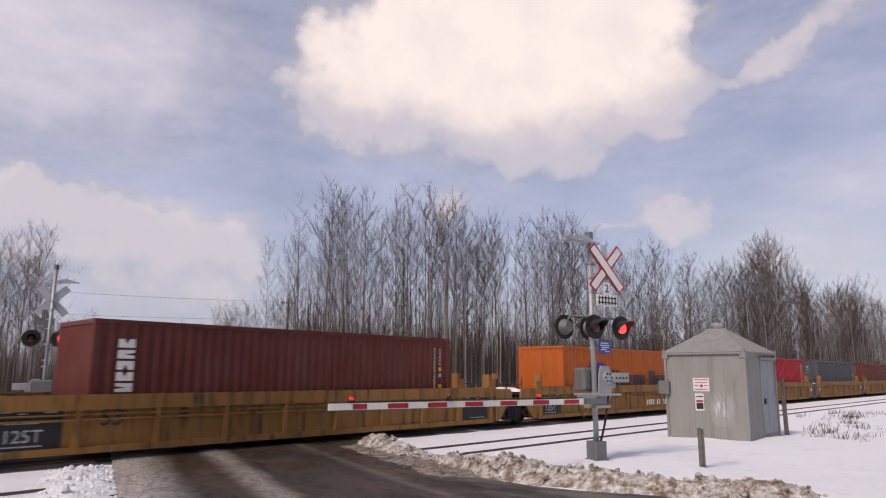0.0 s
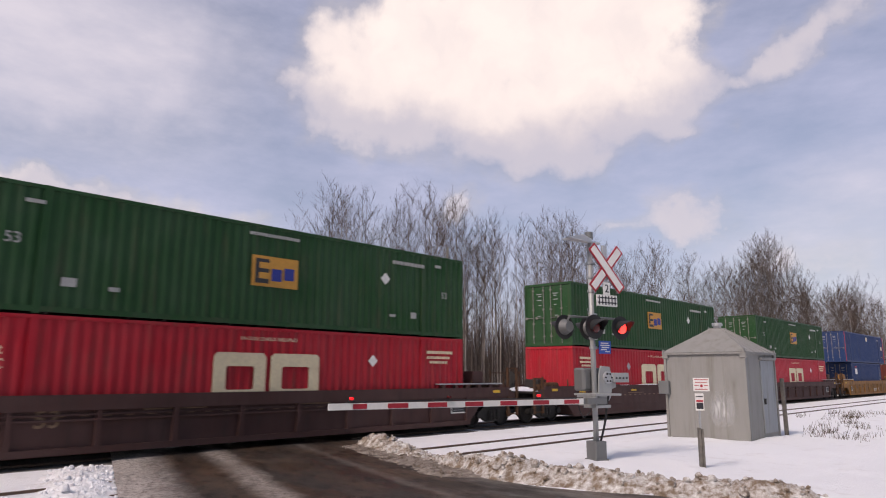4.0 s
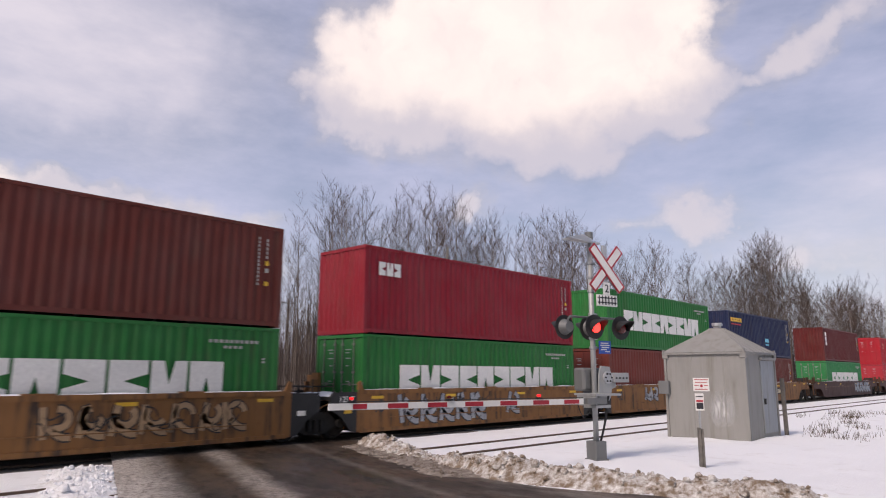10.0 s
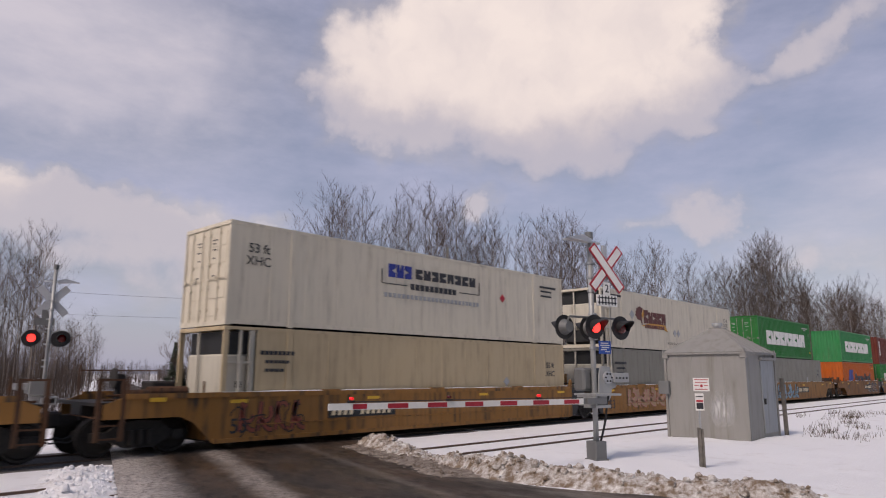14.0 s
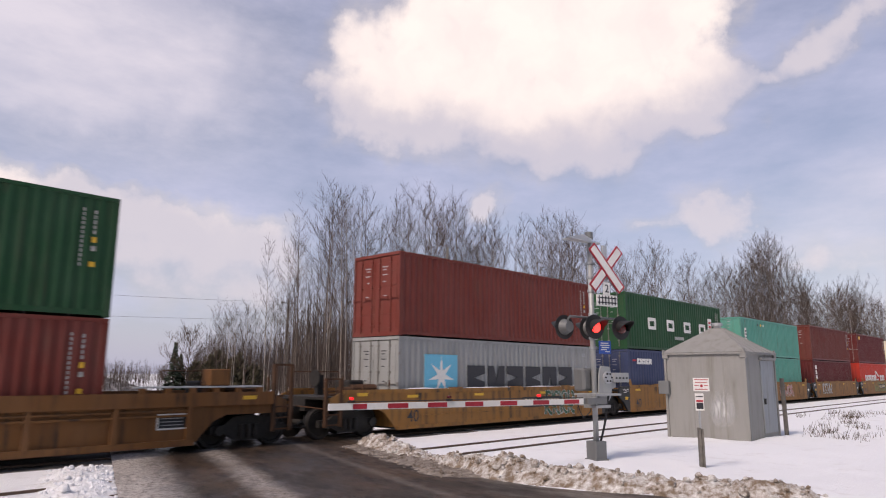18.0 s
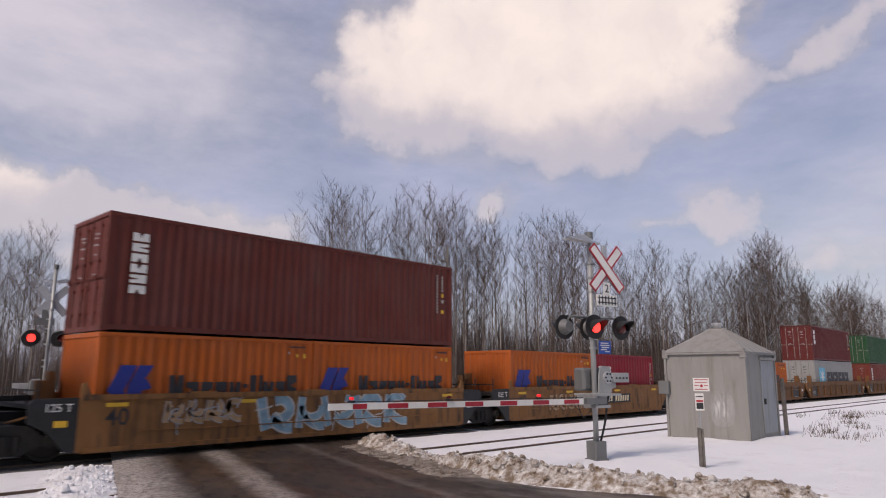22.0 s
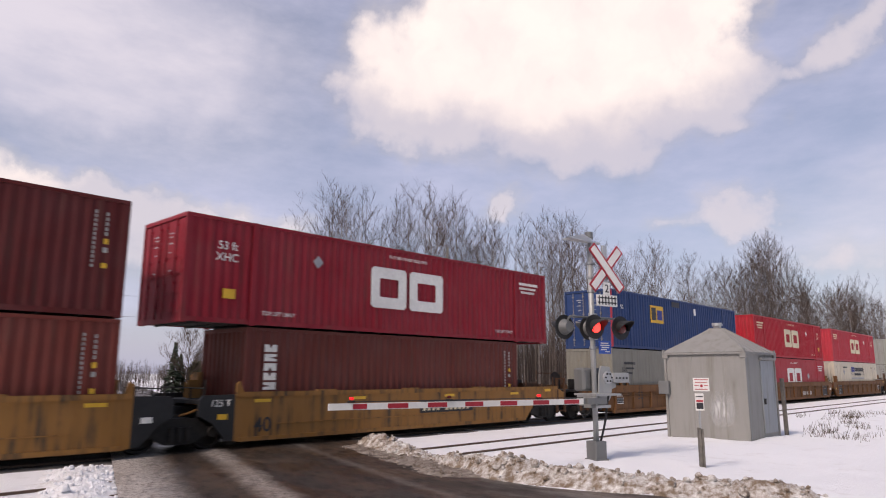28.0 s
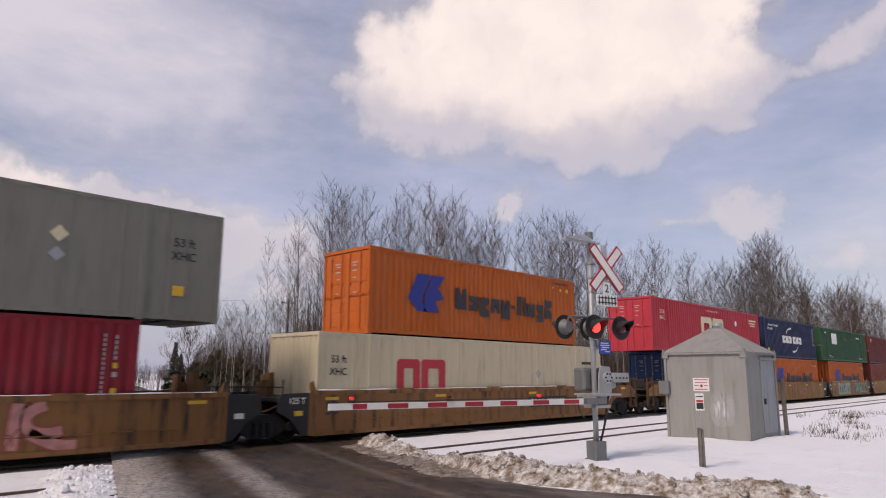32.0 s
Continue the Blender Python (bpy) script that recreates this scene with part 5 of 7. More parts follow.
# five-unit car
for i, (lo, ld, le, up, ud, ue) in enumerate((("brown", W40, "door", "navy", W40 + blocks(-0.464, -0.31, 0.76, 0.85, 5, YELLOW, 0.15, 0.03) + [bars(-0.46, -0.32, 0.69, 0.715, 7, REDMARK), slab(0.045, 0.105, 0.36, 0.45, SKYMARK), slab(0.05, 0.10, 0.28, 0.32, SKYMARK)], "wall"),
        ("brick", W40, "door", "green", EVER, "wall"), ("green", EVER, "door", "crimson", W40 + blocks(-0.45, -0.371, 0.67, 0.825, 3, WHITE, 0.18, 0.04) + [slab(0.447, 0.462, 0.17, 0.25, YELLOW)], "wall"),
        ("green", EVER, "door", "brown", TRIT, "wall"), ("orange", HAP, "wall", "jade", EVER, "wall"))):
    unit(-169.85 - 15.31 * i, "40", "smooth", "tawny", C if i == 4 else J, C if i == 0 else J, [(0, 0, "40", lo, le, ld), (1, 0, "40", up, ue, ud)], (NB if i in (0, 4) else []) + ([spray(-0.42, -0.2, "sand", "white", 0.5, 1.2, 3, 4)], [spray(0.15, 0.49, "black", "white", 0.35, 1.4, 5, 5), spray(-0.25, -0.13, "silver", "black", 0.7, 1.42, 2, 6)], [spray(-0.37, -0.02, "silver", "black", 0.35, 1.4, 5, 7), spray(0.06, 0.14, "silver", "black", 0.5, 1.4, 1, 8)], [spray(0.0, 0.4, "sand", "black", 0.5, 1.3, 7, 9)], [spray(0.13, 0.45, "black", "silver", 0.4, 1.3, 3, 10)])[i])
# three-unit car with smooth reefers
for i, (lo, up, us, ud, ue, le) in enumerate((("dove", "green", "40", EVER, "door", "cooler"), ("dove", "white", "53s", cargo_logo(), "cooler", "cooler"),
        ("tan", "white", "53s", panel_logo() + [words("53 ft", -0.443, 0.71, 0.26, INK), words("XHC", -0.443, 0.585, 0.26, INK), diamond(0.238, 0.58, 0.16, REDMARK), bars(0.397, 0.47, 0.81, 0.84, 9, INK), bars(0.40, 0.45, 0.75, 0.775, 6, INK), bars(0.40, 0.45, 0.68, 0.705, 6, INK)], "door", "cooler"))):
    unit(-252.7 - 19.45 * i, "53", "smooth", "ochre", C if i == 2 else J, C if i == 0 else J, [(0, 0, "53s", lo, le, grey53()), (1, 0, us, up, ue, ud)], (NB if i == 0 else NB_REAR if i == 2 else []) + ([spray(-0.35, 0.06, "blue", "black", 0.30, 1.42, 7, 11)], [spray(0.07, 0.43, "white", "black", 0.32, 1.45, 6, 12), spray(-0.06, 0.06, "white", "black", 0.75, 1.2, 3, 40), spray(-0.37, -0.07, "sand", "pink", 0.45, 1.35, 5, 13)], [spray(-0.46, -0.33, "rust", "black", 0.4, 1.3, 4, 14)])[i])
# five-unit car
for i, (lo, ld, le, up, ud, ue) in enumerate((("scarlet", cut_word(7, WHITE, 0.39, -0.345, 0.032, 0.20) + cut_word(3, WHITE, 0.375, 0.191, 0.352, 0.22) + [sail] + W40, "wall", "maroon", W40 + [slab(-0.44, -0.40, 0.80, 0.90, YELLOW)], "door"),
        ("maroon", TEX, "wall", "brown", W40, "door"), ("teal", side_panel_mark(-0.45), "door", "teal", side_panel_mark(-0.45) + [diamond(-0.235, 0.845, 0.1, INK), diamond(-0.19, 0.845, 0.1, YELLOW), diamond(-0.145, 0.845, 0.1, WHITE)], "door"),
        ("slate", W40 + [bars(-0.46, -0.43, 0.80, 0.83, 3, REDMARK, 0.2)] + blocks(-0.424, -0.296, 0.75, 0.85, 5, WHITE, 0.15, 0.03), "door", "forest", [ring(q, q + 0.073, 0.378, 0.592, 0.06, WHITE) for q in (-0.309, -0.128, 0.050, 0.222)] + side_panel_mark(0.331, WHITE, 0.041) + [bars(-0.052, 0.043, 0.225, 0.285, 11, PALE, 0.25)] + W40, "door"),
        ("silver", MAE, "door", "brick", W40, "door"))):
    unit(-313.0 - 15.6 * i, "40", "smooth", "ochre", C if i == 4 else J, C if i == 0 else J, [(0, 0, "40", lo, le, ld), (1, 0, "40l" if i == 2 else "40", up, ue, ud)], (NB if i in (0, 4) else []) + ([spray(-0.12, 0.10, "olive", "pine", 0.35, 1.4, 4, 15), spray(0.12, 0.40, "olive", "pine", 0.35, 1.4, 5, 41)], [spray(-0.38, -0.16, "white", "black", 0.45, 1.4, 4, 16)], [spray(0.0, 0.25, "pink", "white", 0.5, 1.3, 4, 17)], [spray(0.02, 0.2, "rust", "rust", 0.55, 0.95, 3, 18)], [spray(0.15, 0.33, "pine", "white", 0.30, 1.42, 4, 19)])[i])
# three-unit ribbed car
LAST = [lambda ob, hw: part("lettering", text_mesh("LAST", 0.42, 1.35), INK, ob, at=pose(3.2, -SILL_Y + 0.068, 0.42)), lambda ob, hw: part("lettering", text_mesh("LAST", 0.13, 1.1), INK, ob, at=pose(0.6, -SILL_Y - 0.02, SILL_TOP - 0.22))]
unit(-396.95, "53", "ribbed", "umber", J, C, [(0, 0, "40", "brick", "door", side_word(5) + W40), (1, 0, "40", "forest", "door", W40)], LAST + NB)
unit(-416.5, "53", "ribbed", "umber", J, J, [(0, 0, "40", "silver", "door", MAE), (1, 0, "40", "maroon", "door", TEX + W40)], LAST)
unit(-435.95, "53", "ribbed", "umber", C, J, [(0, 0, "40l", "orange", "door", HAP)], [number_board(-0.27), lambda ob, hw: part("lettering", text_mesh("53", 0.38, 1.15), INK, ob, at=pose(0.87, -SILL_Y + 0.068, 0.53))])
# five-unit car with twenty-foot boxes
unit(-457.6, "40", "smooth", "tawny", J, C, [(0, -3.05, "20l", "orange", "wall", HAP20), (0, 3.05, "20l", "crimson", "wall", blocks(-0.40, -0.22, 0.60, 0.78, 3, WHITE, 0.18, 0.04) + ids40(WHITE))], NB + [spray(-0.3, -0.02, "sand", "black", 0.5, 1.2, 6, 20)])
unit(-473.2, "40", "smooth", "tawny", J, J, [(0, -3.05, "20l", "orange", "wall", HAP20), (0, 3.05, "20l", "orange", "wall", HAP20), (1, 0, "40", "brown", "door", TRIT)], [spray(-0.36, -0.19, "sand", "silver", 0.75, 1.35, 4, 21), spray(-0.15, 0.29, "blue", "white", 0.4, 1.4, 5, 22)])
unit(-488.75, "40", "smooth", "tawny", J, J, [(0, -3.05, "20l", "forest", "door", cut_word(4, WHITE, 0.34, -0.297, 0.297, 0.255) + side_panel_mark(0.331, WHITE, 0.08)), (0, 3.05, "20l", "blue", "wall", arc_logo(WHITE, -0.327, 0.348, 0.384, 0.588, (-0.206, 0.65, 0.011, 0.837), (0.2, 0.33, -0.02, 0.14))), (1, 0, "40", "navy", "door", arc_logo() + W40)], [spray(-0.43, -0.11, "white", "black", 0.32, 1.44, 4, 23), spray(0.12, 0.4, "rust", "sand", 0.6, 1.3, 5, 24)])
unit(-504.1, "40", "smooth", "tawny", J, J, [(0, -3.05, "20l", "forest", "door", cut_word(4, WHITE, 0.34, -0.297, 0.297, 0.255) + side_panel_mark(0.331, WHITE, 0.08)), (0, 4.0 - 0.95 + 0.0, "20l", "orange", "wall", HAP20), (1, 0, "40l", "blue", "door", eagle_logo() + W40)], [spray(-0.34, -0.13, "silver", "black", 0.35, 1.42, 3, 25), spray(0.07, 0.31, "pink", "white", 0.4, 1.4, 4, 26)])
unit(-519.45, "40", "smooth", "tawny", C, J, [(0, 0, "40", "silver", "door", MAE), (1, 0, "40", "grey", "door", MAE)], [number_board(-0.13)] + [spray(-0.43, -0.24, "silver", "black", 0.30, 1.44, 4, 27), spray(0.25, 0.48, "white", "black", 0.4, 1.42, 4, 28)])
# three-unit ribbed car
unit(-541.1, "53", "ribbed", "umber", J, C, [(0, 0, "53", "white", "wall", panel_logo(INK, 0.035) + [words("53", 0.457, 0.80, 0.18, INK), words("53", -0.46, 0.80, 0.18, INK), diamond(-0.308, 0.69, 0.27, GREYMARK), bars(-0.319, -0.236, 0.81, 0.85, 8, INK), bars(0.33, 0.38, 0.83, 0.85, 8, INK)]), (1, 0, "53", "rose", "wall", rail_logo(flip=True))], [])
unit(-560.55, "53", "ribbed", "umber", J, J, [(0, 0, "53s", "red", "wall", [diamond(0.21, 0.55, 0.26, GREYMARK)] + rail_logo(WHITE, None)), (1, 0, "53", "red", "wall", rail_logo(flip=True, lift=True) + [slab(0.42, 0.44, 0.25, 0.36, YELLOW)])], NB)
unit(-580.1, "53", "ribbed", "umber", C, J, [(0, 0, "53s", "dove", "wall", grey53() + [words("53 ft", -0.43, 0.62, 0.2, INK), words("XHC", -0.43, 0.5, 0.2, INK)]),
     (1, 0, "53", "blue", "door", [slab(-0.5, -0.49, 0.02, 0.98, REDMARK), words("53", -0.43, 0.68, 0.2, WHITE), slab(-0.24, -0.15, 0.50, 0.82, YELLOW, "badge"), slab(-0.235, -0.205, 0.55, 0.78, INK, "badge_mark", 0.019), slab(-0.195, -0.16, 0.56, 0.74, BLUEMARK, "badge_mark", 0.019), slab(0.10, 0.115, 0.75, 0.88, WHITE), slab(-0.08, -0.02, 0.85, 0.95, INK)])])
# five-unit car
for i, (lo, ld, le, us, up, ud, ue) in enumerate((("brown", side_word(5) + W40, "wall", "53", "crimson", CPDARK, "door"), ("brick", W40, "door", "40", "maroon", W40 + [slab(-0.40, -0.365, 0.78, 0.90, GOLDMARK)], "door"),
        ("orange", HAP, "wall", "53", "forest", [slab(-0.284, -0.183, 0.525, 0.85, WHITE, "patch"), diamond(-0.001, 0.697, 0.18, BROWNMARK), slab(0.264, 0.284, 0.79, 0.83, WHITE), bars(0.29, 0.342, 0.79, 0.83, 6, PALE), slab(-0.41, -0.39, 0.835, 0.865, WHITE), words("TOP LIFT ONLY", -0.32, 0.115, 0.13, WHITE), words("TOP LIFT ONLY", 0.325, 0.105, 0.13, WHITE)], "door"),
        ("orange", HAP, "wall", "40", "navy", arc_logo(WHITE, -0.189, 0.185, 0.40, 0.587, (-0.11, 0.653, -0.01, 0.82), (0.102, 0.323, -0.004, 0.16)) + W40 + [words("advanced container", -0.35, 0.795, 0.19, WHITE), words("light steel", -0.407, 0.70, 0.19, WHITE), slab(-0.464, -0.442, 0.165, 0.245, YELLOW)], "wall"),
        ("blue", eagle_logo(0.14, 0.55, 0.765) + W40, "door", "53", "rose", CP53, "door"))):
    unit(-601.7 - 15.58 * i, "40", "smooth", "ochre", C if i == 4 else J, C if i == 0 else J, [(0, 0, "40", lo, le, ld), (1, 0, us, up, ue, ud)], (NB if i == 0 else [number_board(-0.23)] if i == 4 else []) + ([], [spray(0.05, 0.2, "rust", "sand", 0.6, 1.15, 3, 31)], [spray(-0.35, -0.03, "teal", "white", 0.30, 1.44, 6, 29), spray(0.12, 0.45, "teal", "black", 0.35, 1.42, 6, 30), spray(-0.03, 0.1, "rust", "sand", 0.5, 1.3, 3, 42)], [spray(0.0, 0.15, "rust", "sand", 0.6, 1.1, 3, 32)], [spray(-0.42, -0.3, "pine", "sand", 0.6, 1.2, 3, 33)])[i])
# the last two units in sight
CREAMC = [ring(-0.301, -0.236, 0.30, 0.735, 0.105, REDMARK), ring(-0.230, -0.158, 0.30, 0.735, 0.105, REDMARK), diamond(0.191, 0.575, 0.19, GREYMARK), words("53 ft", -0.452, 0.68, 0.22, INK), words("XHC", -0.452, 0.55, 0.22, INK), bars(0.40, 0.46, 0.72, 0.76, 7, INK), bars(0.405, 0.45, 0.64, 0.67, 5, INK)]
unit(-685.6, "53", "smooth", "tawny", J, C, [(0, 0, "53s", "cream", "wall", CREAMC), (1, 0, "40", "orange", "door", HAP)], NB_FRONT)
unit(-705.05, "53", "smooth", "tawny", J, J, [(0, 0, "40", "crimson", "wall", W40), (1, 0, "53s", "dove", "wall", grey53() + [diamond(0.251, 0.635, 0.2, CREAM)])], [spray(0.20, 0.29, "pink", "rust", 0.30, 1.42, 1, 34)])

# ---------------------------------------------------------------- ploughed snow banks
def snow_bank(line, width, high, seed, label, coat):
    """A lumpy ridge along a line of (x, y) points, with loose chunks on it."""
    rng = random.Random(seed)
    pts = [Vector((*p, 0)) for p in line]
    mb, n, rows = Mb(), 18, []
    lens = [0.0]
    for a, b in zip(pts, pts[1:]):
        lens.append(lens[-1] + (b - a).length)
    steps = int(lens[-1] / 0.07)
    for s in range(steps + 1):
        d = lens[-1] * s / steps
        k = max(i for i in range(len(lens) - 1) if lens[i] <= d + 1e-6)
        u = (d - lens[k]) / (lens[k + 1] - lens[k])
        c = pts[k].lerp(pts[k + 1], u)
        side = (pts[k + 1] - pts[k]).normalized().cross(Vector((0, 0, 1)))
        taper = min(1, d / 0.8, (lens[-1] - d) / 0.8)
        big = 0.75 + 0.55 * noise.noise((d * 0.6, seed, 0))
        row = []
        for i in range(n + 1):
            w = (i / n - 0.5) * width
            p = c + side * w
            rim = max(0.0, 1 - (2 * abs(i / n - 0.5)) ** 1.6)
            f = noise.fractal((p.x * 2.1, p.y * 2.1, seed), 0.7, 2.1, 5)
            f2 = abs(noise.noise((p.x * 5.5, p.y * 5.5, seed + 3)))
            z = max(ground_z(p.x, p.y) - 0.05, road_z(p.y) - 0.02 if high < 0.1 else -9) + taper * rim * high * max(0.15, big + 0.42 * f + 0.45 * f2)
            row.append((p.x + 0.03 * noise.noise((p.x * 9, p.y * 9, 1)), p.y + 0.03 * noise.noise((p.x * 9, p.y * 9, 2)), z))
        rows.append(row)
    vs = [p for r in rows for p in r]
    fs = [(j * (n + 1) + i, j * (n + 1) + i + 1, (j + 1) * (n + 1) + i + 1, (j + 1) * (n + 1) + i) for j in range(len(rows) - 1) for i in range(n)]
    ob = thing("snow_bank", label, "snow bank", "banks beside the road")
    part("ridge", Mb().add(vs, fs), coat, ob, smooth=True)
    ico = bmesh.new()
    bmesh.ops.create_icosphere(ico, subdivisions=2, radius=1.0)
    base = [v.co.copy() for v in ico.verts]
    faces = [[v.index for v in f.verts] for f in ico.faces]
    ico.free()
    lumps = Mb()
    for q in range(int(lens[-1] * 42)):
        r = rows[rng.randrange(4, len(rows) - 4)]
        i = min(n - 1, max(1, int(rng.gauss(n / 2, n / 5))))
        p = Vector(r[i])
        s = rng.uniform(0.012, 0.045) * (1.9 if rng.random() < 0.14 else 1) * min(1.0, 0.35 + high * 3)
        o = rng.random() * 50
        lumps.add([p + Vector((c.x, c.y, c.z * 0.8)) * s * (1 + 0.5 * noise.noise(c * 1.3 + Vector((o, 0, 0)))) + Vector((0, 0, s * 0.35)) for c in base], faces)
    tagged(part("snow_clumps", lumps, coat, ob, "loose chunks of dirty snow"), kind="stuff")
    return ob


def edge(y, s):
    return road_mid(y) + s * (ROAD_HALF + (flare(y) if s > 0 else 0)) * SLANT


snow_bank([(edge(y, 1) + 0.34, y) for y in (2.8, 4, 5, 6, 7, 8.5, 11, 13, 15.0)] + [(edge(15.9, 1) + 1.1, 15.9)], 1.15, 0.24, 3, "lumpy ridge of dirty ploughed snow along the road's edge", BANK)
snow_bank([(edge(y, -1) - 0.95, y) for y in (16.4, 14, 11, 8)], 1.7, 0.20, 8, "heap of broken white snow beside the tracks", HEAP)
snow_bank([(edge(y, 1) + 0.15, y) for y in (12.2, 13.2, 14.2, 15.2)] + [(edge(15.9, 1) + 0.6, 15.9)], 1.1, 0.36, 14, "higher clump of ploughed snow at the corner of road and track", BANK)
snow_bank([(edge(y, 1) - 0.45, y) for y in (9.0, 11, 13, 14.5, 15.8)], 1.7, 0.07, 5, "low apron of brown slush pushed to the road's edge", APRON)

# ---------------------------------------------------------------- crossing signals
SIGNAL_GREY = paint("galvanised grey paint", (0.18, 0.185, 0.185), 0.45, 0.35, metal=0.35, rust=0.15)
MAST_GREY = paint("bright galvanised mast", (0.36, 0.37, 0.37), 0.45, 0.4, metal=0.3, rust=0.1)
SIGN_WHITE = plain("reflective white sheeting", (0.78, 0.77, 0.74), 0.45, vary=0.06)
SIGN_RED = plain("reflective red sheeting", (0.42, 0.02, 0.035), 0.45, vary=0.12)
SIGN_BLUE = plain("blue sign", (0.02, 0.09, 0.42), 0.5, vary=0.1)
LENS_OFF = plain("unlit red lens", (0.10, 0.008, 0.008), 0.25, vary=0.1)
LENS_ON = glow("lit red lens", (1.0, 0.045, 0.035), 2.0)
TIP_ON = glow("lit gate lamp", (1.0, 0.02, 0.025), 0.5)
ALU = plain("bare aluminium sheet", (0.50, 0.51, 0.53), 0.45, 0.5, 0.08)


def disc(x, y, z, r, thick, n=24):
    return Mb().rod((x, y, z), (x, y + thick, z), r, n=n)


BEATS = []


def flasher(ob, x, y, z, face, lit):
    """A round lamp with its black backing and hood. face: -1 looks to -y, 1 to +y."""
    lamp = part("flasher_lamp", disc(x, y + (0.0 if face < 0 else -0.012), z, 0.255, 0.012, 28), BLACK, ob, "round black backing of a flashing lamp")
    part("housing", Mb().rod((x, y - face * 0.012, z), (x, y - face * 0.17, z), 0.17, 0.11, n=18), SIGNAL_GREY if face > 0 else BLACK, lamp)
    # a ball lens that turns: one half glows, the other is dark
    ball, lit_half = Mb(), Mb()
    n, m = 18, 10
    for mb, sgn in ((ball, 1), (lit_half, -1)):
        vs = [(0.125 * sin(pi * i / n) * cos(pi * j / m), sgn * 0.06 * sin(pi * i / n) * sin(pi * j / m), 0.125 * cos(pi * i / n)) for i in range(n + 1) for j in range(m + 1)]
        mb.add(vs, [(i * (m + 1) + j, i * (m + 1) + j + 1, (i + 1) * (m + 1) + j + 1, (i + 1) * (m + 1) + j) for i in range(n) for j in range(m)])
    rotor = part("lens", ball, LENS_OFF, lamp, "turning red lens, one half lit", at=pose(x, y + face * 0.022, z, 0, 0, 0 if face < 0 else 180), smooth=True)
    part("lit_face", lit_half, LENS_ON, rotor, "glowing red half", smooth=True)
    part("rim", disc(x, y + face * 0.012 - (0.012 if face < 0 else 0), z, 0.15, 0.012), BLACK, lamp)
    BEATS.append((rotor, (x, y + face * 0.022, z), 0 if face < 0 else 180, lit))
    hood, n = Mb(), 14
    vs, fs = [], []
    for i in range(n + 1):
        a = radians(-20 + 220 * i / n)
        reach = 0.10 + 0.24 * max(0, sin(a))
        for r in (0.155, 0.148):
            vs += [(x + r * cos(a), y + face * 0.01, z + r * sin(a)), (x + r * cos(a), y + face * (0.01 + reach), z + r * sin(a) - 0.02)]
    for i in range(n):
        k = 4 * i
        fs += [(k, k + 4, k + 5, k + 1), (k + 2, k + 3, k + 7, k + 6), (k + 1, k + 5, k + 7, k + 3)]
    part("hood", hood.add(vs, fs), BLACK, lamp)
    return lamp


def blade(ob, turn, y, material, edge_material=None):
    c, s = cos(turn), sin(turn)
    def bar(l, w, y0, y1):
        o = [(-l, -w), (l, -w), (l, w), (-l, w)]
        return Mb().prism([(a * c - b * s, a * s + b * c) for a, b in o], y0, y1)
    p = part("blade", bar(0.61, 0.115, y, y + 0.012), edge_material or material, ob)
    if edge_material:
        part("blade_face", bar(0.575, 0.078, y - 0.004, y), material, p)
    return p


def notice(ob):
    # notice plate, its small print as bars
    note = part("notice_plate", Mb().box(-0.17, 0.17, -0.01, 0.0, -0.14, 0.13), SIGN_BLUE, ob, "blue plate with pale lines of print", at=pose(0.22, -0.12, 2.29))
    for z, a, b in ((0.07, -0.12, 0.10), (0.025, -0.13, 0.13), (-0.02, -0.1, 0.12), (-0.065, -0.12, 0.05), (-0.105, 0.0, 0.13)):
        part("print_bar", Mb().box(a, b, -0.013, -0.01, z, z + 0.022), WHITE, note)


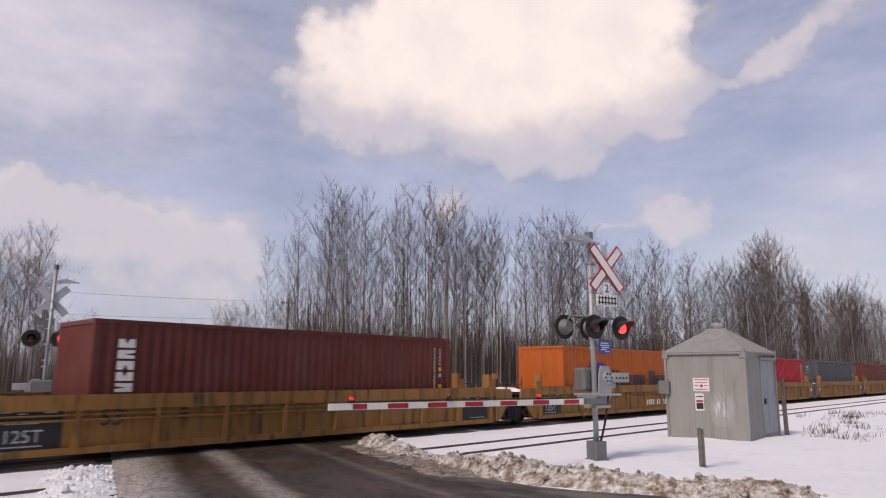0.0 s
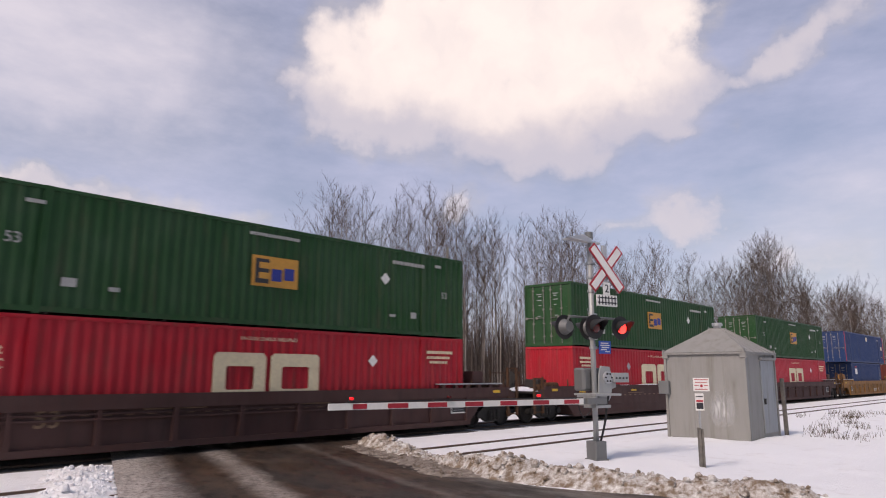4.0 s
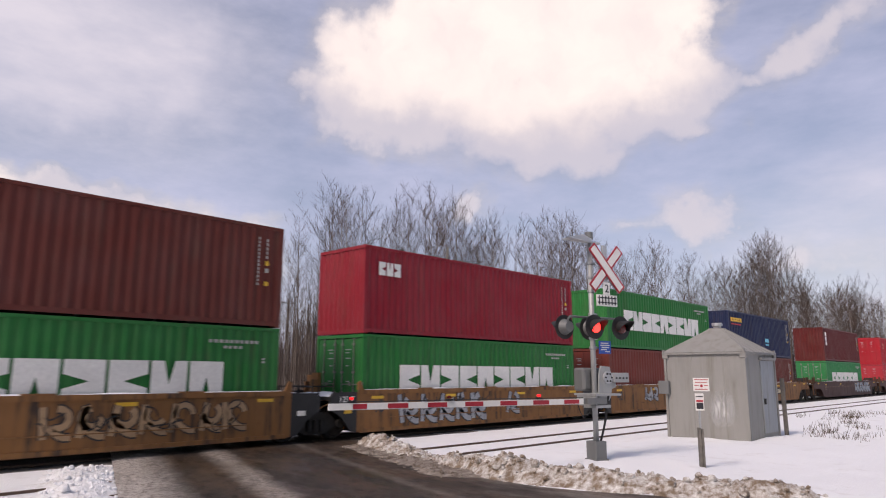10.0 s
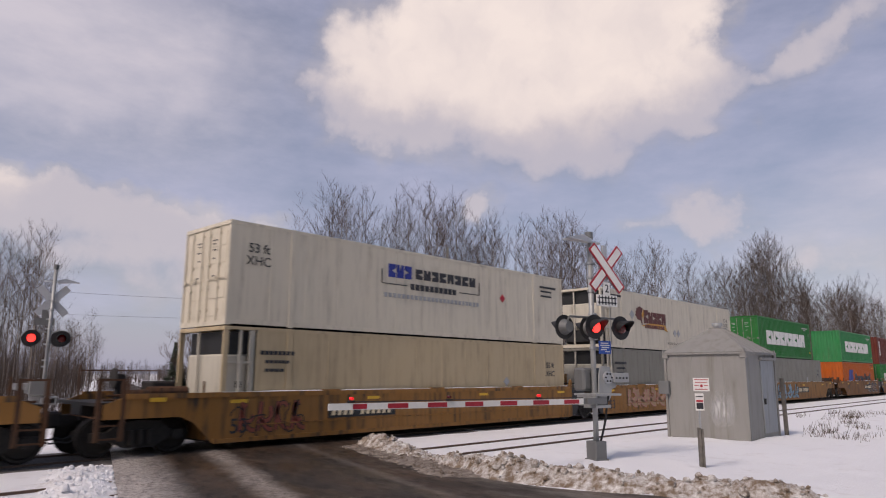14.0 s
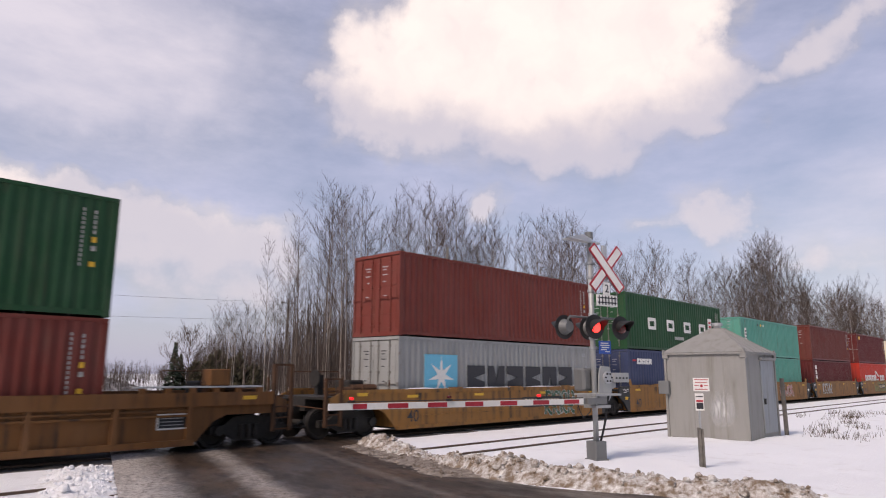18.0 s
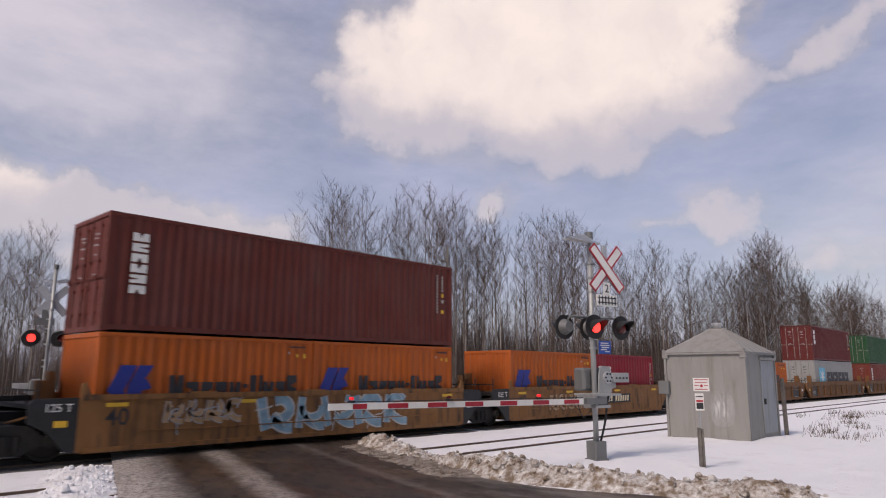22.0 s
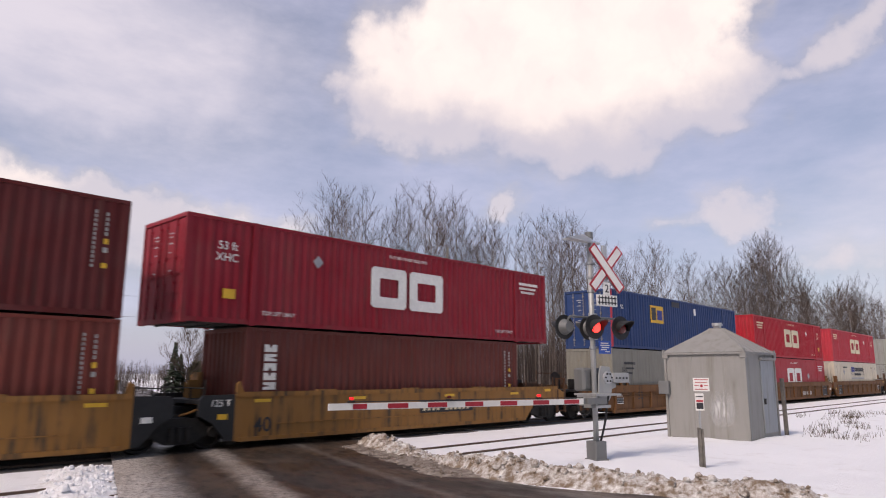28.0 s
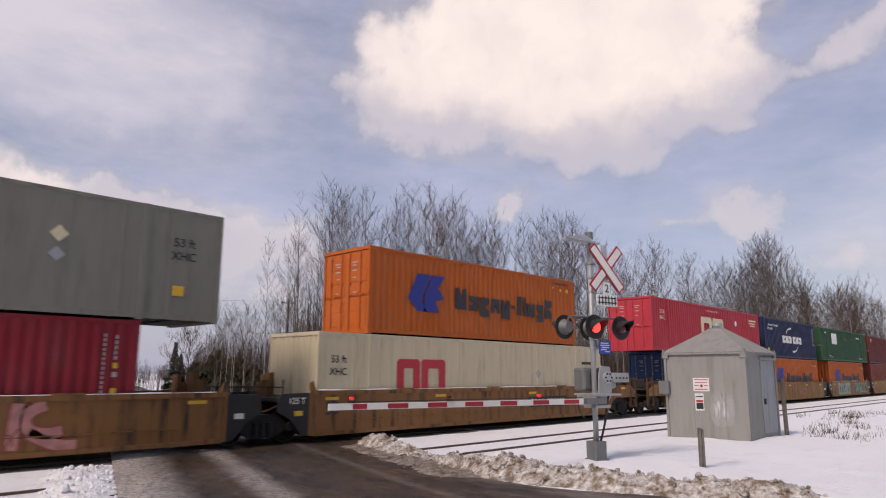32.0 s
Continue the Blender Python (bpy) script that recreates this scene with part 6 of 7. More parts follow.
def crossing_signal(at, front, back, arm_length, label, lift=0.0, tall=0.0):
    """A mast with crossed boards, lamps to both sides, a gate mechanism and a lowered gate arm that points to -x."""
    ob = thing("crossing_signal", label, "railway signal", "signals at the crossing", at=at)
    part("foundation_box", Mb().chamfer(-0.15, 0.15, -0.15, 0.15, -0.12, 0.38, 0.015).box(-0.17, 0.17, -0.17, 0.17, -0.12, 0.03).box(0.0, 0.40, -0.26, -0.10, -0.10, -0.03), SIGNAL_GREY, ob)
    mast = part("mast", Mb().rod((0, 0, 0.3), (0, 0, 4.64 + lift + tall), 0.056, n=16), MAST_GREY, ob, "grey steel mast", smooth=True)
    part("mast_cap", Mb().rod((0, 0, 4.62 + lift + tall), (0, 0, 4.76 + lift + tall), 0.085, n=14), SIGNAL_GREY, mast)
    for z in (2.25, 2.45, 2.95, 3.45, 3.75, 4.05, 4.35):
        part("band_clamp", Mb().rod((0, 0, z), (0, 0, z + 0.05), 0.076, n=12).box(0.05, 0.13, -0.03, 0.03, z, z + 0.05), STEEL, mast)
    part("top_arm", Mb().box(-0.72, 0.30, -0.03, 0.03, 4.52, 4.56).prism([(-0.72, 4.56), (-0.10, 4.50), (-0.05, 4.58), (-0.32, 4.66)], -0.16, -0.04), ALU, ob, "slim aluminium arm with a small lamp", at=pose(0, 0, lift))
    # crossed boards and plates
    cross = part("crossbuck", Mb().box(-0.06, 0.06, -0.02, 0.02, -0.5, 0.5).box(-0.2, 0.06, -0.02, 0.02, -0.03, 0.03), ALU, ob, "white crossed boards with red edges", at=pose(0.17 if arm_length > 6.02 else 0.0, -0.26, 3.94 + lift))
    for k, turn in enumerate((radians(47), radians(-47))):
        blade(cross, turn, -0.055 - 0.016 * k, SIGN_WHITE, SIGN_RED)
        part("blade_back", Mb().prism([(a * cos(turn) - b * sin(turn), a * sin(turn) + b * cos(turn)) for a, b in ((-0.61, -0.115), (0.61, -0.115), (0.61, 0.115), (-0.61, 0.115))], -0.038 + 0.004 * k, -0.036 + 0.004 * k), ALU, cross)
    num = part("count_plate", Mb().box(-0.09, 0.09, -0.02, 0.0, -0.14, 0.12), SIGN_WHITE, ob, "white plate with the figure 2", at=pose(0.17, -0.28, 3.52 + lift))
    part("lettering", text_mesh("2", 0.17), INK, num, at=pose(0, -0.022, -0.09))
    trk = part("track_plate", Mb().box(-0.29, 0.29, -0.02, 0.0, -0.13, 0.11), SIGN_WHITE, ob, "white plate with a black track sign", at=pose(0.17, -0.28, 3.265 + lift))
    for plate, w, z0, z1 in ((num, 0.09, -0.14, 0.12), (trk, 0.29, -0.13, 0.11)):
        part("plate_back", Mb().box(-w, w, 0.002, 0.008, z0, z1), SIGNAL_GREY, plate)
    for z in (-0.055, 0.045):
        part("track_mark", Mb().box(-0.27, 0.27, -0.024, -0.02, z - 0.012, z + 0.012), INK, trk)
    for i in range(6):
        x = -0.225 + i * 0.09
        part("track_mark", Mb().box(x - 0.014, x + 0.014, -0.027, -0.024, -0.10, 0.09), INK, trk)
    # lamps on their cross arm
    part("lamp_arm", Mb().rod((-0.62, 0.0, 2.91), (0.66, 0.0, 2.91), 0.024, n=8).rod((-0.62, 0.0, 2.91), (-0.62, 0.10, 2.80), 0.02).rod((0.66, 0.0, 2.91), (0.66, -0.1, 2.80), 0.02), SIGNAL_GREY, ob, at=pose(0, 0, lift))
    for x, lit in front:
        flasher(ob, x, -0.22, 2.70 + lift, -1, lit)
    for x, lit in back:
        flasher(ob, x, 0.2, 2.70 + lift, 1, lit)
    if arm_length > 6.02:
        notice(ob)
    # gate mechanism
    mech = part("gate_mechanism", Mb().chamfer(-0.24, 0.40, 0.07, 0.38, 1.38, 1.86, 0.04), SIGNAL_GREY, ob, "grey cast gate mechanism box")
    part("cover", Mb().chamfer(-0.20, -0.06, 0.05, 0.075, 1.44, 1.78, 0.01).chamfer(0.08, 0.22, 0.05, 0.075, 1.44, 1.80, 0.01), SIGNAL_GREY, mech)
    gear = part("hub", Mb().rod((0.27, -0.105, 1.66), (0.27, -0.15, 1.66), 0.125, n=20), ALU, mech, "round bolted hub")
    for i in range(6):
        a = i * pi / 3
        part("bolt", Mb().rod((0.27 + 0.085 * cos(a), -0.15, 1.66 + 0.085 * sin(a)), (0.27 + 0.085 * cos(a), -0.17, 1.66 + 0.085 * sin(a)), 0.02, n=6), BLACK, gear)
    part("platform", Mb().box(-0.42, 0.28, -0.48, 0.16, 1.30, 1.34).box(-0.40, 0.0, -0.45, -0.1, 1.06, 1.12).box(-0.40, -0.35, -0.45, 0.1, 1.10, 1.30), MAST_GREY, ob)
    weight = part("counterweight", Mb().prism([(-0.02, 1.06), (0.20, 1.08), (0.36, 1.24), (0.40, 1.42), (0.52, 1.46), (0.52, 1.60), (0.42, 1.66), (0.36, 1.88), (0.12, 1.90), (0.06, 1.72), (0.04, 1.40)], -0.10, -0.06), MAST_GREY, ob, "grey counterweight arm")
    part("weight_bar", Mb().chamfer(0.40, 0.84, -0.18, -0.02, 1.56, 1.76, 0.012), MAST_GREY, weight)
    for x in (0.46, 0.56, 0.66, 0.76):
        part("bolt", Mb().rod((x, -0.18, 1.65), (x, -0.20, 1.65), 0.018, n=8), BLACK, weight)
    part("conduit", Mb().tube([(0.10, -0.02, 0.35), (0.17, -0.05, 0.6), (0.18, -0.12, 0.85), (0.12, -0.22, 1.1), (0.10, -0.3, 1.3)], 0.025), BLACK, ob, "black cable conduit")
    part("cable", Mb().tube([(-0.75, -0.30, 1.16), (-0.68, -0.3, 0.98), (-0.5, -0.2, 0.86), (-0.25, -0.1, 0.95), (-0.07, 0.0, 1.12)], 0.009, 5), BLACK, ob)
    arm = part("gate_arm", Mb().box(-0.62, -0.1, -0.46, -0.36, 1.14, 1.26).box(-0.85, -0.6, -0.42, -0.40, 1.15, 1.25), SIGNAL_GREY, ob)
    part("arm_board", Mb().box(-arm_length, -0.7, -0.422, -0.398, 1.145, 1.25), SIGN_WHITE, arm, "white gate board")
    step = (arm_length - 0.72) / 7
    for i in range(7):
        x = -0.82 - i * step
        part("stripe", Mb().box(x - step * (0.50 if i < 6 else 0.32), x, -0.428, -0.392, 1.158, 1.237), SIGN_RED, arm)
    part("arm_cable", Mb().tube([(-0.7, -0.41, 1.27), (-arm_length * 0.5, -0.41, 1.275), (-arm_length + 0.3, -0.41, 1.27)], 0.008, 5), BLACK, arm)
    for k, (u, lit) in enumerate(((0.30, True), (0.63, False), (0.935, True))):
        x = -arm_length * u
        lamp = part("gate_lamp", Mb().box(x - 0.05, x + 0.05, -0.45, -0.37, 1.26, 1.29), BLACK, arm)
        part("lens", Mb().rod((x, -0.45, 1.325), (x, -0.37, 1.325), 0.024, n=14), TIP_ON if lit else LENS_OFF, lamp, "small red gate lamp")
    return ob


SIGNAL_TURN = -15.4
crossing_signal(pose(12.62, 7.60, ground_z(12.62, 7.60) - 0.02, 0, 0, SIGNAL_TURN), ((-0.13, True), (0.62, False)), ((0.08, False), (-0.60, False)), 6.05, "grey mast with red-edged crossed boards, flashing lamps and lowered gate arm")
crossing_signal(pose(7.15, 24.2, -0.10, 0, 0, SIGNAL_TURN + 180), ((-0.30, False), (0.50, False)), ((0.48, True), (-0.36, False)), 6.0, "grey mast beyond the tracks seen from behind, with lit red lamps", 0.46, 0.34)

# ---------------------------------------------------------------- the equipment shed
SHED_PAINT = paint("weathered grey shed paint", (0.25, 0.246, 0.234), 0.5, 0.5, (0.12, 0.10, 0.075), rust=0.25)
DOOR_PAINT = paint("weathered blue-grey door paint", (0.28, 0.30, 0.315), 0.5, 0.4)


def bleached_material():
    """Whitish runs that fade out to the paint beneath."""
    m, nt, bs = nodes_of("bleached shed paint")
    co = node(nt, "ShaderNodeTexCoord").outputs["Object"]
    d = node(nt, "ShaderNodeVectorMath", {0: node(nt, "ShaderNodeVectorMath", {0: co, 1: (0, -0.45, 0.9)}, operation='SUBTRACT').outputs[0], 1: (0, 2.3, 1.75)}, operation='MULTIPLY').outputs[0]
    k = ramp(nt, node(nt, "ShaderNodeVectorMath", {0: d}, operation='LENGTH').outputs[1], 1.0, 0.2)
    k = node(nt, "ShaderNodeMath", {0: k, 1: ramp(nt, noise_of(nt, 7.0, 6, (1, 1, 0.22), 0.7), 0.36, 0.58, 0.0, 1.0)}, operation='MULTIPLY').outputs[0]
    bs.inputs["Base Color"].default_value = (0.55, 0.55, 0.55, 1)
    bs.inputs["Roughness"].default_value = 0.95
    bs.inputs["Specular IOR Level"].default_value = 0.05
    tr = node(nt, "ShaderNodeBsdfTransparent")
    mx = node(nt, "ShaderNodeMixShader", {0: k, 1: tr.outputs[0], 2: bs.outputs[0]})
    nt.links.new(mx.outputs[0], nt.nodes["Material Output"].inputs[0])
    return m


def shed(x0, x1, y0, y1, z, top, peak):
    ob = thing("equipment_shed", "weathered grey steel equipment shed standing in the snow", "shed", at=pose((x0 + x1) / 2, (y0 + y1) / 2, z))
    a, b, h = (x1 - x0) / 2, (y1 - y0) / 2, top - z
    part("wall", Mb().box(-a, a, -b, -b + 0.04, 0.08, h), SHED_PAINT, ob)
    part("wall", Mb().box(-a, a, b - 0.04, b, 0.08, h), SHED_PAINT, ob)
    part("wall", Mb().box(-a, -a + 0.04, -b + 0.04, b - 0.04, 0.08, h), SHED_PAINT, ob)
    part("wall", Mb().box(a - 0.04, a, -b + 0.04, b - 0.04, 0.08, h), SHED_PAINT, ob)
    part("base_frame", Mb().box(-a + 0.05, a - 0.05, -b + 0.05, b - 0.05, -0.1, 0.08), DARK, ob)
    for sx in (-1, 1):
        for sy in (-1, 1):
            part("corner_trim", Mb().box(sx * a - 0.035, sx * a + 0.035, sy * b - 0.035, sy * b + 0.035, 0.06, h - 0.02).chamfer(sx * (a - 0.02) - 0.09, sx * (a - 0.02) + 0.09, sy * (b - 0.02) - 0.09, sy * (b - 0.02) + 0.09, h - 0.16, h - 0.03, 0.02), SHED_PAINT, ob)
            lug = Mb().box(sx * (a + 0.05) - 0.05, sx * (a + 0.05) + 0.05, sy * (b + 0.02) - 0.02, sy * (b + 0.02) + 0.02, h - 0.02, h + 0.10)
            part("lifting_lug", lug, SHED_PAINT, ob)
    # hipped roof of four sheets
    e, r, ph = 0.07, 0.16, peak - z
    cs = [(-a - e, -b - e, h), (a + e, -b - e, h), (a + e, b + e, h), (-a - e, b + e, h)]
    ts = [(-r, -r, ph), (r, -r, ph), (r, r, ph), (-r, r, ph)]
    roof = part("roof", Mb().box(-a - e, a + e, -b - e, b + e, h - 0.045, h), SHED_PAINT, ob)
    for i in range(4):
        j = (i + 1) % 4
        q = [Vector(cs[i]), Vector(cs[j]), Vector(ts[j]), Vector(ts[i])]
        nrm = (q[1] - q[0]).cross(q[3] - q[0]).normalized() * 0.02
        part("roof_sheet", Mb().add([p for p in q] + [p + nrm for p in q], [(3, 2, 1, 0), (4, 5, 6, 7), (0, 1, 5, 4), (1, 2, 6, 5), (2, 3, 7, 6), (3, 0, 4, 7)]), SHED_PAINT, roof)
        for k in range(0 if i == 3 else 6):
            u = (k + 0.5) / 6
            lo, hi = q[0].lerp(q[1], u) + nrm, q[3].lerp(q[2], u) + nrm
            part("roof_seam", Mb().rod(lo, hi, 0.018, n=5), SHED_PAINT, roof)
    part("ridge_cap", Mb().box(-r - 0.03, r + 0.03, -r - 0.03, r + 0.03, ph - 0.02, ph + 0.035), SHED_PAINT, roof)
    part("roof_vent", Mb().rod((0, 0, ph), (0, 0, ph + 0.12), 0.11, n=16).rod((0, 0, ph + 0.10), (0, 0, ph + 0.19), 0.155, 0.15, n=16), STEEL, ob, "round metal roof vent")
    dx = 0.42
    door = part("door", Mb().box(dx - 0.46, dx + 0.60, -b - 0.035, -b - 0.004, 0.22, h - 0.22), DOOR_PAINT, ob, "blue-grey steel door")
    part("handle", Mb().box(dx - 0.40, dx - 0.34, -b - 0.085, -b - 0.035, 1.02, 1.18), BLACK, door)
    part("drip_cap", Mb().box(dx - 0.52, dx + 0.66, -b - 0.10, -b, h - 0.20, h - 0.13), SHED_PAINT, ob)
    part("faded_patch", Mb().add([(-a - 0.003, y, q) for y, q in ((-0.95, 0.3), (-0.95, 1.6), (0.1, 1.6), (0.1, 0.3))], [(0, 1, 2, 3)]), bleached_material(), ob, "streaky patch of bleached paint")
    part("meter_box", Mb().chamfer(-a - 0.14, -a - 0.0, b - 0.12, b + 0.20, 1.28, 1.66, 0.015), SIGNAL_GREY, ob, "grey meter box")
    for yy in (-0.55, 0.35):
        part("wall_seam", Mb().box(-a - 0.012, -a, yy - 0.015, yy + 0.015, 0.08, h - 0.05), SHED_PAINT, ob)
    return ob


shed(19.33, 21.70, 6.92, 9.20, 0.16, 2.62, 3.34)

# ---------------------------------------------------------------- small signs and posts
WOOD = plain("grey weathered wood", (0.135, 0.122, 0.108), 0.85, vary=0.3, scale=9)


def notice_post(x, y):
    z = ground_z(x, y)
    ob = thing("notice_post", "grey post in the snow with two small warning notices", "sign post", at=pose(x, y, z - 0.1, 0, 0, -48))
    part("stake", Mb().box(-0.045, -0.005, -0.05, 0.05, 0, 0.82).box(0.005, 0.045, -0.05, 0.05, 0, 0.80), WOOD, ob)
    part("rod", Mb().box(-0.018, 0.018, -0.012, 0.012, 0.7, 1.45), STEEL, ob)
    up = part("notice_plate", Mb().box(-0.09, 0.21, -0.03, -0.012, 1.50, 1.75), SIGN_WHITE, ob, "white notice with red print bars")
    for z0, a, b in ((1.71, -0.07, 0.19), (1.66, -0.06, 0.17), (1.60, -0.07, 0.01), (1.60, 0.11, 0.19), (1.53, -0.07, 0.18)):
        part("print_bar", Mb().box(a, b, -0.034, -0.03, z0, z0 + 0.013), SIGN_RED, up)
    part("print_bar", Mb().rod((0.06, -0.034, 1.60), (0.06, -0.03, 1.60), 0.028, n=12), SIGN_RED, up)
    lo = part("notice_plate", Mb().box(-0.07, 0.09, -0.03, -0.012, 1.14, 1.46), SIGN_WHITE, ob, "white notice with black and red bars")
    for z0, z1, mt in ((1.39, 1.41, INK), (1.30, 1.335, SIGN_RED), (1.17, 1.285, INK)):
        part("print_bar", Mb().box(-0.055, 0.075, -0.034, -0.03, z0, z1), mt, lo)


notice_post(12.95, 5.54)
mp = thing("marker_post", "slim grey wooden post beside the shed", "post", at=pose(22.3, 6.90, ground_z(22.3, 6.9) - 0.05))
part("post", Mb().prism([(-0.05, 0), (0.05, 0), (0.0, 1.72), (-0.10, 1.72)], -0.05, 0.05), WOOD, mp)

# ---------------------------------------------------------------- poles and wires
def power_pole(x, y, z, high, arms, lean=0.0):
    ob = thing("power_pole", "weathered wooden power pole beside the trees", "utility pole", "power poles", at=pose(x, y, z, 0, lean, 0))
    part("pole", Mb().rod((0, 0, 0), (0, 0, high), 0.12, 0.085, n=12), WOOD, ob)
    if arms:
        part("cross_arm", Mb().box(-0.9, 0.9, -0.06, 0.06, high - 0.55, high - 0.43), WOOD, ob)
        for xx in (-0.8, 0.0, 0.8):
            part("insulator", Mb().rod((xx, 0, high - 0.43), (xx, 0, high - 0.25), 0.05, n=8), STEEL, ob)
    else:
        part("transformer", Mb().rod((-0.28, -0.1, high - 2.7), (-0.28, -0.1, high - 2.0), 0.15, n=14), WOOD, ob, "grey can transformer")
        part("bracket", Mb().box(-0.7, 0.0, -0.05, 0.05, high - 0.95, high - 0.87), WOOD, ob)
    return ob


power_pole(29.3, 27.6, -0.6, 10.2, False, 1.2)
power_pole(40.6, 61.0, -0.6, 10.4, True)
power_pole(-20.0, 63.0, -0.6, 10.4, True)
for z in (9.45, 7.6):
    w = thing("overhead_wire", "thin dark overhead wire between poles", "wire", "overhead wires")
    pts = [(40.6 - 60.6 * i / 24, 61.0 + 2.0 * i / 24, z - 0.9 * (1 - (2 * i / 24 - 1) ** 2)) for i in range(25)]
    part("strand", Mb().tube(pts, 0.014, 4), ROD_STEEL, w)

# ---------------------------------------------------------------- weeds
rng = random.Random(5)
wd = Mb()
tufts = [(rng.uniform(21.5, 37), rng.gauss(0, 0.7)) for _ in range(46)]
for k in range(700):
    x, y = tufts[rng.randrange(46)]
    x, y = x + rng.gauss(0, 0.22), 5.9 + y + 0.22 * (x - 25) + rng.gauss(0, 0.16)
    z = ground_z(x, y)
    hh = rng.uniform(0.05, 0.22)
    a, t = rng.uniform(0, 2 * pi), rng.uniform(0.2, 0.9)
    wd.rod((x, y, z - 0.02), (x + cos(a) * t * hh, y + sin(a) * t * hh, z + hh), 0.008, 0.003, n=3, caps=False)
weeds = tagged(new("dry_weeds", wd.mesh("dry_weeds")), "brown dry weed stems poking out of the snow", "weeds", kind="stuff")
weeds.data.materials.append(plain("dry weed", (0.10, 0.075, 0.052), 0.9, vary=0.3))

# ---------------------------------------------------------------- bare woods
def bark_material(name, light, dark, amount, island=False):
    m, nt, bs = nodes_of(name)
    rnd = node(nt, "ShaderNodeNewGeometry").outputs["Random Per Island"] if island else node(nt, "ShaderNodeObjectInfo").outputs["Random"]
    n1, n2 = noise_of(nt, 2.0, 5, (1, 1, 0.6)), noise_of(nt, 14, 4, (1, 1, 0.25))
    c = mixc(nt, ramp(nt, n1, 0.35, 0.65, 0.0, 0.6), light, dark)
    c = mixc(nt, ramp(nt, n2, 0.55, 0.7, 0, amount), c, (0.03, 0.025, 0.022))
    c = mixc(nt, ramp(nt, rnd, 0.25, 0.8, 0, 0.85), c, dark)
    nt.links.new(c, bs.inputs["Base Color"])
    bs.inputs["Roughness"].default_value = 0.9
    bs.inputs["Specular IOR Level"].default_value = 0.2
    return m


BARK = bark_material("pale birch bark", (0.30, 0.262, 0.232), (0.080, 0.062, 0.052), 0.5)
POLES = bark_material("grey poplar bark", (0.15, 0.127, 0.112), (0.040, 0.031, 0.026), 0.3, True)
TWIG = bark_material("grey-brown twigs", (0.092, 0.067, 0.055), (0.050, 0.036, 0.030), 0.2)


def grow(seed, high, spread, boughs, start=0.36, twigs_each=3, thick=1.0, rise=0.62, fat=1.0):
    """A bare tree: (trunk, crown). A straight trunk, sometimes forked, boughs that sweep up, fine twigs on them."""
    rng = random.Random(seed)
    trunk, crown = Mb(), Mb()

    def stem(p, lean, length, r0, n):
        pts, q = [], p.copy()
        for i in range(n + 1):
            pts.append(q.copy())
            q += (lean + Vector((rng.uniform(-0.03, 0.03), rng.uniform(-0.03, 0.03), 0))) * length / n
        rad = [max(0.009, r0 * (1 - 0.97 * i / n)) for i in range(n + 1)]
        for i in range(n):
            trunk.rod(pts[i], pts[i + 1], rad[i], rad[i + 1], n=5, caps=False)
        return pts, rad

    def twig(a, d, length, depth):
        e = a + d * length
        crown.spike(a, e, (0.0058 if depth == 0 else 0.0046) * fat)
        if depth < 1:
            for _ in range(3):
                side = Vector((rng.uniform(-1, 1), rng.uniform(-1, 1), rng.uniform(0.0, 0.9)))
                twig(a.lerp(e, rng.uniform(0.2, 0.8)), (d + side * 0.8).normalized(), length * rng.uniform(0.4, 0.75), depth + 1)

    def bough(a, d, length, r):
        q, dd, segs = a.copy(), d.normalized(), 3
        for s in range(segs):
            e = q + dd * length / segs
            if s == segs - 1:
                crown.spike(q, e, max(0.006, r * 0.4))
            else:
                crown.rod(q, e, max(0.007, r * (1 - 0.3 * s)), max(0.006, r * (0.7 - 0.3 * s)), n=3, caps=False)
            for _ in range(twigs_each):
                side = Vector((rng.uniform(-1, 1), rng.uniform(-1, 1), rng.uniform(0.1, 0.9)))
                twig(q.lerp(e, rng.random()), (dd * 0.7 + side * 0.8).normalized(), rng.uniform(0.3, 0.8) * (0.25 + 0.38 * length) + 0.15, 0)
            q = e
            dd = (dd + Vector((rng.uniform(-0.14, 0.14), rng.uniform(-0.14, 0.14), 0.20))).normalized()

    r0 = (0.0044 * high + 0.01) * rng.uniform(0.8, 1.25) * thick
    lean = Vector((rng.uniform(-0.025, 0.025), rng.uniform(-0.025, 0.025), 1))
    stems = [(*stem(Vector((0, 0, -0.4)), lean, high + 0.4, r0, 9), start, boughs)]
    for _ in range(rng.choice((0, 1, 1, 2))):
        pts, rad = stems[0][:2]
        k = rng.choice((4, 5, 6))
        a = rng.uniform(0, 6.28)
        stems.append((*stem(pts[k], Vector((0.24 * cos(a), 0.24 * sin(a), 1)), high * (0.93 - k / 9), rad[k] * 0.75, 5), 0.15, boughs // 3))
    for pts, rad, t0, count in stems:
        n = len(pts) - 1
        for k in range(count):
            t = t0 + (0.985 - t0) * (k + rng.random()) / count
            i = min(n - 1, int(t * n))
            a = pts[i].lerp(pts[i + 1], t * n - i)
            az = k * 2.399 + rng.uniform(-0.5, 0.5)
            reach = spread * high * (1.10 - t) ** 0.8 * rng.uniform(0.55, 1.15) + 0.35
            bough(a, Vector((cos(az), sin(az), rise + rng.uniform(0.0, 0.6) + 0.45 * t)), reach, max(0.008, rad[i] * 0.36))
    return trunk.mesh("trunk"), crown.mesh("crown")


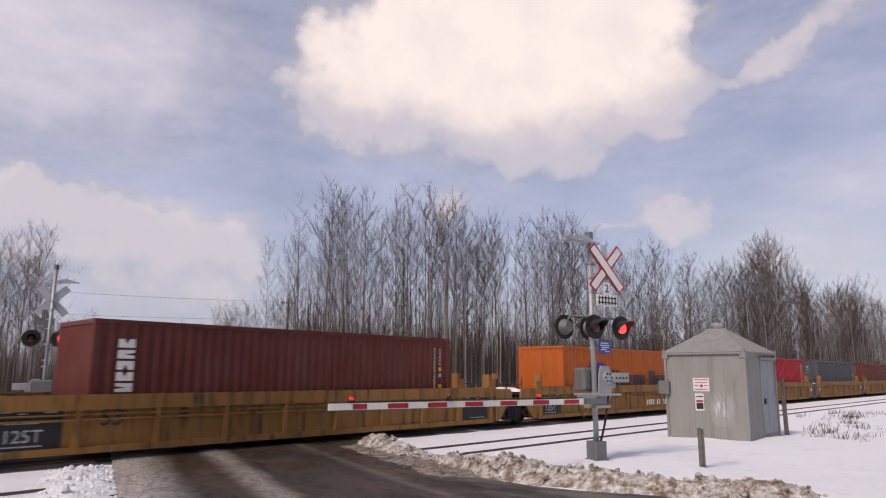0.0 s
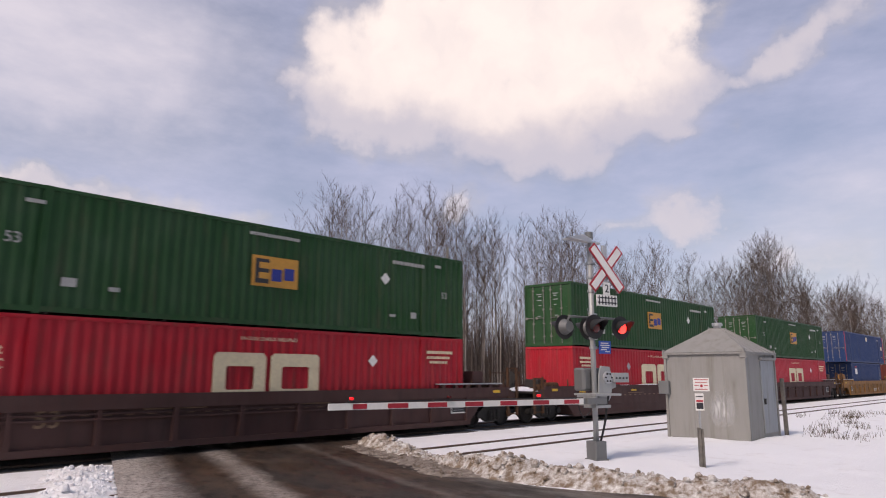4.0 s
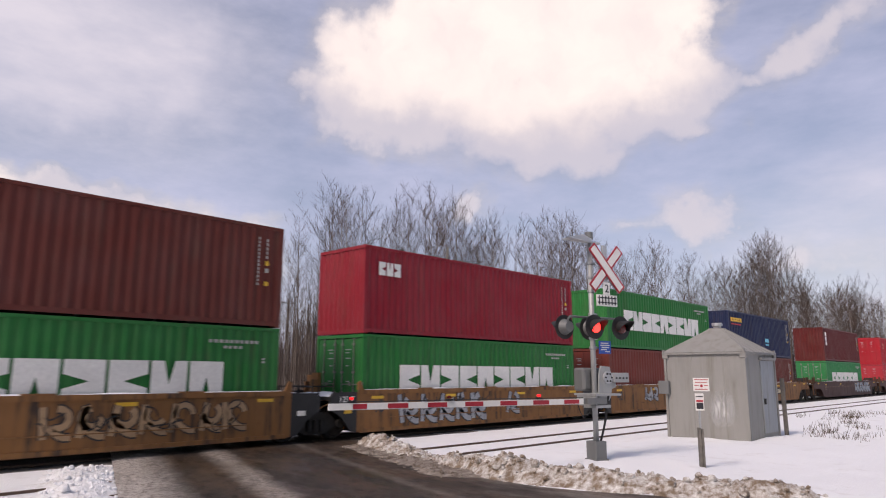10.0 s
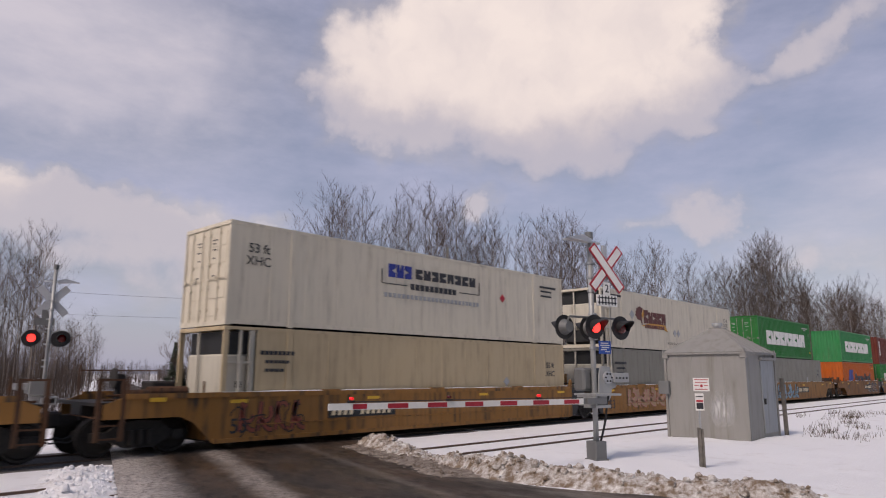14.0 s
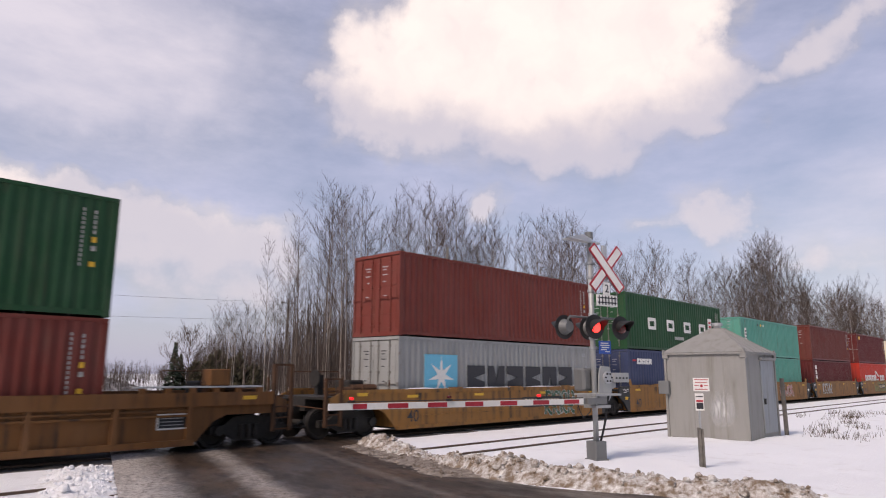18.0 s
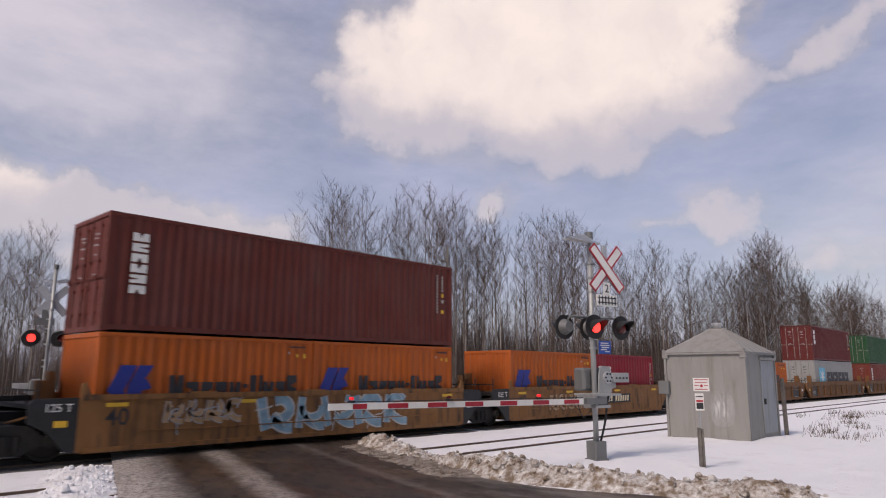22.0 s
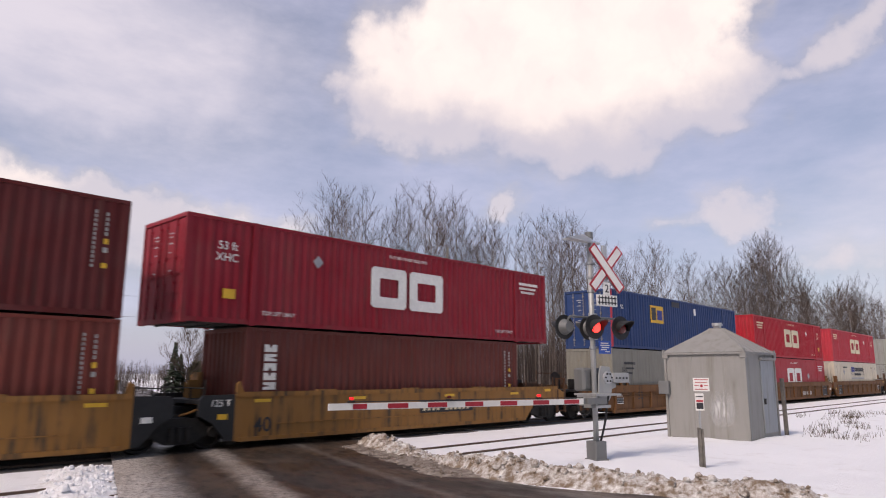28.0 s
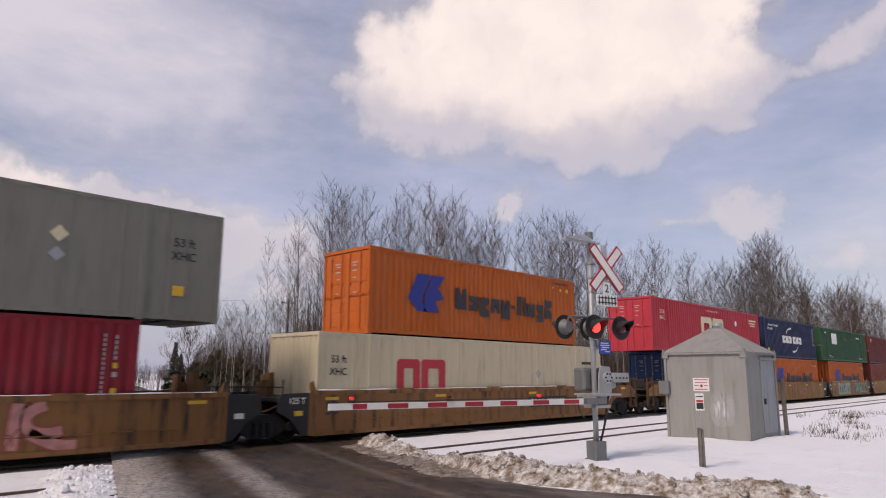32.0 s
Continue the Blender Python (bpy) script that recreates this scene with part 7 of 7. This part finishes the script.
HEIGHTS = (13.0, 14.0, 12.0, 14.5, 11.5, 13.5, 12.5)
KINDS = [grow(11 + i, h, s, b, st) for i, (h, s, b, st) in enumerate(zip(HEIGHTS, (0.29, 0.24, 0.32, 0.23, 0.28, 0.34, 0.25), (19, 20, 18, 19, 19, 18, 19), (0.36, 0.42, 0.34, 0.48, 0.40, 0.45, 0.5)))]
FAR_KINDS = [grow(41 + i, h, s, b, 0.34, 3) for i, (h, s, b) in enumerate(((13.0, 0.29, 22), (14.0, 0.26, 24), (12.0, 0.31, 22), (14.5, 0.25, 22)))]


def woods_edge(x):
    return 29.5 - 6.5 * smooth(45, 95, x)


def tree(kind, x, y, k, turn, label="bare grey birch tree at the edge of the snowy woods", group="trees of the wood"):
    ob = thing("tree", label, "tree", group, at=pose(x, y, ground_z(x, y)) @ Matrix.Rotation(turn, 4, 'Z') @ Matrix.Scale(k, 4))
    mesh = KINDS[kind] if x < 62 else FAR_KINDS[kind % 4]
    part("trunk", mesh[0], BARK, ob)
    part("crown", mesh[1], TWIG, ob)
    return ob


def skyline(x, y):
    """How high a tree at x, y may stand under the wood's outline."""
    r, pts = x / y, ((0.0, 0.19), (0.29, 0.199), (0.331, 0.141), (0.35, 0.085), (0.372, 0.025), (0.44, 0.03), (0.51, 0.06), (0.529, 0.09), (0.546, 0.123), (0.60, 0.105), (0.64, 0.145), (0.672, 0.25), (0.70, 0.325), (0.727, 0.345), (0.794, 0.346), (0.881, 0.352),
                     (0.977, 0.395), (1.084, 0.424), (1.142, 0.37), (1.36, 0.399), (1.54, 0.435), (1.654, 0.385), (1.845, 0.365), (2.247, 0.432), (2.647, 0.42), (3.12, 0.55), (3.507, 0.53), (3.74, 0.43), (4.3, 0.51), (5.6, 0.56))
    for (a, u), (b, v) in zip(pts, pts[1:]):
        if r <= b:
            return 2.6 + y * (u + (v - u) * (r - a) / (b - a))
    return 2.6 + 0.56 * y


rng = random.Random(21)
made = []
for i in range(250):
    for _ in range(30):
        x = 15.5 + 138 * rng.random() ** 1.35
        y = woods_edge(x) + 12 * rng.random() ** 1.3
        if x / y > 0.53 and all((x - a) ** 2 + (y - b) ** 2 > 1.0 for a, b in made):
            break
    made.append((x, y))
    kind = rng.randrange(7)
    tree(kind, x, y, skyline(x, y) / HEIGHTS[kind] * (rng.uniform(0.62, 0.86) if rng.random() < 0.4 else rng.uniform(0.86, 1.0)), rng.uniform(0, 6.28))
tree(3, 21.4, 34.2, 10.4 / HEIGHTS[3], 2.1, "slender pale birch standing alone before the woods")
for i in range(74):                      # beyond the tracks, before the road
    x, y = rng.uniform(0, 13.5), rng.uniform(40, 56)
    kind = rng.randrange(6)
    tree(kind, x, y, skyline(x, y) / HEIGHTS[kind] * rng.uniform(0.7, 1.0), rng.uniform(0, 6.28))
for i in range(30):                      # along the road as it runs away
    y = rng.uniform(58, 150)
    x = y * rng.uniform(0.27, 0.366)
    kind = rng.randrange(6)
    tree(kind, x, y, min(11.0, skyline(x, y)) / HEIGHTS[kind] * rng.uniform(0.8, 1.0), rng.uniform(0, 6.28), "bare tree beside the road beyond the crossing", "trees along the far road")


def sapling(seed, spread, boughs, subs, thick=1.0, low=0.12):
    """A light bare tree twelve metres high, of triangles only: (points, triangles, how many of them are trunk)."""
    r = random.Random(seed)
    mb, p, pts = Mb(), Vector((0, 0, -0.3)), []
    for i in range(4):
        pts.append(p.copy())
        p += Vector((r.uniform(-0.2, 0.2), r.uniform(-0.2, 0.2), 4.1))
    for i in range(3):
        mb.rod(pts[i], pts[i + 1], 0.055 * thick * (1 - i / 3.3), 0.055 * thick * (1 - (i + 1) / 3.3), n=3, caps=False)
    for k in range(boughs):
        t = low + (0.98 - low) * (k + r.random()) / boughs
        i = min(2, int(t * 3))
        a = pts[i].lerp(pts[i + 1], t * 3 - i)
        az = k * 2.399 + r.uniform(-0.5, 0.5)
        d = Vector((cos(az), sin(az), 0.75 + 0.9 * t + r.uniform(-0.3, 0.5))).normalized()
        length = spread * 12 * (1.12 - t) * r.uniform(0.6, 1.2) + 0.5
        mb.spike(a, a + d * length, 0.013 * thick)
        for _ in range(subs):
            side = Vector((r.uniform(-1, 1), r.uniform(-1, 1), r.uniform(0.0, 0.9)))
            q = a + d * length * r.uniform(0.15, 0.9)
            mb.spike(q, q + (d * 0.8 + side * 0.7) * length * r.uniform(0.25, 0.55), 0.0085 * thick)
    tris, stem = [], 0
    for j, f in enumerate(mb.f):
        tris += [f] if len(f) == 3 else [(f[0], f[1], f[2]), (f[0], f[2], f[3])]
        if j < 9:
            stem = len(tris)
    return np.array(mb.v), np.array(tris), stem


def joined_woods(name, count, place, label, src):
    """Many far trees in one mesh."""
    vs, fs, kinds, base = [], [], [], 0
    for i in range(count):
        x, y, h = place()
        v, f, stem = src[rng.randrange(len(src))]
        a = rng.uniform(0, 6.28)
        m = np.array([[cos(a), -sin(a), 0], [sin(a), cos(a), 0], [0, 0, 1]]) * (h / 12.0)
        vs.append(v @ m.T + np.array([x, y, ground_z(x, y)]))
        fs.append(f + base)
        kinds += [1] * stem + [0] * (len(f) - stem)
        base += len(v)
    vs, fs = np.concatenate(vs), np.concatenate(fs)
    me = bpy.data.meshes.new(name)
    me.from_pydata(vs.tolist(), [], fs.tolist())
    me.materials.append(TWIG)
    me.materials.append(POLES)
    me.polygons.foreach_set("material_index", kinds)
    return tagged(new(name, me), label, "woods", kind="stuff")


def deep():
    x = 22 + 170 * rng.random() ** 0.95
    y = max(woods_edge(x) + 3 + 28 * rng.random(), 0)
    if x < 0.64 * y:
        x = y * rng.uniform(0.66, 1.1)
    return x, y, min(15.5, skyline(x, y)) * rng.uniform(0.45, 0.80)


def faraway():
    y = 80 + 120 * rng.random()
    x = y * rng.uniform(0.66, 3.0)
    return x, y, min(12, skyline(x, y) * 0.9)


def brush():
    x = 17.5 + 150 * rng.random() ** 1.3
    y = woods_edge(x) + 16 * rng.random()
    if x < 0.6 * y:
        x += 14 * rng.random() + 4
    return x, y, rng.uniform(2.0, 6.5) * min(1.0, 0.35 + 0.65 * smooth(0.55, 0.85, x / y))


INNER = [sapling(61 + i, 0.19, 28, 4, 1.05, 0.22) for i in range(6)]
FARLINE = [sapling(91 + i, 0.42, 20, 3, 4.2, 0.02) for i in range(3)]
LIGHT = [sapling(96 + i, 0.30, 16, 3, 1.9, 0.02) for i in range(4)]
BUSH = [sapling(71 + i, 0.30, 22, 5, 1.5, 0.02) for i in range(4)]
def behind():
    y = 42 + 34 * rng.random()
    x = y * (0.68 + 2.6 * rng.random() ** 1.2)
    return x, y, min(13.0, skyline(x, y)) * rng.uniform(0.40, 0.72)


STEMS = [sapling(81 + i, 0.16, 11, 1, 2.2, 0.20) for i in range(5)]
joined_woods("back_woods", 3400, behind, "close dark stand of leafless trunks deep in the woods", STEMS)
joined_woods("inner_woods", 960, deep, "dense leafless woods of thin grey trunks", INNER)
joined_woods("distant_woods", 220, faraway, "hazy line of distant leafless woods", LIGHT)
joined_woods("underbrush", 820, brush, "tangled leafless saplings under the trees", BUSH)


def hedge():
    y = 74 + 60 * rng.random()
    x = y * (rng.uniform(0.36, 0.52) if rng.random() < 0.3 else rng.uniform(0.50, 0.68))
    return x, y, rng.uniform(2.2, 3.8) if x / y < 0.50 else min(11.0, skyline(x, y)) * rng.uniform(0.45, 0.85)


def skyline_hedge():
    y = 170 + 130 * rng.random()
    x = y * rng.uniform(0.02, 0.70)
    return x, y, rng.uniform(3.0, 6.5)


def left_brush():
    y = 40 + 25 * rng.random()
    return y * rng.uniform(0.05, 0.335), y, rng.uniform(2.5, 5.5)


joined_woods("far_tree_line", 620, skyline_hedge, "low grey line of woods on the horizon", FARLINE)
joined_woods("distant_thicket", 640, hedge, "grey thicket of leafless bushes far behind the crossing", LIGHT)
def left_back():
    y = 62 + 90 * rng.random()
    x = y * rng.uniform(0.15, 0.352)
    return x, y, min(7.0, skyline(x, y)) * rng.uniform(0.5, 0.95)


joined_woods("far_roadside_woods", 420, left_back, "grey leafless woods receding along the road", LIGHT)
joined_woods("roadside_thicket", 300, left_brush, "leafless bushes under the trees beside the road", BUSH)

# conifers and an old tree in the gap by the road
NEEDLE = plain("dark spruce needles", (0.040, 0.055, 0.035), 0.85, vary=0.35, scale=3)


def spruce(x, y, high, seed):
    r = random.Random(seed)
    ob = thing("spruce_tree", "dark green spruce standing before the distant woods", "tree", "spruces by the road", at=pose(x, y, ground_z(x, y)))
    part("trunk", Mb().rod((0, 0, 0), (0, 0, high), 0.10, 0.02, n=6), TWIG, ob)
    mb = Mb()
    for i in range(420):
        t = r.random() ** 0.8
        a, reach = r.uniform(0, 6.28), (1 - t) * high * 0.26 * r.uniform(0.35, 1.0) + 0.12
        z = 0.3 + t * (high - 0.3)
        d = Vector((cos(a), sin(a), -0.25))
        b = Vector((0, 0, z)) + d * reach * 0.25
        e = Vector((0, 0, z)) + d * reach
        s = Vector((-sin(a), cos(a), 0)) * (0.10 + 0.12 * reach)
        mb.add([b, e + s * 0.3, e - s * 0.3, b.lerp(e, 0.6) + s, b.lerp(e, 0.6) - s, b.lerp(e, 0.7) + Vector((0, 0, -0.14))], [(0, 4, 2, 1, 3), (0, 3, 5), (0, 5, 4), (3, 1, 5), (1, 2, 5), (2, 4, 5)])
    part("crown", mb, NEEDLE, ob)


for i, (x, y, h) in enumerate(((31.0, 66, 5.6), (32.1, 67, 4.6), (36.6, 68, 5.0))):
    spruce(x, y, h, 40 + i)


def cedar_bush(x, y, high, wide, seed):
    """A rounded evergreen bush of many small sprays."""
    r = random.Random(seed)
    ob = thing("cedar_bush", "brown-green cedar bush before the distant woods", "bush", "cedar bushes by the road", at=pose(x, y, ground_z(x, y)))
    mb = Mb()
    for i in range(520):
        a, t = r.uniform(0, 6.28), r.random()
        reach = wide * 1.5 * (1 - t ** 3) * r.uniform(0.35, 1.0)
        p = Vector((reach * cos(a), reach * sin(a), 0.1 + t * high * r.uniform(0.85, 1.05)))
        d = Vector((0.6 * cos(a) + r.uniform(-0.4, 0.4), 0.6 * sin(a) + r.uniform(-0.4, 0.4), 1)).normalized() * r.uniform(0.25, 0.5)
        w = Vector((-sin(a), cos(a), 0.2)) * r.uniform(0.05, 0.11)
        d, w = d * 1.5, w * 1.7
        mb.add([p, p + d * 0.5 + w, p + d, p + d * 0.5 - w, p + d * 0.5 + d.cross(w).normalized() * 0.07], [(0, 1, 4), (1, 2, 4), (2, 3, 4), (3, 0, 4), (0, 3, 2, 1)])
    part("crown", mb, CEDAR, ob)
    part("trunk", Mb().rod((0, 0, -0.1), (0, 0, high * 0.7), 0.07, 0.02, n=6), TWIG, ob)


CEDAR = plain("brown-green cedar sprays", (0.085, 0.074, 0.040), 0.85, vary=0.4, scale=2)
for i, (x, y, h, w) in enumerate(((33.2, 66, 3.4, 1.3), (34.4, 65, 4.0, 1.5), (35.6, 66, 4.6, 1.5), (36.8, 65, 3.8, 1.5), (38.0, 66, 4.2, 1.4), (39.2, 65, 3.2, 1.4))):
    cedar_bush(x, y, h, w, 70 + i)
old = grow(97, 6.4, 0.80, 32, 0.32, 4, 2.6, 0.1, 2.2)
ob = thing("tree", "spreading bare old tree behind the crossing", "tree", at=pose(31.4, 64.0, -0.6))
part("trunk", old[0], TWIG, ob)
part("crown", old[1], TWIG, ob)

# ---------------------------------------------------------------- what moves
def motions():
    times = (-2.0, -1.0, 0.0, 8.0, 16.0, 24.0, 32.0, 33.0, 34.0)
    for ob, x, y, z in RIDERS:
        walk(ob, [(t, pose(x + SPEED * t, y, z)) for t in times])
    # the flashing lamps: half a turn every half beat, with one longer beat
    beats = [t for k in range(4) for t in (0.48 + k, 0.93 + k)] + [4.48, 5.07] + [t for k in range(27) for t in (5.575 + 1.001 * k, 6.075 + 1.001 * k)]
    for rotor, (x, y, z), base, first in BEATS:
        shown = 180 if first else 0
        rows = [(-1.0, pose(x, y, z, 0, 0, base + shown))]
        for t in beats:
            shown += 180
            for q, dt in ((-180, -0.09), (-179, -0.025), (-90, 0.0), (-1, 0.025), (0, 0.09)):
                rows.append((t + dt, pose(x, y, z, 0, 0, base + shown + q)))
        rows.append((33.5, pose(x, y, z, 0, 0, base + shown)))
        walk(rotor, rows)
    walk(clouds, [(t, Matrix.Translation(EYE) @ pose(0, 0, 0, 0, 0, -5.2 * t / 32)) for t in times])


motions()
